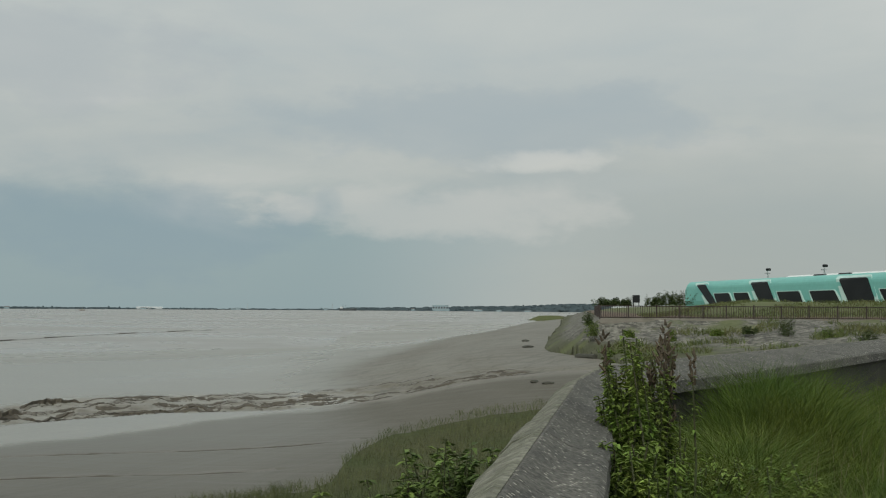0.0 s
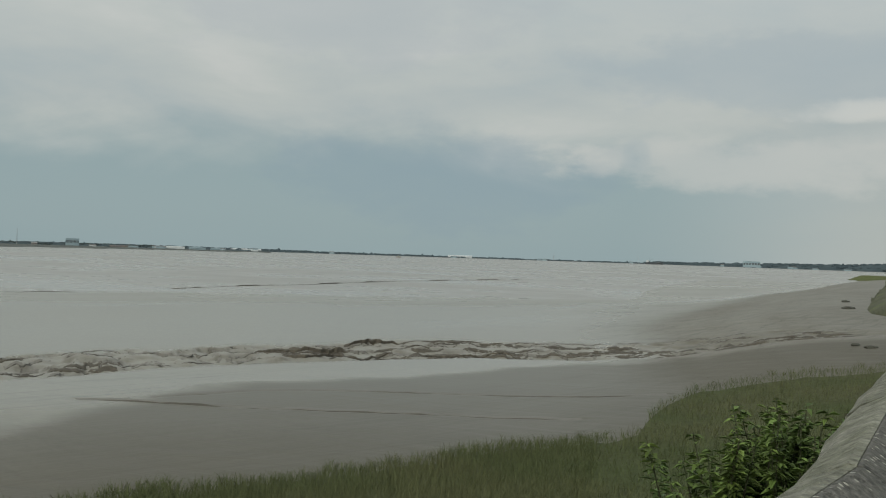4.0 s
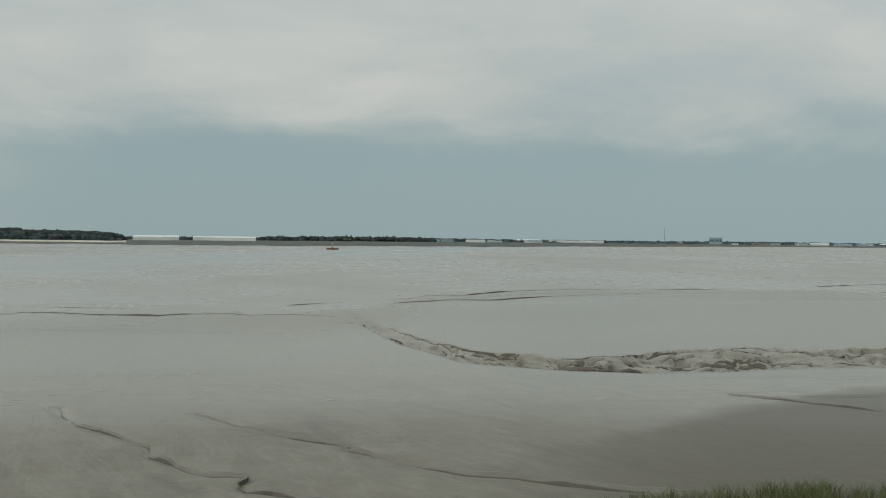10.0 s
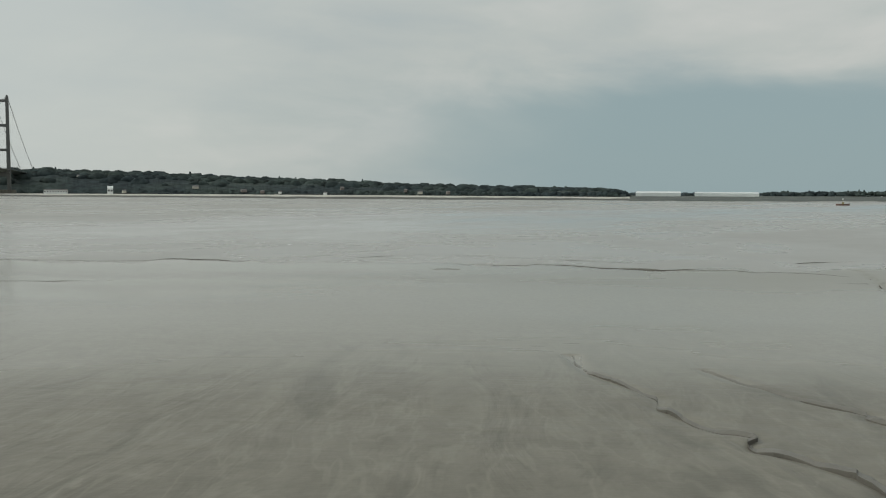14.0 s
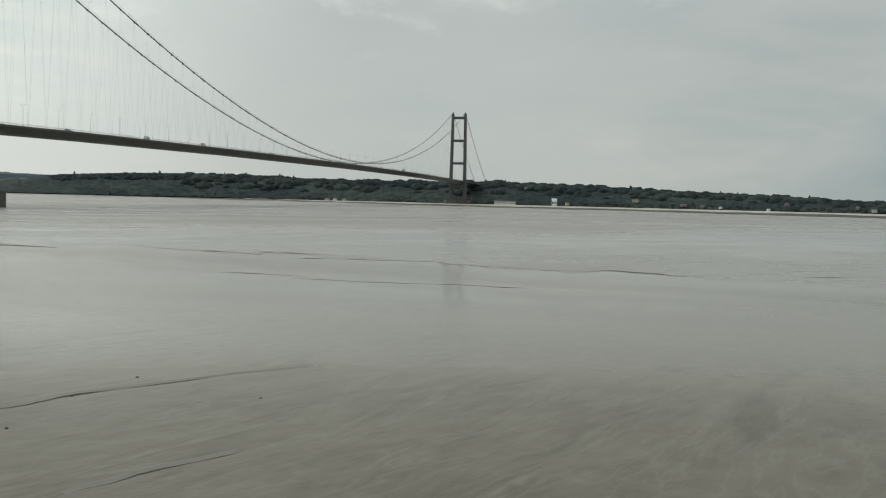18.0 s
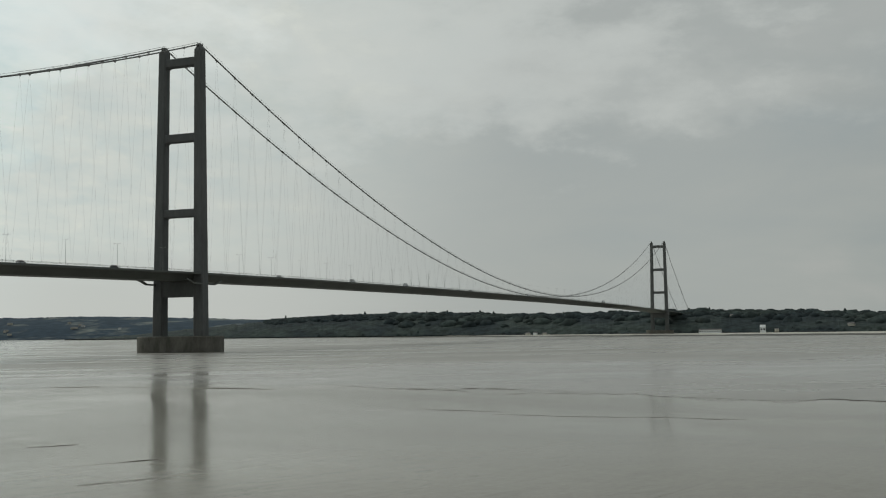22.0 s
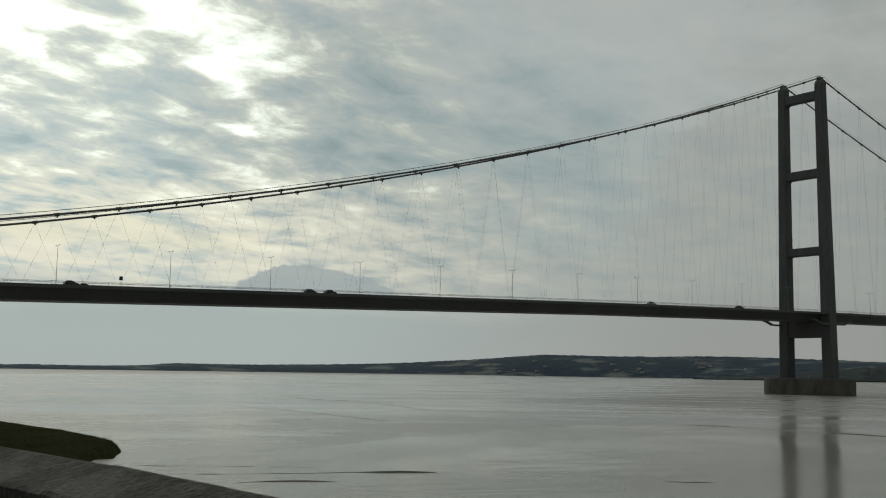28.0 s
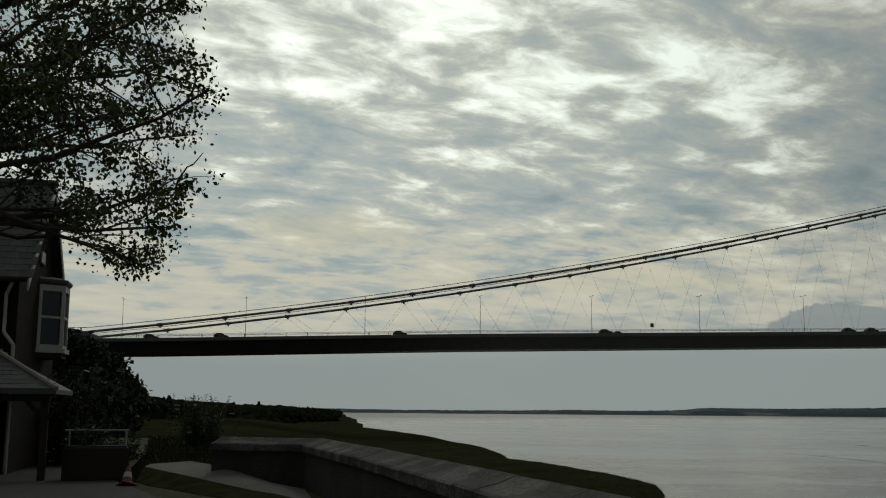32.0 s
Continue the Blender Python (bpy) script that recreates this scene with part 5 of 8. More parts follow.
def grass_spit(az0, r0, half_az, half_r, height, seed, base):
    """A low green tongue of saltings running out over the mud."""
    u = np.linspace(-1, 1, 40)
    a, b = np.meshgrid(u, u)
    rag = (fbm(a * 2.2, b * 2.2, seed) - 0.5) * 0.7
    q = np.clip(1.0 - np.sqrt(a ** 2 + b ** 2) + rag, -0.25, 1)
    az, r = np.radians(az0 + a * half_az), r0 + b * half_r
    z = -0.3 + (base + height + 0.3) * smooth(-0.05, 0.55, q)
    tagged(grid_mesh("ground_grass_spit", np.stack([-np.sin(az) * r, np.cos(az) * r, z], -1), BANKGRASS), "low green tongue of saltings along the shore", "saltings", kind="structure")


grass_spit(-43.3, 560, 1.5, 60, 1.0, 3, 3.6)
grass_spit(-42.9, 900, 1.4, 90, 2.2, 9, 1.4)

# ---- lamps, traffic and a sign on the bridge ----
random.seed(11)


def street_lamp():
    lamp = thing("street_lamp", "tall slim grey twin-arm street lamp on the bridge deck", "street lamp", "lamps along the bridge", m=BRIDGE_M @ Matrix.Translation((0, 0, 0)))
    bm = bmesh.new()
    tube(bm, (0, 0, 0), (0, 0, 12.2), 0.10, 6, 0.05)
    part("post", bm, STEEL, lamp)
    for e in (-1, 1):
        bm = bmesh.new()
        tube(bm, (0, 0, 12.1), (0, e * 1.6, 12.4), 0.05, 5)
        part("arm", bm, STEEL, lamp)
        bm = bmesh.new()
        box(bm, -0.16, 0.16, e * 1.6 - 0.35, e * 1.6 + 0.35, 12.33, 12.47, 0.04)
        part("lantern", bm, STEEL, lamp)
    return lamp


first = street_lamp()
at0 = BRIDGE_M @ Matrix.Translation((-518, 0, deck_z(-518) + 0.07))
first.matrix_world = at0
for k in range(1, 60):
    s = -518 + 35.9 * k
    if s > 1640:
        break
    copy_thing(first, BRIDGE_M @ Matrix.Translation((s, 0, deck_z(s) + 0.07)))

GLASS_DARK = material("dark_vehicle_glass", (0.02, 0.022, 0.025), 0.1, (0.03, 0.03, 0.03), 1.0)
TYRE = material("black_tyre_rubber", (0.02, 0.02, 0.02), 0.9, (0.03, 0.03, 0.03), 5.0)
PAINTS = [material("car_paint_" + n, c, 0.3, [v * 0.85 for v in c], 0.5) for n, c in
          (("dark", (0.03, 0.035, 0.04)), ("silver", (0.45, 0.46, 0.47)), ("white", (0.7, 0.7, 0.7)), ("red", (0.25, 0.03, 0.03)))]


def vehicle(kind, paint, label):
    ln, wd, ht, nose = {"car": (4.3, 1.75, 1.45, 1.1), "van": (5.6, 2.0, 2.4, 0.8), "lorry": (9.5, 2.45, 3.5, 0.3)}[kind]
    v = thing(kind, label, kind, "traffic on the bridge")
    bm = bmesh.new()
    belt = 0.85 if kind == "car" else 1.15
    sweep(bm, [[Vector((x, y, z)) for y, z in ((-wd / 2, 0.32), (wd / 2, 0.32), (wd / 2 * k, h), (-wd / 2 * k, h))]
               for x, h, k in ((-ln / 2, belt * 0.85, 0.94), (-ln / 2 + 0.2, belt, 0.97), (ln / 2 - nose, belt, 0.97), (ln / 2 - 0.15, belt * 0.8, 0.93), (ln / 2, belt * 0.6, 0.9))])
    part("body", bm, paint, v)
    bm = bmesh.new()
    rear = 0.75 if kind == "car" else 0.05
    sweep(bm, [[Vector((x, y, z)) for y, z in ((-wd / 2 * 0.93, belt - 0.02), (wd / 2 * 0.93, belt - 0.02), (wd / 2 * k, h), (-wd / 2 * k, h))]
               for x, h, k in ((-ln / 2 + 0.1, belt + 0.05, 0.9), (-ln / 2 + rear + 0.1, ht, 0.8), (ln / 2 - nose - 0.9, ht, 0.8), (ln / 2 - nose, belt + 0.05, 0.9))])
    part("cabin", bm, GLASS_DARK if kind == "car" else paint, v)
    for ex in (-1, 1):
        for ey in (-1, 1):
            bm = bmesh.new()
            tube(bm, (ex * ln * 0.31, ey * (wd / 2 - 0.2), 0.33), (ex * ln * 0.31, ey * wd / 2, 0.33), 0.33, 12)
            part("wheel", bm, TYRE, v)
    return v


protos = [vehicle("car", PAINTS[0], "dark hatchback car driving across the bridge"), vehicle("car", PAINTS[1], "silver hatchback car driving across the bridge"),
          vehicle("van", PAINTS[2], "white panel van driving across the bridge"), vehicle("car", PAINTS[3], "dark red hatchback car driving across the bridge"),
          vehicle("lorry", PAINTS[2], "pale box lorry driving across the bridge")]
traffic = [(-509, 0, 1), (-489, 0, 1), (-436, 0, 1), (-371.5, 0, 1), (-365, 1, -1), (-290, 0, 1), (-282, 0, 1), (-120, 1, 1), (93, 1, 1), (192, 2, 1), (284, 2, 1), (430, 1, 1), (608, 2, 1), (954, 4, 1), (1120, 2, 1), (-60, 0, 1), (45, 3, -1)]
used = set()
for s, k, e in traffic:
    m = BRIDGE_M @ Matrix.Translation((s, -5.2 * e, deck_z(s) + 0.08)) @ Matrix.Rotation(0 if e > 0 else math.pi, 4, "Z")
    if k in used:
        copy_thing(protos[k], m)
    else:
        protos[k].matrix_world = m
        used.add(k)

road_sign = thing("road_sign", "small dark square road sign on a post beside the carriageway", "road sign", m=BRIDGE_M @ Matrix.Translation((-358.7, -11.6, deck_z(-358.7))))
bm = bmesh.new()
tube(bm, (0, 0, 0), (0, 0, 2.6), 0.06, 6)
part("post", bm, STEEL, road_sign)
bm = bmesh.new()
box(bm, -0.55, 0.55, -0.04, 0.04, 1.7, 2.9, 0.02)
part("sign_plate", bm, GLASS_DARK, road_sign)

# ---- woods on the far bank: crowns standing on the slopes ----


def crown_lumps(bm_v, bm_f, c, r, h, rng, n=7):
    """An uneven low crown: a ring-lofted lump with knobbly outline."""
    base = len(bm_v)
    levels = [(0.0, 0.55), (0.35, 1.0), (0.7, 0.8), (0.95, 0.35)]
    for u, k in levels:
        for j in range(n):
            a = (j + rng.random() * 0.6) * math.tau / n
            rr = r * k * rng.uniform(0.7, 1.25)
            bm_v.append((c[0] + math.cos(a) * rr, c[1] + math.sin(a) * rr, c[2] + h * (u + rng.uniform(-0.08, 0.08))))
    bm_v.append((c[0], c[1], c[2] + h))
    for l in range(3):
        for j in range(n):
            p, q = base + l * n + j, base + l * n + (j + 1) % n
            bm_f.append((p, q, q + n, p + n))
    for j in range(n):
        bm_f.append((base + 3 * n + j, base + 3 * n + (j + 1) % n, base + 4 * n))


def far_woods(name, label, pts, rng_seed, count, dist, depth, rad, hgt, mat, spire=0.0, low=0.0):
    rng = random.Random(rng_seed)
    vs, fs = [], []
    az0, az1 = pts[0][0], pts[-1][0]
    for _ in range(count):
        az = rng.uniform(az0, az1)
        e = interp(az, pts)
        r0 = interp(az, dist)
        u = low + (1 - low) * rng.random() ** 0.6
        r = r0 + depth * u
        crest = el_z(e, r0 + depth)
        z = 1.0 + (crest - 1.0) * math.sin(min(1, u) * math.pi / 2) ** 0.75
        s = rng.uniform(0.5, 1.45)
        hh = hgt * s * (rng.uniform(1.5, 2.2) if rng.random() < spire else 1)
        ww = rad * s * (0.45 if hh > hgt * s else 1)
        crown_lumps(vs, fs, polar(az, r, z - hh * 0.62), ww, hh, rng)
    me = bpy.data.meshes.new(name)
    me.from_pydata(vs, [], fs)
    me.materials.append(mat)
    me.polygons.foreach_set("use_smooth", [True] * len(me.polygons))
    return tagged(new(name, me), label, "woodland", kind="stuff")


NDIST = [(28, 1650), (45, 1850), (60, 1960), (81, 2300)]
far_woods("far_trees", "dense dark green trees along the far bank", [p for p in NORTH if p[0] < 81.5], 5, 4200, NDIST, 262, 9.0, 9.0, WOODLAND, 0.0, 0.45)
far_woods("far_trees", "trees standing along the far waterside", [(a, -0.12) for a in (29, 60, 79)], 25, 700, NDIST, 30, 6.0, 8.0, WOODLAND, 0.05)
far_woods("far_trees", "tall round-headed trees standing up from the far skyline", [(31, 0.03), (35, 0.06), (42, 0.20)], 6, 46, NDIST, 262, 4.6, 15.0, WOODLAND, 0.0, 0.96)
far_woods("far_trees", "lumpy crowns along the crest of the wooded bank", [p for p in NORTH if 39 <= p[0] < 81.5], 26, 260, NDIST, 262, 8.0, 11.0, WOODLAND, 0.10, 0.96)
far_woods("far_trees", "broad clumps of trees on the wooded bank", [p for p in NORTH if 31 <= p[0] < 76], 28, 420, NDIST, 240, 15.0, 15.0, WOODLAND, 0.0, 0.2)
far_woods("far_trees", "darker trees on the nearer part of the flat far shore", [p for p in EAST if p[0] > -7], 27, 460, [(-46, 3300), (-30, 4300), (0, 3600), (28, 2300)], 120, 10.0, 6.0, WOODLAND, 0.03)
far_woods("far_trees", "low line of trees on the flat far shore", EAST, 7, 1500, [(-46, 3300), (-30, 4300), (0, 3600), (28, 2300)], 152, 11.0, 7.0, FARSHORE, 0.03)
far_woods("far_trees", "dark scattered trees behind the far saltings", [(12.5, -0.02), (16, 0.02), (20, -0.03), (21.6, -0.04)], 9, 260, [(12, 2700), (28, 2150)], 90, 8.0, 8.0, WOODLAND, 0.1)
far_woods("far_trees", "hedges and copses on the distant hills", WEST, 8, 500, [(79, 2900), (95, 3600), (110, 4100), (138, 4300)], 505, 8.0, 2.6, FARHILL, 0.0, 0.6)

# ---- buildings on the far bank ----
BRICKFAR = material("far_brick_render", (0.19, 0.165, 0.15), 0.9, (0.15, 0.13, 0.12), 0.1)
SLATEFAR = material("far_slate_roof", (0.12, 0.12, 0.125), 0.8, (0.17, 0.14, 0.125), 0.1)
BLUEGREY = material("blue_grey_cladding", (0.23, 0.30, 0.33), 0.6, (0.2, 0.26, 0.29), 0.05)
CREAM = material("cream_render", (0.36, 0.35, 0.30), 0.8, (0.5, 0.47, 0.41), 0.1)
WINDOWFAR = material("far_dark_windows", (0.04, 0.045, 0.05), 0.2, (0.05, 0.055, 0.06), 1.0)


def far_building(name, label, cat, az, r, z, w, d, h, wall, roof, pitch=0.0, windows=0, group="", turn=0.0):
    b = thing(name, label, cat, group, m=Matrix.Translation(polar(az, r, z)) @ Matrix.Rotation(radians(az + turn), 4, "Z"))
    bm = bmesh.new()
    box(bm, -w / 2, w / 2, 0, d, -1.5, h, 0.05)
    part("wall", bm, wall, b)
    bm = bmesh.new()
    if pitch:
        sweep(bm, [[Vector((x, -0.3, h)), Vector((x, d + 0.3, h)), Vector((x, d / 2, h + pitch))] for x in (-w / 2 - 0.2, w / 2 + 0.2)])
    else:
        box(bm, -w / 2 - 0.15, w / 2 + 0.15, -0.15, d + 0.15, h + 0.004, h + 0.5, 0.1)
    part("roof", bm, roof, b)
    for k in range(windows):
        x = -w / 2 + (k + 0.5) * w / windows
        bm = bmesh.new()
        box(bm, x - w / windows * 0.3, x + w / windows * 0.3, -0.06, 0.02, h * 0.35, h * 0.72)
        part("window", bm, WINDOWFAR, b)
    return b


ROOFWHITE = material("white_sheet_roof", (0.66, 0.68, 0.68), 0.6, (0.56, 0.58, 0.59), 0.02)
SHEDWALL = material("grey_shed_cladding", (0.46, 0.48, 0.49), 0.7, (0.56, 0.57, 0.57), 0.03)


def across(az0, az1, r):
    return abs(math.radians(az1 - az0)) * r


for a0, a1, r, z, h, lab in ((28.1, 25.8, 1980, 2.2, 6.5, "long white flat-roofed warehouse on the far shore"), (25.1, 21.9, 2080, 2.4, 5.8, "very long white warehouse behind the far foreshore"),
                             (8.15, 6.9, 3300, 3.0, 6.5, "pale industrial shed on the low far shore"), (6.75, 3.6, 3350, 3.0, 4.5, "long low white shed on the far shore"),
                             (-6.1, -7.6, 3650, 3.0, 5.0, "white waterside shed beyond the estuary"), (-21.3, -22.6, 4150, 3.0, 6.0, "bright white storage shed far down the estuary"),
                             (-9.2, -11.5, 3900, 2.0, 6.0, "pale low dockside sheds beyond the estuary")):
    far_building("warehouse", lab, "warehouse", (a0 + a1) / 2, r, z, across(a0, a1, r), 60, h * 0.75, WHITEPAINT if r < 2200 else SHEDWALL, ROOFWHITE, h * 0.45, 0, "sheds on the far shore")
far_building("office_block", "tall blue-grey slab block above the far shore", "office block", -2.1, 3560, 3.0, across(-1.79, -2.44, 3560), 20, 20, BLUEGREY, BLUEGREY, 0.0, 10)
far_building("dock_building", "pale grey dock building far along the shore", "dock building", -37.0, 3250, 4.0, across(-36.55, -37.4, 3250), 20, 15, BLUEGREY, BLUEGREY, 0.0, 6)
far_building("riverside_inn", "long white riverside building at the foot of the wooded bank", "building", 57.9, 1900, 2.0, across(58.46, 57.33, 1900), 9, 4.2, WHITEPAINT, SLATEFAR, 2.0, 9)
far_building("windmill_tower", "short white waterside tower among trees", "tower", 55.3, 1880, 2.0, 9, 9, 8.5, WHITEPAINT, WHITEPAINT, 3.5, 2)
rnd = random.Random(4)
for az, el, w, wall in ((67.3, -0.16, 13, CREAM), (66.9, -0.15, 10, WHITEPAINT), (66.4, -0.16, 12, CREAM), (54.6, -0.12, 9, CREAM), (51.1, 0.12, 17, CREAM), (47.7, -0.1, 10, BRICKFAR), (46.8, -0.12, 7, WHITEPAINT), 
                        (48.6, -0.05, 14, BRICKFAR), (43.5, 0.1, 9, BRICKFAR), (40.2, 0.0, 8, BRICKFAR), (39.4, -0.1, 12, CREAM), (37.9, -0.1, 8, BRICKFAR), (56.8, 0.62, 12, CREAM), (44.4, -0.17, 8, WHITEPAINT)):
    r = interp(az, NDIST) - 6 + max(0, el + 0.1) * 160
    z = el_z(el, r)
    far_building("house", "small pale house among the trees of the far bank", "house", az, r, z - 1.2, w * 0.62, 8, rnd.uniform(1.7, 2.6), wall, SLATEFAR, 1.8, 0, "houses on the far bank", rnd.uniform(-20, 20))
for k in range(22):
    az = rnd.uniform(88, 101.5)
    r = interp(az, [(79, 2900), (95, 3600), (110, 4100)]) + rnd.uniform(20, 190)
    u = (r - interp(az, [(79, 2900), (95, 3600), (110, 4100)])) / 500
    crest = el_z(interp(az, WEST), interp(az, [(79, 2900), (95, 3600), (110, 4100)]) + 500)
    far_building("house", "tiny pale house of a village on the distant hill", "house", az, r, 3.5 + (crest - 1) * math.sin(u * math.pi / 2) ** 0.75, rnd.uniform(7, 20), 9, 3.5, rnd.choice((CREAM, SHEDWALL, CREAM)), SLATEFAR, 1.8, 0, "village on the hill", rnd.uniform(-25, 25))
# low mixed works, houses and tanks strung along the flat far shore
for k in range(52):
    az = rnd.uniform(-13, 28) if k < 38 else rnd.uniform(-46, -13)
    r = interp(az, [(-46, 3300), (-30, 4250), (0, 3550), (28, 2250)]) - rnd.uniform(5, 60)
    lone = rnd.random()
    far_building("far_building", "small low building on the flat far shore", "building", az, r, 1.8, rnd.uniform(8, 22) if lone < 0.6 or az < -13 else rnd.uniform(24, 60), 12, rnd.uniform(2.2, 5.5), rnd.choice((SHEDWALL, BLUEGREY, BLUEGREY, SLATEFAR)) if az > -13 else BLUEGREY, rnd.choice((SLATEFAR, BLUEGREY, SLATEFAR, SHEDWALL)) if az > -13 else SLATEFAR, rnd.choice((0.0, 1.6, 2.4)), 0, "buildings of the far shore", rnd.uniform(-20, 20))
# masts
for az, r, h in ((0.49, 3500, 48), (-26.9, 4200, 26), (-31.3, 4200, 24)):
    mast = thing("radio_mast", "thin grey lattice mast standing on the far shore", "mast", m=Matrix.Translation(polar(az, r, 2)))
    bm = bmesh.new()
    tube(bm, (0, 0, 0), (0, 0, h), 0.9, 4, 0.35)
    part("mast_shaft", bm, STEEL, mast)

# ---- things on the water and the mud ----
ORANGE = material("faded_orange_hull", (0.17, 0.095, 0.065), 0.5, (0.12, 0.075, 0.055), 0.8)
YELLOW = material("yellow_superstructure", (0.30, 0.26, 0.13), 0.6, (0.24, 0.2, 0.1), 1.0)


def light_float(az, r, k, label):
    f = thing("light_float", label, "light float", m=Matrix.Translation(polar(az, r, 0)) @ Matrix.Rotation(radians(az), 4, "Z") @ Matrix.Scale(k, 4))
    bm = bmesh.new()
    sweep(bm, [[Vector((x, -y, 1.1 + sh)), Vector((x, y, 1.1 + sh)), Vector((x, y * 0.7, -0.4)), Vector((x, -y * 0.7, -0.4))] for x, y, sh in ((-4.6, 0.35, 0.35), (-3, 1.1, 0.1), (0, 1.4, 0), (3, 1.1, 0.1), (4.6, 0.35, 0.35))])
    part("hull", bm, ORANGE, f)
    bm = bmesh.new()
    box(bm, -0.8, 0.8, -0.7, 0.7, 1.05, 2.4, 0.1)
    part("deckhouse", bm, YELLOW, f)
    bm = bmesh.new()
    tube(bm, (0, 0, 2.4), (0, 0, 4.4), 0.12, 6)
    part("light_mast", bm, YELLOW, f)
    bm = bmesh.new()
    tube(bm, (0, 0, 4.3), (0, 0, 5.0), 0.4, 8, 0.25)
    part("lantern", bm, WHITEPAINT, f)


light_float(17.9, 820, 1.0, "small orange and yellow navigation light float moored midstream")
light_float(-18.7, 2600, 1.3, "distant dark navigation float moored in the estuary")

WEED = material("weedy_dark_stone", (0.06, 0.055, 0.042), 0.8, (0.04, 0.042, 0.03), 1.5, bump=0.6, bump_scale=6)
rng = random.Random(9)


def boulder(az, r, w, h, name="boulder", label="dark weed-covered stone half sunk in the mud"):
    bm = bmesh.new()
    bmesh.ops.create_icosphere(bm, subdivisions=2, radius=1)
    for v in bm.verts:
        n = noise.noise(v.co * 1.7 + Vector((az, r, 0)))
        v.co = Vector((v.co.x * w * (1 + 0.35 * n), v.co.y * w * 0.7 * (1 + 0.3 * n), v.co.z * h * (1 + 0.3 * n)))
    ob = link_mesh(name, bm, WEED)
    p = polar(az, r)
    z = float(mud_height(np.array([p.x]), np.array([p.y]))[0])
    ob.matrix_world = Matrix.Translation((p.x, p.y, z + h * 0.2)) @ Matrix.Rotation(rng.uniform(0, 3), 4, "Z")
    return tagged(ob, label, "stone", "stones on the mud")


for az, r, w, h in ((-41.65, 165, 1.2, 0.5), (-41.8, 138, 1.7, 0.5), (-42.3, 82, 0.7, 0.3), (-43.0, 80.5, 0.8, 0.3), (21.8, 153, 1.4, 0.45), (77.2, 46, 0.12, 0.07), (89, 37, 0.12, 0.07), (83.5, 35.6, 0.13, 0.08), (71, 40, 0.1, 0.06), (80.4, 41.5, 0.1, 0.06)):
    boulder(az, r, w * 0.62, h * 0.5)

# a stranded timber baulk at the foot of the embankment
baulk = thing("timber_baulk", "dark stranded timber baulk lying at the foot of the bank", "timber", m=Matrix.Translation(polar(-44.9, 109, 0)))
pb = polar(-44.9, 109)
zb0 = float(mud_height(np.array([pb.x]), np.array([pb.y]))[0])
bm = bmesh.new()
q = polar(-45.6, 106.5) - polar(-44.2, 111)
q = q.normalized() * 1.7
tube(bm, Vector((-q.x, -q.y, zb0 + 0.05)), Vector((q.x, q.y, zb0 + 0.16)), 0.34, 8, 0.3)
tube(bm, Vector((q.x * 0.6, q.y * 0.6, zb0 + 0.12)), Vector((q.x * 0.6, q.y * 0.6, zb0 + 0.62)), 0.05, 6, 0.04)
part("log", bm, WEED, baulk)

# a small cargo ship lying off the low shore
SHIPHULL = material("dark_ship_hull", (0.045, 0.055, 0.065), 0.6, (0.065, 0.07, 0.075), 0.1)
ship = thing("cargo_ship", "small dark cargo ship lying off the far shore", "ship", m=Matrix.Translation(polar(-32.1, 3800, 0)) @ Matrix.Rotation(math.radians(-32.1), 4, "Z"))
bm = bmesh.new()
sweep(bm, [[Vector((x, -w, z1)), Vector((x, w, z1)), Vector((x, w * 0.8, -0.5)), Vector((x, -w * 0.8, -0.5))] for x, w, z1 in ((-29, 3.6, 8.0), (-26, 4.6, 7.2), (20, 4.6, 6.8), (26, 2.6, 7.8), (30, 0.3, 9.0))])
part("hull", bm, SHIPHULL, ship)
bm = bmesh.new()
box(bm, -26, -17, -4, 4, 7.0, 14.0, 0.4)
part("wheelhouse", bm, SHEDWALL, ship)
bm = bmesh.new()
tube(bm, (-16, 0, 7), (-16, 0, 22), 0.5, 6, 0.25)
part("mast", bm, SHIPHULL, ship)
bm = bmesh.new()
tube(bm, (-16, 0, 9), (-4, 0, 19), 0.35, 5, 0.25)
part("derrick", bm, SHIPHULL, ship)

# ---- grasses and weeds ----


def blades(name, label, mat, xy, z, h, width, lean, seed, cat="grass"):
    """Bent, tapered blades rooted at the given points; all joined."""
    g = np.random.RandomState(seed)
    n = len(xy)
    a = g.uniform(0, math.tau, n)
    hh = h * g.uniform(0.55, 1.25, n)
    ww = width * g.uniform(0.6, 1.4, n)
    la = g.uniform(0, math.tau, n)
    ln = lean * hh * g.uniform(0.2, 1.2, n)
    side_v = np.stack([np.cos(a), np.sin(a), a * 0], -1) * ww[:, None] / 2
    root = np.concatenate([xy, z[:, None]], 1)
    off = np.stack([np.cos(la) * ln, np.sin(la) * ln, a * 0], -1)
    mid = root + off * 0.35 + np.stack([a * 0, a * 0, hh * 0.6], -1)
    tip = root + off + np.stack([a * 0, a * 0, hh * g.uniform(0.85, 1.0, n)], -1)
    v = np.stack([root - side_v, root + side_v, mid + side_v * 0.7, mid - side_v * 0.7, tip], 1).reshape(-1, 3)
    k = np.arange(n) * 5
    me = bpy.data.meshes.new(name)
    quads = np.stack([k, k + 1, k + 2, k + 3], -1)
    tris = np.stack([k + 3, k + 2, k + 4], -1)
    me.from_pydata(v.tolist(), [], quads.tolist() + tris.tolist())
    me.materials.append(mat)
    return tagged(new(name, me), label, cat, kind="stuff")


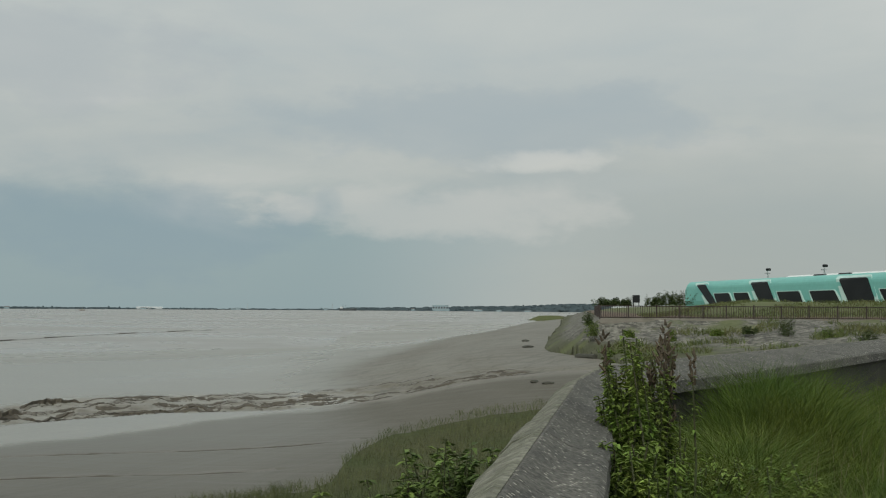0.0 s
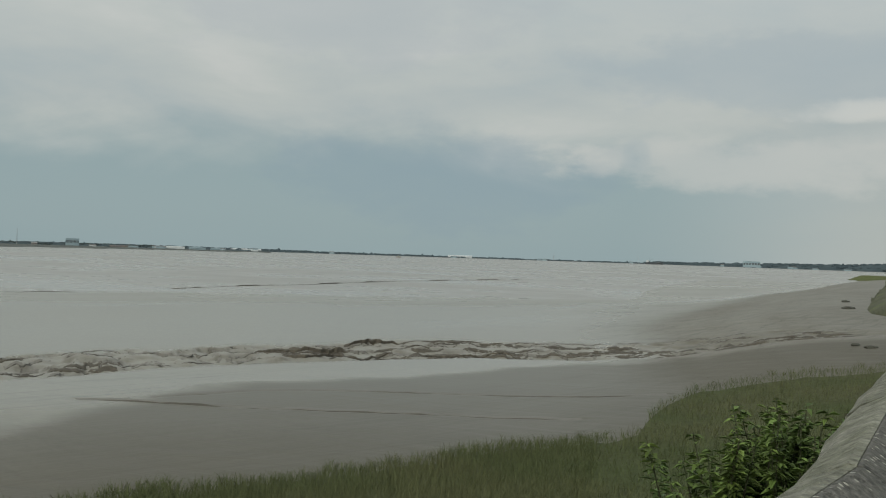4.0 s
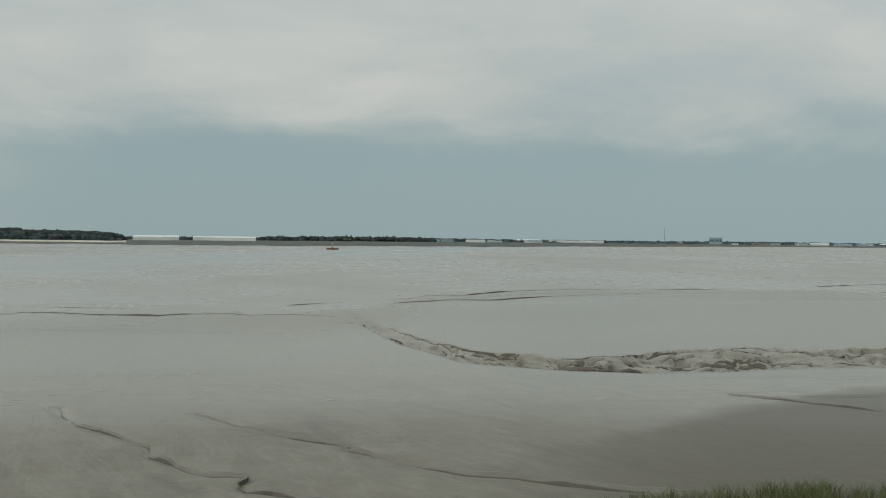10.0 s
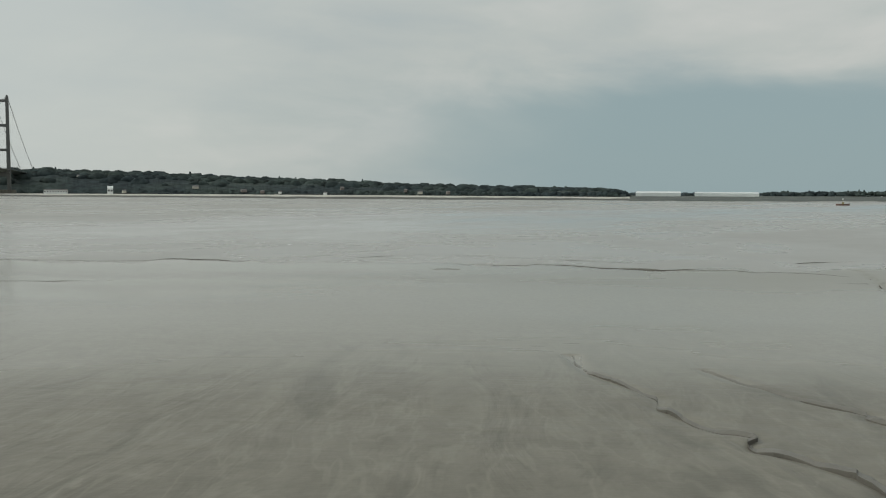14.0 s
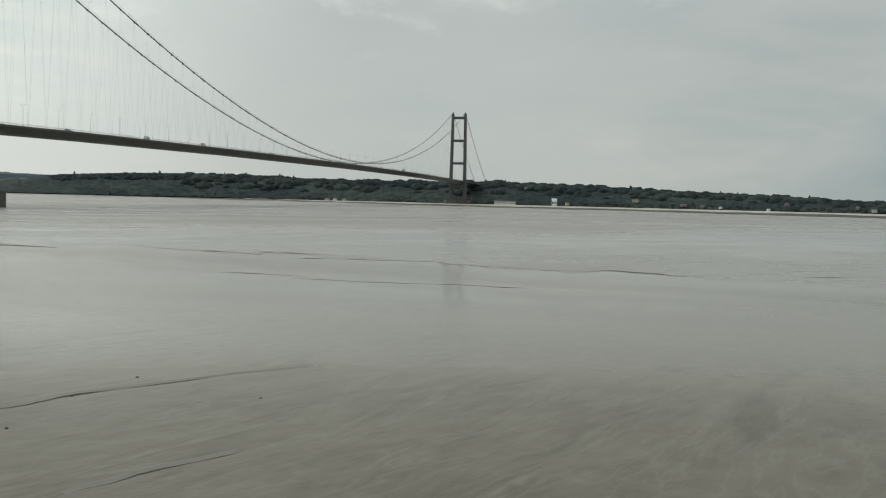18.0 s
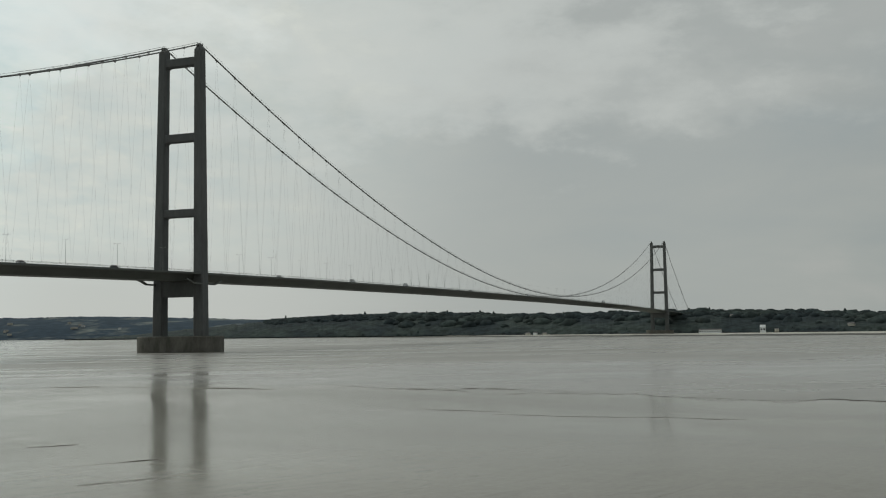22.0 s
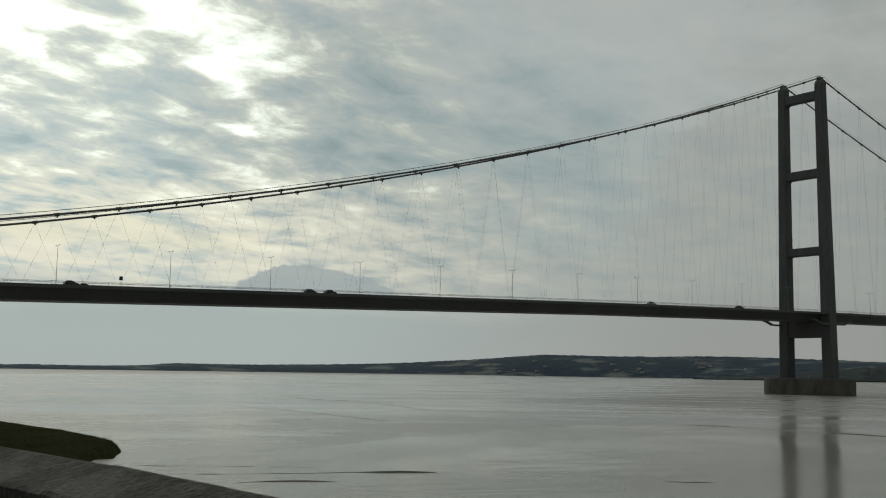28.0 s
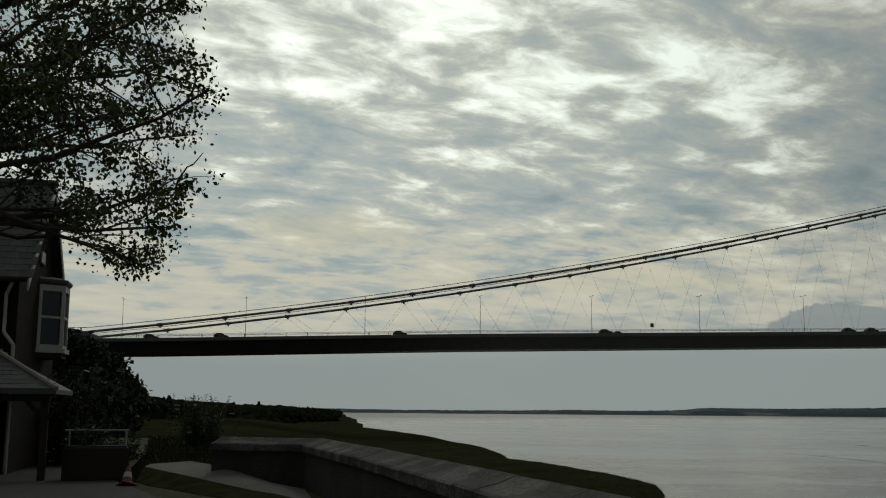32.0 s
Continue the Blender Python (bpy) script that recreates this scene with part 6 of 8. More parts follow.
GRASS = material("long_green_grass", (0.048, 0.090, 0.012), 0.75, (0.104, 0.126, 0.022), 0.5, island=0.35, spec=0.25)
# western marsh grass, darkened in colour because it stands backlit
DARKGRASS = material("backlit_bank_grass", (0.031, 0.034, 0.015), 0.85, (0.044, 0.043, 0.022), 0.12, island=0.35, spec=0.0)
MARSHGRASS = material("grey_green_marsh_grass", (0.072, 0.090, 0.036), 0.8, (0.108, 0.112, 0.052), 0.12, island=0.35, spec=0.2)
LEAF = material("weed_leaves", (0.105, 0.175, 0.030), 0.6, (0.180, 0.225, 0.048), 3.0, island=0.4, spec=0.3)
DARKLEAF = material("bramble_leaves", (0.045, 0.075, 0.022), 0.55, (0.075, 0.10, 0.03), 3.0, island=0.4, spec=0.3)
BRAMBLE = material("bramble_foliage", (0.070, 0.115, 0.028), 0.6, (0.120, 0.165, 0.040), 3.0, island=0.5, spec=0.3)
SEED = material("brown_seed_spikes", (0.085, 0.062, 0.038), 0.9, (0.06, 0.045, 0.03), 8.0, island=0.3)
BANKTUFT = material("rough_bank_tufts", (0.085, 0.115, 0.040), 0.85, (0.135, 0.130, 0.060), 0.2, island=0.4, spec=0.15)
STEM = material("green_brown_stems", (0.065, 0.085, 0.032), 0.8, (0.060, 0.055, 0.028), 4.0)

g = np.random.RandomState(21)
inner_path = [(p[0] - n.x * (w + 0.05), p[1] - n.y * (w + 0.05)) for p, n, w in zip(WALL, corner_normals(WALL), WALL_WIDE)]


def inside_wall(xy):
    """True on the landward side of the wall."""
    keep = np.ones(len(xy), bool)
    best = np.full(len(xy), 1e9)
    sign = np.zeros(len(xy))
    for (x0, y0), (x1, y1) in zip(inner_path, inner_path[1:]):
        dx, dy = x1 - x0, y1 - y0
        u = np.clip(((xy[:, 0] - x0) * dx + (xy[:, 1] - y0) * dy) / (dx * dx + dy * dy), 0, 1)
        px, py = xy[:, 0] - x0 - u * dx, xy[:, 1] - y0 - u * dy
        d = np.hypot(px, py)
        s = px * dy - py * dx
        upd = d < best
        best, sign = np.where(upd, d, best), np.where(upd, s, sign)
    return sign < 0


def scatter(n, az0, az1, r0, r1, power=1.0):
    az = np.radians(g.uniform(az0, az1, n))
    r = r0 + (r1 - r0) * g.uniform(0, 1, n) ** power
    return np.stack([-np.sin(az) * r, np.cos(az) * r], -1)


xy = scatter(230000, -74, -44.5, 2.0, 26, 1.05)
xy = xy[inside_wall(xy)]
wild = fbm(xy[:, 0] * 0.8, xy[:, 1] * 0.8, 5)
rr = np.hypot(xy[:, 0], xy[:, 1])
azz = np.degrees(np.arctan2(-xy[:, 0], xy[:, 1]))
trod = smooth(-55.5, -58, azz) * smooth(21, 18, rr) * smooth(6.5, 9, rr)
keep = g.uniform(0, 1, len(xy)) > trod * 0.6
xy, wild, trod = xy[keep], wild[keep], trod[keep]
blades("grass", "long wild green grass growing behind the sea wall", GRASS, xy, np.full(len(xy), 7.40), (0.20 + 0.50 * wild) * (1 - 0.55 * trod) * (0.75 + 0.5 * smooth(-46, -56, np.degrees(np.arctan2(-xy[:, 0], xy[:, 1])))), 0.0065, 1.25, 31)
xy = scatter(9000, -62, -45.5, 4.0, 20)
xy = xy[inside_wall(xy)]
blades("grass", "pale seeding grass stalks above the green", material("pale_seeding_grass", (0.21, 0.19, 0.10), 0.9, (0.16, 0.16, 0.08), 1.0, island=0.3), xy[:700], np.full(len(xy[:700]), 7.42), np.full(len(xy[:700]), 0.55), 0.004, 0.5, 32)

# a shoulder-high stand of grass in front of the return wall, and feathery tufts by the docks
xy = scatter(24000, -60.5, -51.5, 10.2, 14.5)
az = np.degrees(np.arctan2(-xy[:, 0], xy[:, 1]))
r = np.hypot(xy[:, 0], xy[:, 1])
up = smooth(-51.5, -54.5, az) * smooth(-60.8, -57.6, az) * smooth(10.2, 11.8, r)
ok = inside_wall(xy) & (g.uniform(0, 1, len(xy)) < 0.2 + up)
blades("grass", "shoulder-high green grass in front of the return wall", GRASS, xy[ok], np.full(ok.sum(), 7.40), (0.38 + 0.58 * up[ok]) * (0.45 + 0.85 * fbm(xy[ok][:, 0] * 2.2, xy[ok][:, 1] * 2.2, 51)), 0.007, 0.85, 36)
xy = scatter(16000, -54, -46.0, 3.6, 10.5)
xy = xy[inside_wall(xy)]
blades("grass", "broad-bladed grass tufts below the sea wall", LEAF, xy, np.full(len(xy), 7.40), np.full(len(xy), 0.42), 0.011, 1.1, 37)

# marsh grass on the turf below the wall
xy = scatter(150000, -48, 9, 14, 104, 0.75)
az = np.degrees(np.arctan2(-xy[:, 0], xy[:, 1]))
r = np.hypot(xy[:, 0], xy[:, 1])
edge = arc(MARSH_EDGE, az) + (fbm(az * 0.8, az * 0, 3) - 0.5) * 2
ok = r < edge + (fbm(az * 3, r * 0.4, 8) - 0.75) * 3.0
xy, az, r = xy[ok], az[ok], r[ok]
tall = fbm(xy[:, 0] * 0.3, xy[:, 1] * 0.3, 12)
near = scatter(90000, -30, 9, 14, 46, 0.8)
na, nr = np.degrees(np.arctan2(-near[:, 0], near[:, 1])), np.hypot(near[:, 0], near[:, 1])
ok = nr < arc(MARSH_EDGE, na) + (fbm(na * 0.8, na * 0, 3) - 0.5) * 2 + (fbm(na * 3, nr * 0.4, 8) - 0.70) * 2.5
near, na, nr = near[ok], na[ok], nr[ok]
blades("marsh_grass", "dense fine cord grass on the nearest saltings", MARSHGRASS, near, marsh_height(na, nr) - 0.05, 0.30 + 0.34 * fbm(near[:, 0] * 0.5, near[:, 1] * 0.5, 14), 0.012, 0.7, 38)
blades("marsh_grass", "dense grey-green cord grass along the edge of the mud", MARSHGRASS, xy, marsh_height(az, r) - 0.05, 0.22 + 0.42 * tall, 0.02, 0.8, 33)


def leafy_plant(name, label, base, stems, height, spread, leaf_len, leaves, seed, leafmat, spike=0.0, up=0.35):
    rng = random.Random(seed)
    p = thing(name, label, "plant", m=Matrix.Translation(base))
    sb, lb, kb = bmesh.new(), bmesh.new(), bmesh.new()
    for _ in range(stems):
        a = rng.uniform(0, math.tau)
        ln = height * rng.uniform(0.6, 1.1)
        foot = Vector((rng.gauss(0, spread * 0.35), rng.gauss(0, spread * 0.35), 0))
        top = foot + Vector((math.cos(a) * spread * rng.uniform(0.1, 0.6), math.sin(a) * spread * rng.uniform(0.1, 0.6), ln))
        mid = foot.lerp(top, 0.5) + Vector((rng.gauss(0, 0.05), rng.gauss(0, 0.05), ln * 0.04))
        tube(sb, foot, mid, 0.010, 5, 0.008, False)
        tube(sb, mid, top, 0.008, 5, 0.004, False)
        for k in range(leaves):
            u = rng.uniform(0.12, 1.0)
            c = foot.lerp(mid, u * 2) if u < 0.5 else mid.lerp(top, u * 2 - 1)
            b = rng.uniform(0, math.tau)
            d = Vector((math.cos(b), math.sin(b), rng.uniform(-0.3, up))).normalized()
            l = leaf_len * rng.uniform(0.5, 1.2) * (1.1 - 0.55 * u)
            s = d.cross(Vector((0, 0, 1))).normalized() * l * rng.uniform(0.16, 0.28)
            e1 = c + d * l * 0.45 + Vector((0, 0, l * 0.08))
            tip = c + d * l - Vector((0, 0, l * rng.uniform(0.05, 0.3)))
            vs = [lb.verts.new(q) for q in (c, e1 + s, tip, e1 - s)]
            lb.faces.new((vs[0], vs[1], vs[2]))
            lb.faces.new((vs[0], vs[2], vs[3]))
        if rng.random() < spike:
            hh = rng.uniform(0.15, 0.32)
            for k in range(14):
                q = top + Vector((rng.gauss(0, 0.012), rng.gauss(0, 0.012), hh * (k / 14 - 0.35)))
                tube(kb, q, q + Vector((rng.gauss(0, 0.02), rng.gauss(0, 0.02), 0.035)), 0.011, 4, 0.004)
    for o in (part("stem", sb, STEM, p), part("foliage", lb, leafmat, p)):
        o["kind"] = "stuff"
    if spike:
        part("seed_head", kb, SEED, p, "brown seed spikes")["kind"] = "stuff"
    else:
        kb.free()
    return p


leafy_plant("dock_plant", "tall leafy dock with brown seed spikes against the sea wall", east(-47.05, 6.6, 7.4), 40, 1.36, 0.19, 0.085, 250, 3, LEAF, 0.10)
leafy_plant("dock_plant", "leafy green dock beside the coping", east(-47.6, 5.6, 7.4), 40, 0.86, 0.24, 0.10, 130, 4, LEAF, 0.0)
leafy_plant("dock_plant", "dark seeding dock stalks among long grass", east(-48.5, 6.9, 7.4), 30, 1.26, 0.24, 0.085, 80, 5, LEAF, 0.5)
for k, (az, r, h, sp) in enumerate(((-48.2, 4.1, 0.50, 0.42), (-50.6, 5.6, 0.46, 0.5), (-49.3, 4.8, 0.46, 0.4), (-47.7, 4.9, 0.52, 0.34), (-52.8, 5.0, 0.42, 0.45), (-51.2, 4.2, 0.40, 0.4), (-55.0, 6.0, 0.44, 0.5), (-50.2, 7.2, 0.55, 0.45), (-53.6, 7.8, 0.55, 0.5))):
    leafy_plant("nettle_clump", "bright green nettles at the foot of the wall", east(az, r, 7.4), 46, h, sp, 0.105, 70, 6 + 50 * k, LEAF)
leafy_plant("bramble_bush", "dark green bramble climbing outside the sea wall", east(-37.6, 7.3, 6.5), 90, 1.46, 0.62, 0.15, 130, 8, BRAMBLE)
leafy_plant("bramble_bush", "low dark bramble below the coping", east(-38.7, 8.4, 6.15), 70, 1.45, 0.7, 0.15, 110, 9, BRAMBLE)
leafy_plant("bramble_bush", "sprawling dark bramble on the marsh side of the wall", east(-35.6, 7.8, 6.25), 60, 1.25, 0.6, 0.15, 110, 10, BRAMBLE)

# rough tufts between the stones of the slope and on its crown
xy = scatter(60000, -66, -44.0, 80, 150)
x, y = xy[:, 0], xy[:, 1]
az, r = np.degrees(np.arctan2(-x, y)), np.hypot(x, y)
dt, df = line_distance(x, y, TOE), line_distance(x, y, FENCE_LINE)
r_f = np.interp(az, [-80, -60, -52, -45.6], [124, 124, 121, 118])
r_t = np.interp(az, [-80, -60, -52, -48, -45.6, -43.0], [78, 80, 82, 88, 107, 124])
zs = 4.5 + 3.5 * dt / np.maximum(dt + df, 0.1) + (fbm(x * 0.35, y * 0.35, 15, 5) - 0.45) * 0.8
zt = 8.17 + 1.95 * smooth(3.5, 22, df) + (fbm(x * 0.1, y * 0.1, 25) - 0.5) * 0.5 * smooth(3, 8, df)
clump = fbm(x * 0.22, y * 0.22, 19, 4)
slope = (r > r_t + 1) & (r < r_f - 1) & (clump > 0.55) & (az < -45)
crown = (r > r_f + 1) & (df > 5.5) & (az < -46) & (clump > 0.40)
for pick, zz, mat, tall, label in ((slope, zs, BANKTUFT, 0.75, "rough weedy tufts growing between the slope's stones"), (crown, zt, BANKTUFT, 0.55, "rough grass along the crown of the embankment")):
    blades("rough_grass", label, mat, xy[pick], zz[pick] - 0.08, tall * (0.4 + clump[pick]), 0.06, 1.1, 71)

# shrubs rooted in the stone slope
for k, (az, r, h, sp) in enumerate(((-49.3, 104, 1.5, 0.8), (-54.9, 108, 2.6, 1.6), (-56.9, 106, 1.6, 1.3), (-58.8, 104, 1.7, 1.6), (-51.5, 108, 0.9, 0.8), (-53.2, 110, 1.1, 1.2), (-45.3, 114, 2.2, 1.2), (-45.0, 117, 2.0, 1.1), (-47.2, 109, 0.9, 0.6), (-60.5, 106, 1.4, 1.0))):
    p = polar(az, r)
    zz = 4.5 + 3.5 * (r - interp(az, sorted(TOE[:6]))) / (interp(az, sorted(FENCE_LINE[:5])) - interp(az, sorted(TOE[:6])))
    leafy_plant("shrub", "small green shrub rooted in the stone slope", Vector((p.x, p.y, min(zz, 7.7) - 0.35)), 22, h * 0.8, sp * 0.75, 0.3, 34, 40 + k, DARKLEAF if k % 2 else LEAF)

# ---- railing on the embankment ----
FENCEMAT = material("dark_rusted_railing", (0.022, 0.016, 0.014), 0.7, (0.04, 0.022, 0.017), 3.0)
KERB = material("pale_kerb_concrete", (0.22, 0.195, 0.165), 0.85, (0.16, 0.145, 0.12), 0.6)
fence = thing("railing_fence", "dark rusty metal railing along the top of the embankment", "fence")
fpts = [polar(a, r, 8.02) for a, r in ((-45.25, 190), (-45.4, 150), (-45.6, 118), (-48.5, 119.4), (-52, 121), (-56, 122.6), (-60, 124), (-66, 125))]
random.seed(5)
bm = bmesh.new()
tube(bm, (0, 0, 0), (0, 0, 1.22), 0.034, 3, caps=False)
bar_mesh = bpy.data.meshes.new("bar")
bm.to_mesh(bar_mesh)
bm.free()
bar_mesh.materials.append(FENCEMAT)
far_bars, bars = bmesh.new(), 0
for a, b in zip(fpts, fpts[1:]):
    n = max(1, round((b - a).length / 2.8))
    for k in range(n):
        p, q = a.lerp(b, k / n), a.lerp(b, (k + 1) / n)
        bm = bmesh.new()
        tube(bm, p - Vector((0, 0, 0.3)), p + Vector((0, 0, 1.52 + random.uniform(-0.03, 0.03))), 0.085, 5)
        part("post", bm, FENCEMAT, fence)
        for z in (0.16, 1.38):
            bm = bmesh.new()
            tube(bm, p + Vector((0, 0, z)), q + Vector((0, 0, z)), 0.05, 4)
            part("rail", bm, FENCEMAT, fence)
        m = 16
        for j in range(1, m):
            c = p.lerp(q, j / m)
            if bars < 300 and c.length < 140:
                ob = bpy.data.objects.new("bar", bar_mesh)
                scene.collection.objects.link(ob)
                ob.parent = fence
                ob.matrix_local = Matrix.Translation(c + Vector((0, 0, 0.16)))
                bars += 1
            else:
                tube(far_bars, c + Vector((0, 0, 0.16)), c + Vector((0, 0, 1.38)), 0.034, 3, caps=False)
part("bar_infill", far_bars, FENCEMAT, fence)["kind"] = "stuff"
bm = bmesh.new()
secs = []
for p in fpts[2:]:
    d = Vector((p.x, p.y, 0)).normalized()
    secs.append([p - d * 0.9 + Vector((0, 0, -0.5)), p - d * 0.9 + Vector((0, 0, 0.06)), p - d * 0.35 + Vector((0, 0, 0.07)), p - d * 0.35 + Vector((0, 0, -0.5))])
sweep(bm, secs)
tagged(link_mesh("kerb", bm, KERB), "pale concrete kerb below the railing", "kerb", kind="structure")

# ---- turquoise visitor building ----
TURQ = material("turquoise_metal_cladding", (0.19, 0.50, 0.45), 0.45, (0.16, 0.44, 0.40), 0.08, fine=0.05, fine_scale=2.0)
TURQ_PALE = material("pale_turquoise_reveal", (0.55, 0.72, 0.68), 0.55, (0.46, 0.64, 0.60), 0.3)
DARKGLASS = material("dark_facade_glass", (0.010, 0.011, 0.012), 0.35, (0.016, 0.017, 0.018), 0.4, spec=0.15)
A, U = polar(-49.9, 200, 9.6), Vector((-0.42095, -0.90708, 0))
V = Vector((-U.y, U.x, 0))           # away from the river
if V.dot(A) < 0:
    V = -V
hall = thing("visitor_centre", "long turquoise building with a rounded roof edge and slanted dark windows", "building", m=Matrix.Translation(A))


def hall_p(x, y, z):
    return U * x + V * y + Vector((0, 0, z))


def hall_profile(k=1.0, top=4.45):
    pts = [(0.35, -0.6), (0.0, 1.0)]
    for j in range(7):
        a = math.pi - j * (math.pi / 2) / 6
        pts.append((1.25 + 1.25 * math.cos(a), top - 1.25 + 1.25 * math.sin(a)))
    pts += [(9.0, top + 0.1), (17.0, top - 0.2), (17.0, -0.6)]
    return pts


bm = bmesh.new()
prof = hall_profile()
ends = [(-1.2, 0.55), (-0.75, 0.86), (0.3, 1.0), (86, 1.0)]
sweep(bm, [[hall_p(x, 1.5 * (1 - k) + y, -0.6 + (z + 0.6) * k) for y, z in prof] for x, k in ends])
part("shell", bm, TURQ, hall)


def slanted(x0t, x1t, x0b, x1b, zt, zb, mat, name, proud, r=0.25):
    """A parallelogram with softened corners just proud of the facade."""
    corners = [(x0t, zt), (x1t, zt), (x1b, zb), (x0b, zb)]
    ring = []
    for i in range(4):
        p0, p1, p2 = Vector(corners[i - 1]), Vector(corners[i]), Vector(corners[(i + 1) % 4])
        a, b = (p0 - p1).normalized(), (p2 - p1).normalized()
        ring += [p1 + a * r, p1 + (a + b) * r * 0.3, p1 + b * r]
    bm = bmesh.new()

    def face_y(z):
        return 0.0 if z < 3.2 else 1.25 - math.sqrt(max(0.01, 1.25 ** 2 - min(1.24, z - 3.2) ** 2))
    sweep(bm, [[hall_p(q.x, face_y(q.y) - proud, q.y) for q in ring], [hall_p(q.x, face_y(q.y) + 0.3, q.y) for q in ring]])
    return part(name, bm, mat, hall)


big = [(4.5, 7.8, 9.9, 12.6), (23.9, 29.1, 27.3, 31.7), (48.5, 55.0, 51.1, 56.9), (73, 79.5, 75.7, 81.6)]
for x0, x1, x2, x3 in big:
    slanted(x0 - 1.1, x1 + 0.6, x2 - 1.3, x3 + 0.9, 4.2, 0.1, TURQ_PALE, "window_surround", 0.10, 0.5)
    slanted(x0, x1, x2, x3, 3.85, 0.3, DARKGLASS, "window_pane", 0.16, 0.4)
small = [(11.2, 16.7, 12.6, 18.2), (18.2, 23.0, 19.6, 24.4), (32.0, 38.4, 33.5, 39.6), (41.1, 47.4, 42.6, 49.1), (57.6, 63.5, 59.2, 65), (65.5, 71.6, 67, 73)]
for x0, x1, x2, x3 in small:
    slanted(x0 - 0.25, x1 + 0.25, x2 - 0.6, x3 + 0.7, 2.35, 0.12, TURQ_PALE, "window_surround", 0.06)
    slanted(x0, x1, x2, x3, 2.25, 0.22, DARKGLASS, "window_pane", 0.10)
for k in range(26):
    bm = bmesh.new()
    x = 24 + k * 2.2
    sweep(bm, [[hall_p(x + dx, y, z) for y, z in ((5.0, 4.4), (6.8, 4.98), (8.6, 4.4))] for dx in (0, 1.8)])
    part("rooflight", bm, WHITEPAINT, hall, "white roof light")
for x in (36, 42.5, 61):
    bm = bmesh.new()
    vs = [hall_p(x + dx, 3.4 + dy, z) for dx, dy, z in ((0, 0, 4.3), (2.6, 0, 4.3), (2.6, 0.4, 4.8), (0, 0.4, 4.8))]
    sweep(bm, [vs, [v + V * 0.5 for v in vs]])
    part("roof_vent", bm, DARKGLASS, hall)
for x in (23.4, 39.7):
    mast = thing("camera_mast", "short roof mast carrying a camera and brackets", "mast", m=Matrix.Translation(A + hall_p(x, 3.2, 4.3)))
    bm = bmesh.new()
    tube(bm, (0, 0, 0), (0, 0, 1.5), 0.06, 6)
    tube(bm, (0.5, 0, 0), (0.1, 0, 1.0), 0.04, 5)
    part("post", bm, STEEL, mast)
    bm = bmesh.new()
    box(bm, -0.65, 0.65, -0.08, 0.08, 1.0, 1.1)
    part("bracket", bm, STEEL, mast)
    bm = bmesh.new()
    box(bm, -0.2, 0.75, -0.2, 0.2, 1.45, 1.85, 0.08)
    part("camera_housing", bm, DARKGLASS, mast)

# dark board and shrubs left of the building
board = thing("notice_board", "dark upright board standing on the embankment", "board", m=Matrix.Translation(polar(-47.4, 175, 9.9)) @ Matrix.Rotation(radians(-47.4), 4, "Z") @ Matrix.Scale(0.68, 4))
bm = bmesh.new()
box(bm, -0.85, 0.85, -0.15, 0.15, 0.35, 2.1, 0.05)
part("panel", bm, DARKGLASS, board)
for x in (-0.6, 0.6):
    bm = bmesh.new()
    tube(bm, (x, 0, -0.4), (x, 0, 0.5), 0.08, 6)
    part("leg", bm, DARKGLASS, board)
for k, (az, r, w, h) in enumerate(((-45.7, 172, 2.2, 1.8), (-46.1, 170, 1.8, 1.4), (-46.5, 176, 2.4, 1.9), (-46.9, 178, 1.6, 1.5), (-48.3, 186, 2.6, 2.2), (-48.8, 189, 3.4, 3.2), (-49.2, 187, 3.4, 3.7), (-49.6, 189, 3.2, 3.6))):
    leafy_plant("hedge_bush", "dense dark green bush by the building", polar(az, r, 9.6), 26, h * 0.72, w * 0.8, 0.5, 36, 70 + k, DARKLEAF)

# ---- the cottage by the slipway ----
# brick, timber and slate carry the cottage's backlit shade in their base colours
SLATE = random_tint(material("grey_slate", (0.045, 0.047, 0.050), 0.7, (0.064, 0.063, 0.057), 1.5, bump=0.4, bump_scale=18, fine=0.2, fine_scale=20), 0.25)
BRICK = material("backlit_brick", (0.020, 0.015, 0.012), 0.9, (0.012, 0.010, 0.008), 1.2, bump=0.5, bump_scale=18, fine=0.25, fine_scale=14, spec=0.1)
TRIM = material("weathered_white_paint", (0.42, 0.42, 0.39), 0.6, (0.33, 0.33, 0.31), 2.0)
TIMBER = material("shade_dark_timber", (0.022, 0.019, 0.016), 0.8, (0.034, 0.028, 0.022), 2.0, bump=0.3, stretch=(1, 1, 0.2), spec=0.1)
PANE = material("window_glass", (0.015, 0.018, 0.02), 0.06, (0.02, 0.022, 0.025), 1.0)
C, G0 = west(153.3, 28.0), west(151.5, 33.9)
gdir = (G0 - C).normalized()
left = Vector((-gdir.y, gdir.x, 0))
GZ = 7.42
# local axes: x away from the river along the front, y back from the viewer
HOUSE_M = Matrix(((left.x, gdir.x, 0, C.x), (left.y, gdir.y, 0, C.y), (0, 0, 1, GZ), (0, 0, 0, 1)))
HX = 1.0
if HOUSE_M.determinant() < 0:
    HX = -1.0
    HOUSE_M = Matrix(((-left.x, gdir.x, 0, C.x), (-left.y, gdir.y, 0, C.y), (0, 0, 1, GZ), (0, 0, 0, 1)))
house = thing("cottage", "backlit brick cottage with slate roof, bay window and timber porch", "house", m=HOUSE_M)
EAVE, APEX, DEEP, LONG = 4.76, 7.46, 6.0, 10.0


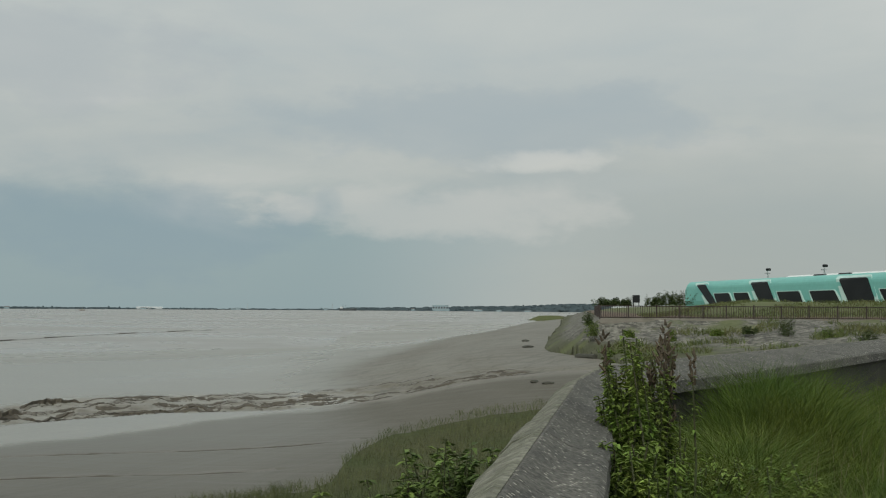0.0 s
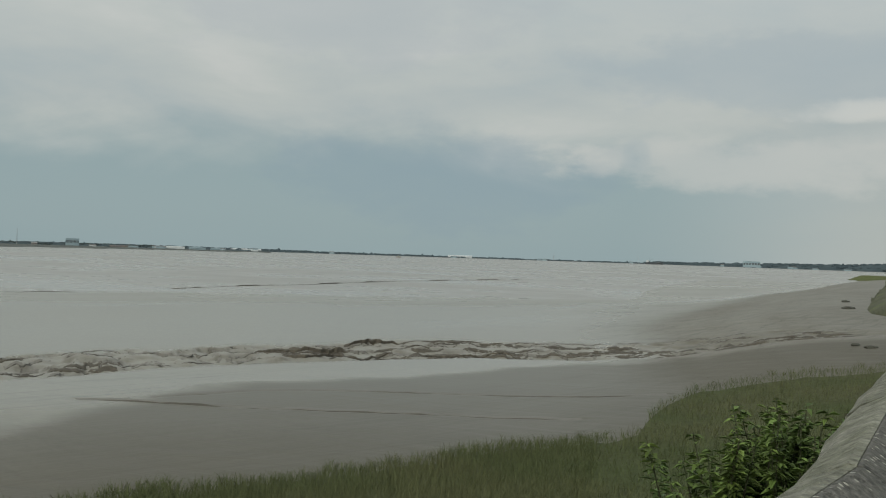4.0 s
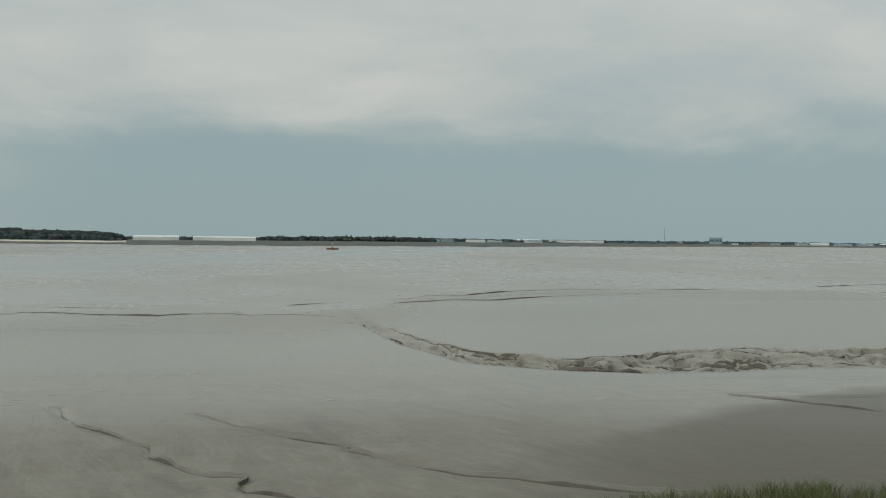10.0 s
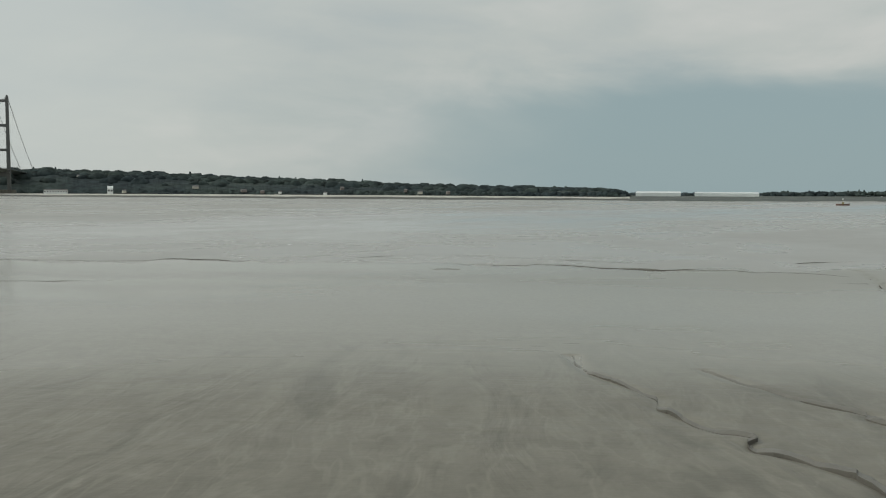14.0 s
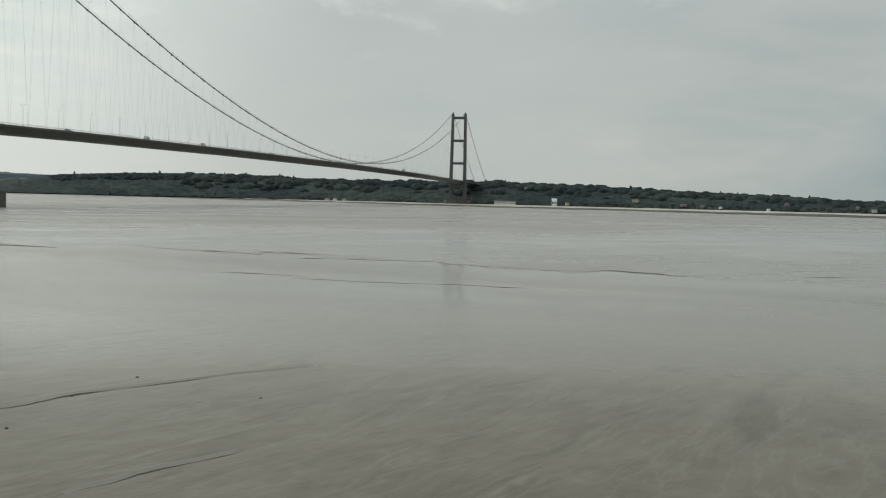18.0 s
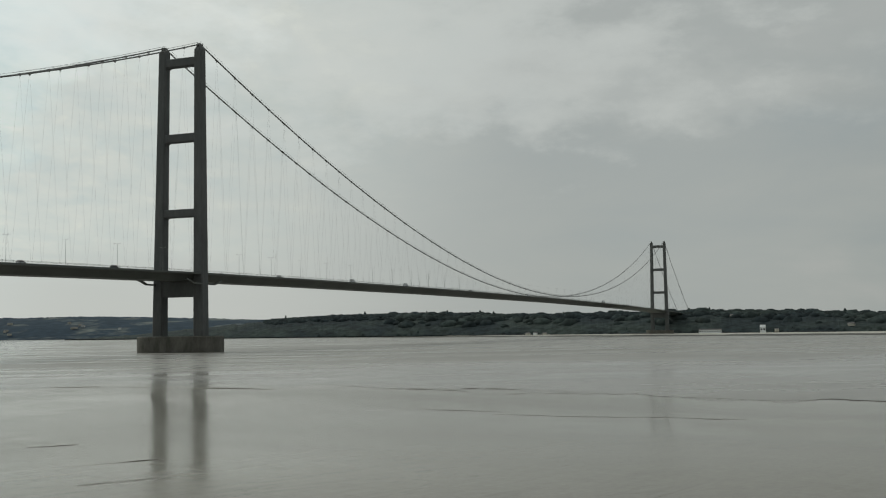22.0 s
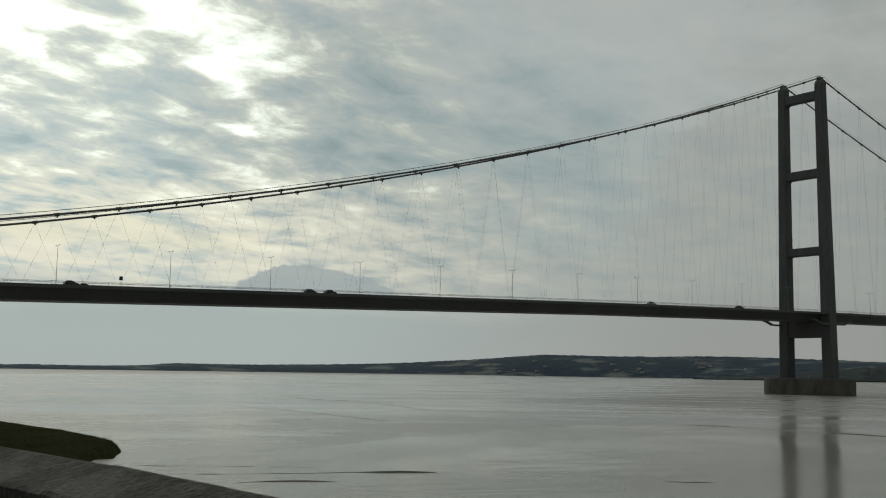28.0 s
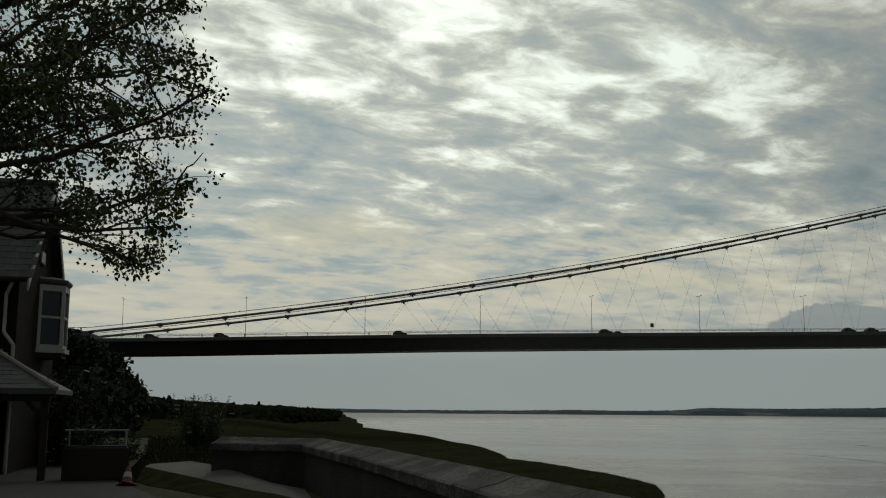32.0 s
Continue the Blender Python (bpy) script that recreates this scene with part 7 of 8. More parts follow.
def hb(bm, x0, x1, y0, y1, z0, z1, bevel=0.0):
    x0, x1 = sorted((HX * x0, HX * x1))
    return box(bm, x0, x1, y0, y1, z0, z1, bevel)


def hv(x, y, z):
    return Vector((HX * x, y, z))


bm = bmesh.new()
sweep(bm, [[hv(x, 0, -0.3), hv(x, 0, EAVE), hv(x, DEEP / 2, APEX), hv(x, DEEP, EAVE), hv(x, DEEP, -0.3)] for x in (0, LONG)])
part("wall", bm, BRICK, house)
roof = bmesh.new()
for y0, y1 in ((-0.3, DEEP / 2), (DEEP + 0.3, DEEP / 2)):
    z0 = EAVE - 0.3 * (APEX - EAVE) / (DEEP / 2) + 0.06
    sweep(roof, [[hv(x, y0, z0), hv(x, y1, APEX + 0.06), hv(x, y1, APEX + 0.16), hv(x, y0, z0 + 0.09)] for x in (-0.24, LONG + 0.2)])
roof_ob = part("roof", roof, SLATE, house, "grey slate roof")
# courses of slates on the visible slope
slope = math.atan2(APEX - EAVE, DEEP / 2)
run = math.hypot(DEEP / 2 + 0.3, (APEX - EAVE) * (1 + 0.3 / (DEEP / 2)))
sl = bmesh.new()
box(sl, -0.14, 0.14, 0, 0.36, 0, 0.012)
slate_mesh = bpy.data.meshes.new("slate")
sl.to_mesh(slate_mesh)
sl.free()
slate_mesh.materials.append(SLATE)
random.seed(3)
for row in range(13):
    for k in range(19):
        x = -0.2 + (k + (row % 2) * 0.5) * 0.30
        y = -0.3 + row * 0.265 * math.cos(slope)
        z = EAVE - 0.3 * math.tan(slope) + row * 0.265 * math.sin(slope) + 0.165
        o = bpy.data.objects.new("slate", slate_mesh)
        scene.collection.objects.link(o)
        o.parent = roof_ob
        o.matrix_local = Matrix.Translation(hv(x, y, z)) @ Matrix.Rotation(slope - 0.03 + random.uniform(-0.01, 0.01), 4, "X")
bm = bmesh.new()
tube(bm, hv(-0.3, DEEP / 2, APEX + 0.16), hv(LONG, DEEP / 2, APEX + 0.16), 0.11, 8)
part("ridge_tile", bm, SLATE, house)
for e, (y0, y1) in enumerate(((-0.34, DEEP / 2), (DEEP + 0.34, DEEP / 2))):
    bm = bmesh.new()
    z0 = EAVE - 0.34 * (APEX - EAVE) / (DEEP / 2) + 0.1
    sweep(bm, [[hv(-0.275, y0, z0 - 0.22), hv(-0.275, y1, APEX - 0.10), hv(-0.275, y1, APEX + 0.14), hv(-0.275, y0, z0 + 0.03)], [hv(-0.243, y0, z0 - 0.22), hv(-0.243, y1, APEX - 0.10), hv(-0.243, y1, APEX + 0.14), hv(-0.243, y0, z0 + 0.03)]])
    part("bargeboard", bm, TRIM, house, "white painted bargeboard")
bm = bmesh.new()
hb(bm, -0.06, -0.02, DEEP / 2 - 0.3, DEEP / 2 + 0.25, EAVE + 0.65, EAVE + 0.95)
part("vent_plate", bm, TRIM, house)
bm = bmesh.new()
tube(bm, hv(-0.2, -0.36, EAVE - 0.16), hv(LONG, -0.36, EAVE - 0.16), 0.07, 8)
part("gutter", bm, TIMBER, house)
bm = bmesh.new()
for a, b in zip([(0.10, -0.3, EAVE - 0.2), (0.26, -0.1, EAVE - 0.5), (0.26, -0.1, 3.35), (0.03, -0.1, 3.05), (0.03, -0.1, 0.0)], [(0.26, -0.1, EAVE - 0.5), (0.26, -0.1, 3.35), (0.03, -0.1, 3.05), (0.03, -0.1, 0.0)]):
    tube(bm, hv(*a), hv(*b), 0.045, 7)
part("downpipe", bm, TRIM, house, "pale painted downpipe")

# canted bay on the gable's upper floor
BAY = [(0.0, 2.95), (-0.60, 3.35), (-0.60, 4.2), (0.0, 4.6)]
zb, zt = 3.05, 4.86
bm = bmesh.new()
sweep(bm, [[hv(x, y, z) for x, y in [(0.02, 2.9)] + BAY[1:3] + [(0.02, 4.65)]] for z in (zb - 0.16, zb)])
bay = part("bay_window", bm, TIMBER, house, "dark canted bay window with pale frames")
bm = bmesh.new()
sweep(bm, [[hv(x * k + 0.02, 3.78 + (y - 3.78) * (1 + (k - 1) * 0.6), z) for x, y in BAY] for z, k in ((zt, 1.04), (zt + 0.08, 1.16), (zt + 0.15, 1.16), (zt + 0.22, 0.7))])
part("bay_roof", bm, SLATE, house, "dark lead bay roof with cornice")
bm = bmesh.new()
sweep(bm, [[hv(x * 1.14, 3.78 + (y - 3.78) * 1.06, z) for x, y in BAY] for z in (zb - 0.02, zb + 0.1)])
part("sill", bm, TRIM, house)
for (xa, ya), (xb, yb) in zip(BAY, BAY[1:]):
    a, b = hv(xa, ya, 0), hv(xb, yb, 0)
    d = (b - a).normalized()
    nrm = Vector((d.y, -d.x, 0))
    if (nrm.x * HX) > 0:
        nrm = -nrm
    ln = (b - a).length
    fr = bmesh.new()

    def bar(u0, u1, z0, z1, th=0.06):
        p = [a + d * u for u in (u0, u1)]
        sweep(fr, [[p[0] - nrm * th + Vector((0, 0, z)), p[1] - nrm * th + Vector((0, 0, z)), p[1] + nrm * 0.02 + Vector((0, 0, z)), p[0] + nrm * 0.02 + Vector((0, 0, z))] for z in (z0, z1)])
    bar(0, 0.09, zb + 0.1, zt)
    bar(ln - 0.09, ln, zb + 0.1, zt)
    bar(0.09, ln - 0.09, zb + 0.1, zb + 0.2)
    bar(0.09, ln - 0.09, zt - 0.16, zt)
    bar(0.09, ln - 0.09, (zb + zt) / 2, (zb + zt) / 2 + 0.07)
    part("window_frame", fr, TRIM, house)
    gl = bmesh.new()
    vs = [a + d * 0.08 - nrm * 0.03, b - d * 0.08 - nrm * 0.03]
    sweep(gl, [[vs[0] + Vector((0, 0, z)), vs[1] + Vector((0, 0, z)), vs[1] - nrm * 0.01 + Vector((0, 0, z)), vs[0] - nrm * 0.01 + Vector((0, 0, z))] for z in (zb + 0.15, zt - 0.1)])
    part("pane", gl, PANE, house)

# porch with hipped slate roof
PY, PX, PE, PT = -2.7, -1.38, 1.86, 3.0
bm = bmesh.new()
top_in = [hv(0.75, 0.0, PT), hv(LONG, 0.0, PT)]
low = [hv(PX, 0.0, PE), hv(PX, PY, PE), hv(LONG, PY, PE)]
f = [bm.verts.new(p) for p in (low[0], low[1], low[2], top_in[1], top_in[0])]
g2 = [bm.verts.new(p.co + Vector((0, 0, 0.1))) for p in f]
for tri in ((0, 1, 4), (1, 2, 3, 4)):
    bm.faces.new([f[i] for i in tri][::-1])
    bm.faces.new([g2[i] for i in tri])
for i, j in ((0, 1), (1, 2), (2, 3), (3, 4), (4, 0)):
    bm.faces.new((f[i], f[j], g2[j], g2[i]))
bmesh.ops.recalc_face_normals(bm, faces=bm.faces)
porch_roof = part("porch_roof", bm, SLATE, house, "hipped slate porch roof")
psl = math.atan2(PT - PE, -PY)
for row in range(10):
    for k in range(22):
        x = PX + 0.2 + (k + (row % 2) * 0.5) * 0.30
        y = PY + row * 0.265 * math.cos(psl)
        if x - PX < (row + 0.6) * 0.265 * math.cos(psl) * (0.75 - PX) / -PY or y > -0.32:
            continue
        z = PE + row * 0.265 * math.sin(psl) + 0.11
        o = bpy.data.objects.new("slate", slate_mesh)
        scene.collection.objects.link(o)
        o.parent = porch_roof
        o.matrix_local = Matrix.Translation(hv(x, y, z)) @ Matrix.Rotation(psl - 0.03 + random.uniform(-0.015, 0.015), 4, "X")
bm = bmesh.new()
tube(bm, low[1] + Vector((0, 0, 0.12)), top_in[0] + Vector((0, 0, 0.12)), 0.06, 6)
part("hip_flashing", bm, KERB, house)
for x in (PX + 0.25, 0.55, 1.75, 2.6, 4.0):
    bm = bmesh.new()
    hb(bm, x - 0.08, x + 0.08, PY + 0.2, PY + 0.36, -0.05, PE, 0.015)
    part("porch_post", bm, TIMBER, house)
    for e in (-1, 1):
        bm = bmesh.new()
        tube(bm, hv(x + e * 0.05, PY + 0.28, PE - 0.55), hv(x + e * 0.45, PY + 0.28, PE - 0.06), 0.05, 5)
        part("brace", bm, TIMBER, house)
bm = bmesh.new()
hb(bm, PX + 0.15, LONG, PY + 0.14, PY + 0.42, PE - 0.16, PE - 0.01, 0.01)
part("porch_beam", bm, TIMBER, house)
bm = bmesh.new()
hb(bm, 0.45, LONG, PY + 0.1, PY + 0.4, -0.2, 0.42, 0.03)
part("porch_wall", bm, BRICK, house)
bm = bmesh.new()
hb(bm, 0.40, LONG, PY + 0.05, PY + 0.45, 0.42, 0.48, 0.015)
part("porch_wall_coping", bm, KERB, house)
for x in (0.30, 0.72, 1.25):
    bm = bmesh.new()
    hb(bm, x, x + 0.10, -0.09, -0.004, 0.35, 1.75, 0.01)
    part("door_frame", bm, TRIM, house, "pale window and door jamb")
bm = bmesh.new()
hb(bm, 0.40, 0.72, -0.05, -0.004, 0.4, 1.7)
part("pane", bm, PANE, house)

# ---- forecourt, path, planter and small things ----
TARMAC = material("worn_tarmac", (0.026, 0.025, 0.023), 0.9, (0.040, 0.038, 0.034), 0.5, bump=0.5, bump_scale=40, fine=0.25, fine_scale=30)
PATHM = material("pale_concrete_path", (0.12, 0.112, 0.095), 0.9, (0.08, 0.075, 0.064), 0.6, bump=0.4, bump_scale=20, fine=0.2, fine_scale=15)
ngon_ground("pavement_forecourt", "dark worn tarmac in front of the cottage", "pavement", TARMAC, [(p.x, p.y) for p in (west(176, 6), west(150, 7), west(139, 12), west(138.4, 16.6), west(141.5, 19.0), west(146.2, 20.3), west(150, 31), west(165, 36), west(179, 30))], 7.428)
ramp = bmesh.new()
RAMP = [((138.4, 18.6, 7.44), (138.9, 21.9, 7.44)), ((140.3, 20.0, 7.49), (140.6, 22.4, 7.54)), ((141.55, 20.5, 7.52), (142.3, 23.2, 7.71)), ((144.0, 22.5, 7.60), (143.1, 23.8, 7.76)), ((145.0, 23.3, 7.645), (143.8, 25.6, 7.755)), ((146.4, 25.0, 7.68), (144.65, 27.5, 7.73)), ((146.9, 26.0, 7.68), (146.6, 27.0, 7.69))]
sweep(ramp, [[west(*a), west(*b), west(b[0], b[1], 6.9), west(a[0], a[1], 6.9)] for a, b in RAMP])
tagged(link_mesh("pavement_path", ramp, PATHM), "pale concrete path rising along the sea wall", "pavement", kind="structure")
verge = bmesh.new()
sweep(verge, [[west(a[0], a[1] - 0.002, a[2] - 0.006), west(a[0] + 0.4, a[1] - 1.3 - (k % 2) * 0.2, 7.432), west(a[0] + 0.4, a[1] - 1.3, 6.9), west(a[0], a[1] - 0.002, 6.9)] for k, (a, b) in enumerate(RAMP)])
tagged(link_mesh("ground_verge", verge, MEADOW), "dark grass verge below the rising path", "verge", kind="structure")

planter = thing("planter_box", "long dark timber planter with a low rail beside the cottage", "planter", m=Matrix.Translation(west(149.2, 25.5, 7.42)) @ Matrix.Rotation(radians(149.2), 4, "Z"))
bm = bmesh.new()
box(bm, -0.72, 0.68, -0.3, 0.35, 0, 0.72, 0.03)
part("box", bm, TIMBER, planter)
bm = bmesh.new()
box(bm, -0.66, 0.62, -0.24, 0.29, 0.70, 0.75)
part("soil", bm, TARMAC, planter)
for x in (-0.6, 0.6):
    bm = bmesh.new()
    tube(bm, (x, 0.05, 0.7), (x, 0.05, 1.08), 0.022, 6)
    part("rail_post", bm, STEEL, planter)
bm = bmesh.new()
tube(bm, (-0.7, 0.05, 1.08), (0.65, 0.05, 1.08), 0.024, 6)
part("rail", bm, STEEL, planter)
leafy_plant("planter_shrub", "dark green shrub growing in the planter", west(149.9, 25.6, 8.1), 14, 0.7, 0.5, 0.16, 26, 91, DARKLEAF)

cone = thing("traffic_cone", "small red and white traffic cone leaning by the planter", "traffic cone", m=Matrix.Translation(west(147.75, 23.4, 7.43)) @ Matrix.Rotation(0.35, 4, "X") @ Matrix.Rotation(-0.3, 4, "Y"))
RED = material("faded_red_plastic", (0.15, 0.035, 0.028), 0.6, (0.11, 0.03, 0.025), 4.0)
bm = bmesh.new()
box(bm, -0.16, 0.16, -0.16, 0.16, 0, 0.03, 0.01)
part("base", bm, RED, cone)
for z0, z1, r0, r1, m in ((0.03, 0.16, 0.12, 0.095, RED), (0.162, 0.28, 0.094, 0.07, TRIM), (0.282, 0.42, 0.069, 0.035, RED)):
    bm = bmesh.new()
    tube(bm, (0, 0, z0), (0, 0, z1), r0, 14, r1)
    part("cone_band", bm, m, cone)

# white-flowered elder behind the wall
elder = leafy_plant("elder_bush", "dark elder bush dotted with white flower heads", west(144.1, 44, 7.3), 80, 2.1, 1.15, 0.18, 70, 92, DARKLEAF)
fb = bmesh.new()
rng = random.Random(93)
for _ in range(26):
    c = Vector((rng.gauss(0, 0.5), rng.gauss(0, 0.45), rng.uniform(0.6, 1.9)))
    for _ in range(10):
        q = c + Vector((rng.gauss(0, 0.05), rng.gauss(0, 0.05), rng.gauss(0, 0.015)))
        tube(fb, q, q + Vector((0, 0, 0.02)), 0.03, 5)
part("flower_head", fb, TRIM, elder, "creamy white flower heads")["kind"] = "stuff"

# ---- trees ----
BARK = material("grey_brown_bark", (0.075, 0.062, 0.048), 0.9, (0.05, 0.042, 0.034), 3.0, bump=0.7, bump_scale=14, stretch=(1, 1, 0.3))
TREELEAF = material("tree_leaves", (0.055, 0.085, 0.022), 0.55, (0.085, 0.105, 0.03), 1.0, island=0.45, spec=0.3)


def leaf_mesh(name, centres, per, radius, size, seed, mat, parent, flat=0.7):
    g = np.random.RandomState(seed)
    n = len(centres) * per
    c = np.repeat(np.array(centres), per, 0) + g.normal(0, 1, (n, 3)) * radius * np.array([1, 1, flat])
    d = g.normal(0, 1, (n, 3))
    d[:, 2] -= 0.5
    d /= np.linalg.norm(d, axis=1)[:, None]
    up = g.normal(0, 1, (n, 3))
    s = np.cross(d, up)
    s /= np.linalg.norm(s, axis=1)[:, None]
    l = size * g.uniform(0.55, 1.3, n)[:, None]
    v = np.stack([c, c + d * l * 0.5 + s * l * 0.34, c + d * l, c + d * l * 0.5 - s * l * 0.34], 1).reshape(-1, 3)
    k = np.arange(n) * 4
    me = bpy.data.meshes.new(name)
    me.from_pydata(v.tolist(), [], np.stack([k, k + 1, k + 2, k + 3], -1).tolist())
    me.materials.append(mat)
    ob = new(name, me)
    ob.parent = parent
    return ob


def limb(bm, pts, r0, r1, n=7):
    for i, (a, b) in enumerate(zip(pts, pts[1:])):
        u, v = i / (len(pts) - 1), (i + 1) / (len(pts) - 1)
        tube(bm, a, b, r0 + (r1 - r0) * u, n, r0 + (r1 - r0) * v, False)


def tree(name, label, base, height, centre, radii, limbs, twigs, clusters, per, leaf, seed, trunk_r, mat=None, spread=0.3, keep=None):
    """Trunk, limbs that bow outwards, twigs, and leaf clusters with gaps between them."""
    rng = random.Random(seed)
    t = thing(name, label, "tree", m=Matrix.Translation(base))
    tb = bmesh.new()
    fork = Vector((rng.gauss(0, 0.1), rng.gauss(0, 0.1), height * 0.36))
    tops = Vector((centre[0] * 0.6, centre[1] * 0.6, height * 0.75))
    limb(tb, [Vector((0, 0, -0.3)), Vector((0.03, 0.02, height * 0.18)), fork], trunk_r, trunk_r * 0.72, 10)
    limb(tb, [fork, fork.lerp(tops, 0.5) + Vector((0.1, -0.1, 0)), tops], trunk_r * 0.7, trunk_r * 0.25, 8)
    part("trunk", tb, BARK, t)
    centres = []
    for k in range(limbs):
        while True:
            d = Vector((rng.uniform(-1, 1), rng.uniform(-1, 1), rng.uniform(-1, 1)))
            end = Vector(centre) + Vector((d.x * radii[0], d.y * radii[1], d.z * radii[2]))
            if 0.5 < d.length < 1 and (keep is None or keep(Vector(base) + end)):
                break
        start = fork.lerp(tops, max(0.0, min(1.0, (end.z - fork.z) / max(0.1, tops.z - fork.z) * 0.6)))
        mid = start.lerp(end, 0.5) + Vector((rng.gauss(0, 0.25), rng.gauss(0, 0.25), 0.25 + rng.gauss(0, 0.2)))
        bm = bmesh.new()
        r = trunk_r * 0.22
        path = [start, start.lerp(mid, 0.5) + Vector((0, 0, 0.15)), mid, mid.lerp(end, 0.5), end]
        limb(bm, path, r, r * 0.18, 6)
        for _ in range(twigs):
            u = rng.uniform(0.35, 1.0) * 4
            i = min(3, int(u))
            p = path[i].lerp(path[i + 1], u - i)
            q = p + Vector((rng.gauss(0, 1), rng.gauss(0, 1), rng.gauss(-0.1, 0.7))).normalized() * rng.uniform(0.35, 1.0) * radii[0] * 0.24
            m2 = p.lerp(q, 0.5) + Vector((0, 0, 0.06))
            limb(bm, [p, m2, q], r * 0.2, r * 0.06, 4)
            if keep is None or keep(Vector(base) + q):
                centres += [q, m2.lerp(q, 0.5)]
        part("branch", bm, BARK, t)
        centres.append(end)
    rng.shuffle(centres)
    leaf_mesh("crown", [tuple(c) for c in centres[:clusters]], per, spread, leaf, seed, mat or TREELEAF, t)
    return t


CROWN_EDGE = [(5.9, 149.5), (6.6, 148.0), (7.6, 144.8), (8.8, 143.6), (9.7, 143.7), (11.0, 144.8), (12.0, 144.3), (13.6, 144.8), (14.8, 143.4), (15.5, 142.5), (16.3, 144.2), (17.5, 145.0), (19.2, 146.2), (21.0, 146.4), (24, 147), (27, 149), (30, 153)]


def in_crown(q):
    """The crown leans over the cottage and stays clear of its roof."""
    q = q - WEST_STAND
    e = math.degrees(math.atan2(q.z - EYE, math.hypot(q.x, q.y)))
    a = math.degrees(math.atan2(-q.x, q.y))
    if e < 5.9 or e > 30 or a > 172:
        return False
    return a > interp(e, CROWN_EDGE) - 0.2 and e > interp(a, [(147, 6.3), (149, 6.9), (151.2, 9.0), (154.2, 10.3), (172, 11)])


def overhanging_tree():
    rng = random.Random(17)
    t = thing("overhanging_tree", "broad leafy tree in silhouette overhanging the cottage", "tree", m=Matrix.Translation(west(165, 15.5, 7.42)))
    o = west(165, 15.5, 7.42)
    tb = bmesh.new()
    trunk = [Vector((0, 0, -0.3)), Vector((0.05, 0.05, 1.2)), Vector((-0.05, 0.1, 2.6)), Vector((0.1, 0.0, 4.6)), Vector((0.2, 0.1, 7.2)), Vector((0.1, 0.2, 9.0))]
    limb(tb, trunk, 0.34, 0.08, 10)
    part("trunk", tb, BARK, t)
    clumps, sprays = [], []

    def bow(a, b, rise, wob, n):
        c = a.lerp(b, 0.45) + Vector((rng.gauss(0, wob), rng.gauss(0, wob), rise))
        return [a.lerp(c, k / n).lerp(c.lerp(b, k / n), k / n) + Vector((rng.gauss(0, wob * 0.12), rng.gauss(0, wob * 0.12), rng.gauss(0, wob * 0.12))) * (0 < k < n) for k in range(n + 1)]

    for k in range(32):
        e0 = 7.0 + 20.5 * ((k + rng.random()) / 32)
        for _ in range(60):
            a0 = interp(e0, CROWN_EDGE) + 0.5 + rng.random() ** 1.4 * 13
            end = west(a0, rng.uniform(12.2, 17.5)) + Vector((0, 0, EYE))
            end.z += math.tan(radians(e0)) * (end - WEST_STAND).to_2d().length
            if in_crown(end):
                break
        end = end - o
        z0 = max(4.1, min(8.6, end.z * 0.62 + rng.uniform(-0.9, 0.5)))
        start = Vector((0.05, 0.05, z0))
        low = end.z < 4.2
        path = bow(start, end, 0.25 if low else rng.uniform(-0.9, 1.0), 0.6, 9)
        bm = bmesh.new()
        limb(bm, path, rng.uniform(0.055, 0.085), 0.014, 6)
        for j in range(12):
            u = (0.16 + 0.84 * (j + rng.random()) / 12) * 9
            i = min(8, int(u))
            p = path[i].lerp(path[i + 1], u - i)
            fwd = (path[i + 1] - path[i]).normalized()
            dirn = (fwd * rng.uniform(0.2, 1.0) + Vector((rng.gauss(0, 0.75), rng.gauss(0, 0.75), rng.gauss(0.18, 0.6)))).normalized()
            q = p + dirn * rng.uniform(0.45, 1.35)
            if not in_crown(q + o):
                q = p.lerp(q, 0.45)
                if not in_crown(q + o):
                    continue
            twig = bow(p, q, 0.08, 0.14, 4)
            limb(bm, twig, 0.017, 0.006, 5)
            clumps.append(q)
            for _ in range(4):
                p2 = twig[rng.choice((1, 2, 3))]
                q2 = p2 + ((q - p).normalized() * 0.5 + Vector((rng.gauss(0, 0.7), rng.gauss(0, 0.7), rng.gauss(0, 0.5)))).normalized() * rng.uniform(0.2, 0.5)
                if in_crown(q2 + o):
                    limb(bm, [p2, p2.lerp(q2, 0.5) + Vector((0, 0, 0.02)), q2], 0.007, 0.003, 4)
                    sprays.append(q2)
        part("branch", bm, BARK, t)
        clumps.append(path[-1])
    rng.shuffle(clumps)
    rng.shuffle(sprays)
    leaf_mesh("crown", [tuple(c) for c in clumps[:int(len(clumps) * 0.88)]], 100, 0.13, 0.072, 17, TREELEAF, t, 0.7)
    leaf_mesh("leaf_sprays", [tuple(c) for c in sprays[:int(len(sprays) * 0.6)]], 18, 0.075, 0.064, 18, TREELEAF, t, 0.8)


overhanging_tree()

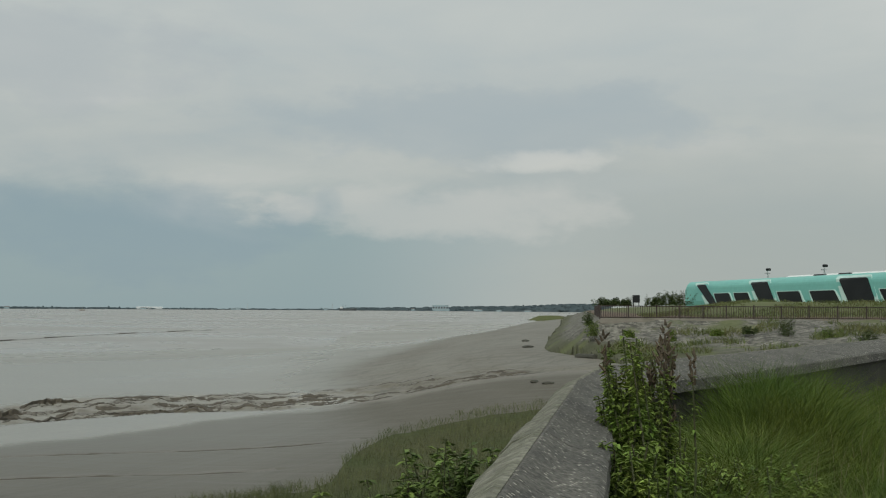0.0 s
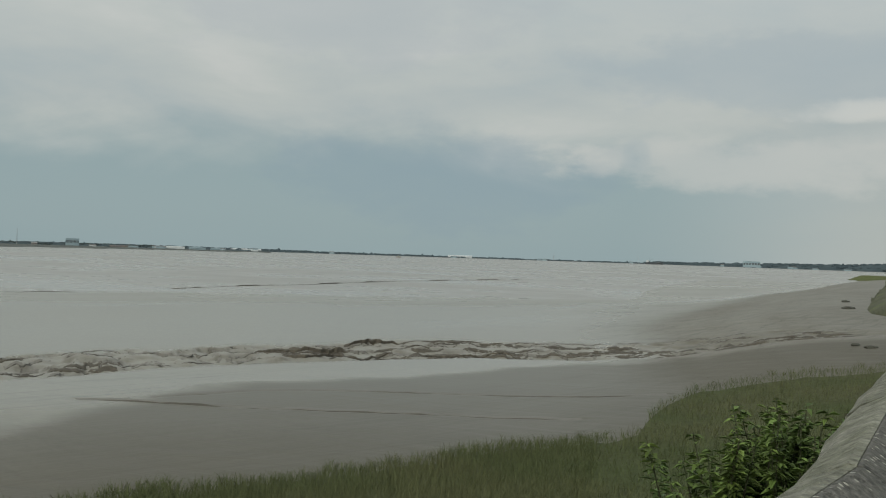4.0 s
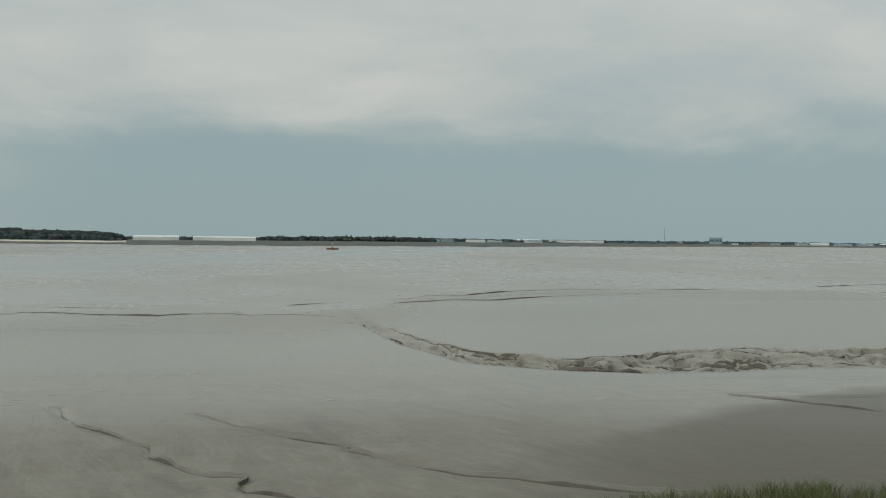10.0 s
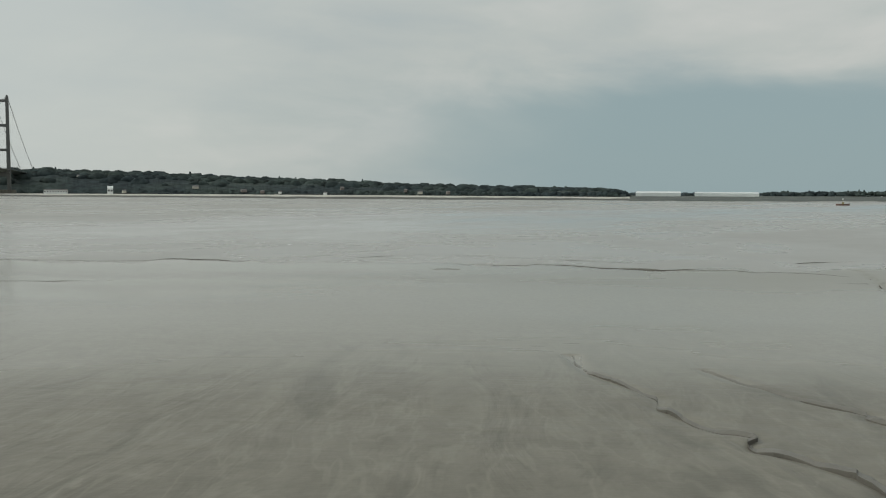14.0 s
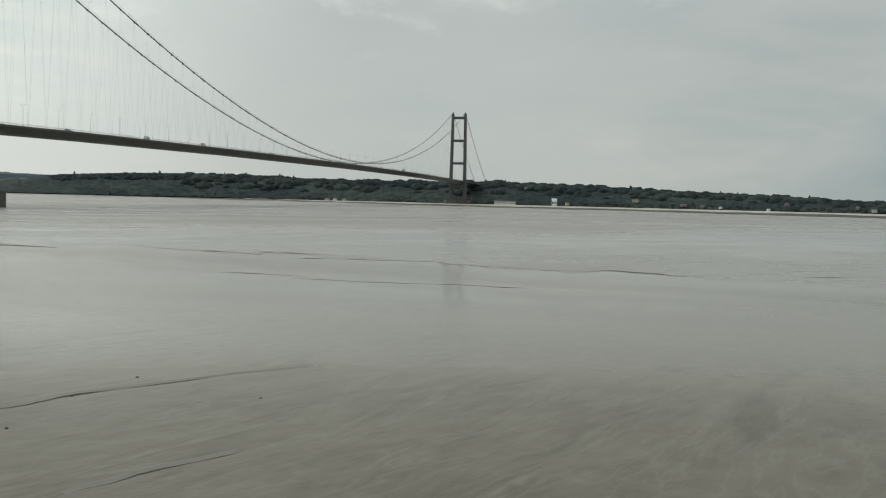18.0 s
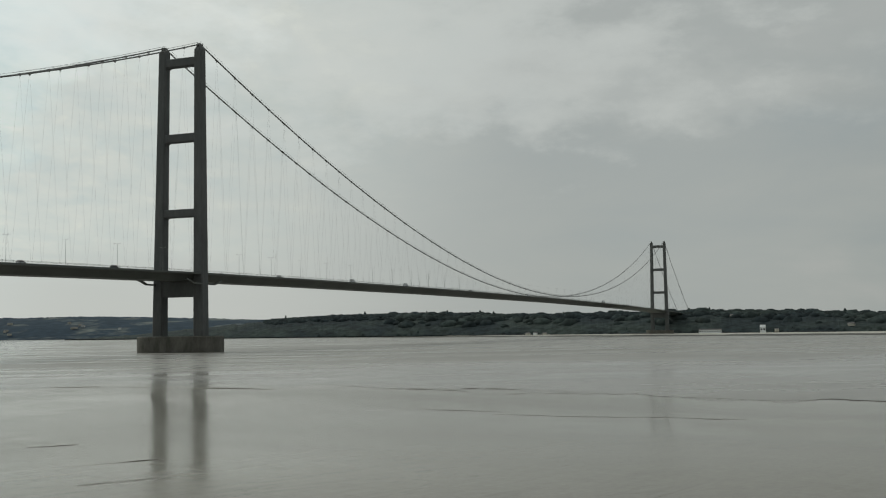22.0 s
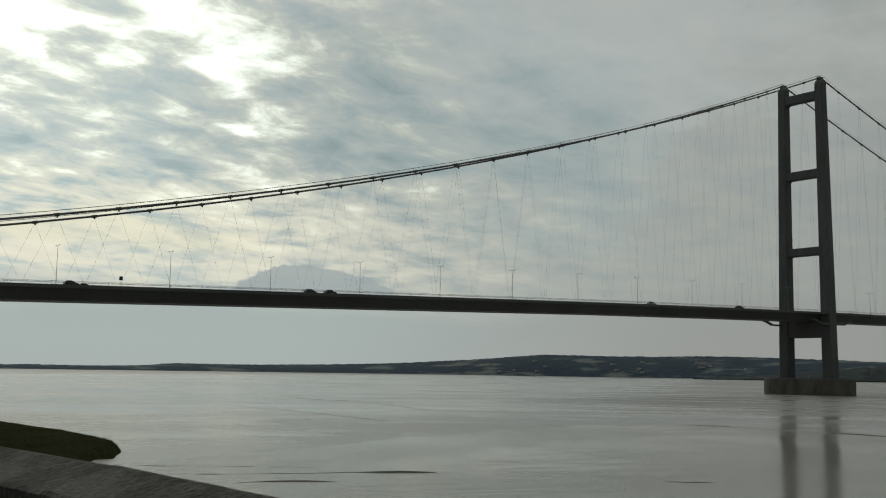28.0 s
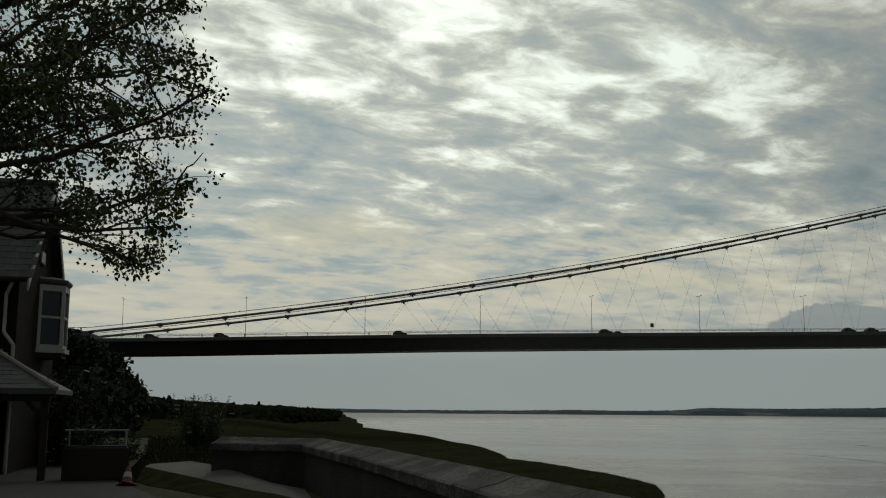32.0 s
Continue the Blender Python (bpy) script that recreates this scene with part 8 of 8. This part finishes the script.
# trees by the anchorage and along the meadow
# darker leaves: the shade of these backlit crowns is put into the colour
SHADELEAF = material("shade_dark_leaves", (0.018, 0.028, 0.011), 0.6, (0.030, 0.040, 0.016), 0.6, island=0.4, spec=0.2)
rng = random.Random(77)
for k, (az, r, h, w) in enumerate(((148.5, 205, 12.5, 5), (148.0, 215, 10.5, 4.5), (147.5, 228, 8, 4.5), (149.2, 192, 13.5, 6), (149.9, 184, 14.5, 6.5), (150.7, 175, 14.5, 6.5), (149.6, 120, 6, 5), (148.6, 130, 5, 4.5))):
    tree("bank_tree", "dark broadleaf tree beside the bridge anchorage", polar(az, r, 6.35), h * 0.85, (0, 0, h * 0.56), (w * 0.62, w * 0.62, h * 0.42), 16, 6, 120, 26, 1.0, 200 + k, 0.35, SHADELEAF, spread=0.95)
# hedgerow in silhouette: its backlit shade is put into the base colour
DARKWOOD = material("backlit_hedgerow", (0.016, 0.022, 0.012), 0.95, (0.024, 0.029, 0.016), 0.2, fine=0.3, fine_scale=0.8, island=0.3, spec=0.0)
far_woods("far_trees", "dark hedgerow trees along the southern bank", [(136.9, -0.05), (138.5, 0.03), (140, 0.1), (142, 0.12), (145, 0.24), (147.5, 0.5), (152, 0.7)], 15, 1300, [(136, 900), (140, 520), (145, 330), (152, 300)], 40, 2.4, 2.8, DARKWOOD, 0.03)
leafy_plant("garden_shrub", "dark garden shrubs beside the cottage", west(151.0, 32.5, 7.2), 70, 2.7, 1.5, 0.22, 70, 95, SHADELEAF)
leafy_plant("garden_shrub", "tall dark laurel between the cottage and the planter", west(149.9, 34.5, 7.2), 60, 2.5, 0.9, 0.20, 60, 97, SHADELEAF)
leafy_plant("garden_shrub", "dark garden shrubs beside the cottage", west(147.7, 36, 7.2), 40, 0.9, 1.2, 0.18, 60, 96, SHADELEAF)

# marsh grass fringe west of the wall
xy = scatter(26000, 119, 140, 24, 150, 0.8)
az = np.degrees(np.arctan2(-xy[:, 0], xy[:, 1]))
r = np.hypot(xy[:, 0], xy[:, 1])
d = np.radians(az - np.interp(r, [p[0] for p in WEST_EDGE], [p[1] for p in WEST_EDGE])) * r
ok = (d > 0.8)
xy, d, r = xy[ok], d[ok], r[ok]
zw = np.minimum(-0.6 + 1.45 * smooth(-0.4, 1.2, d) + 0.35 * smooth(0.8, 4.5, d) + 4.9 * smooth(18, 75, d) * smooth(14, 60, r) + 2.0 * smooth(0, 6, d) * smooth(40, 14, r), 7.1)
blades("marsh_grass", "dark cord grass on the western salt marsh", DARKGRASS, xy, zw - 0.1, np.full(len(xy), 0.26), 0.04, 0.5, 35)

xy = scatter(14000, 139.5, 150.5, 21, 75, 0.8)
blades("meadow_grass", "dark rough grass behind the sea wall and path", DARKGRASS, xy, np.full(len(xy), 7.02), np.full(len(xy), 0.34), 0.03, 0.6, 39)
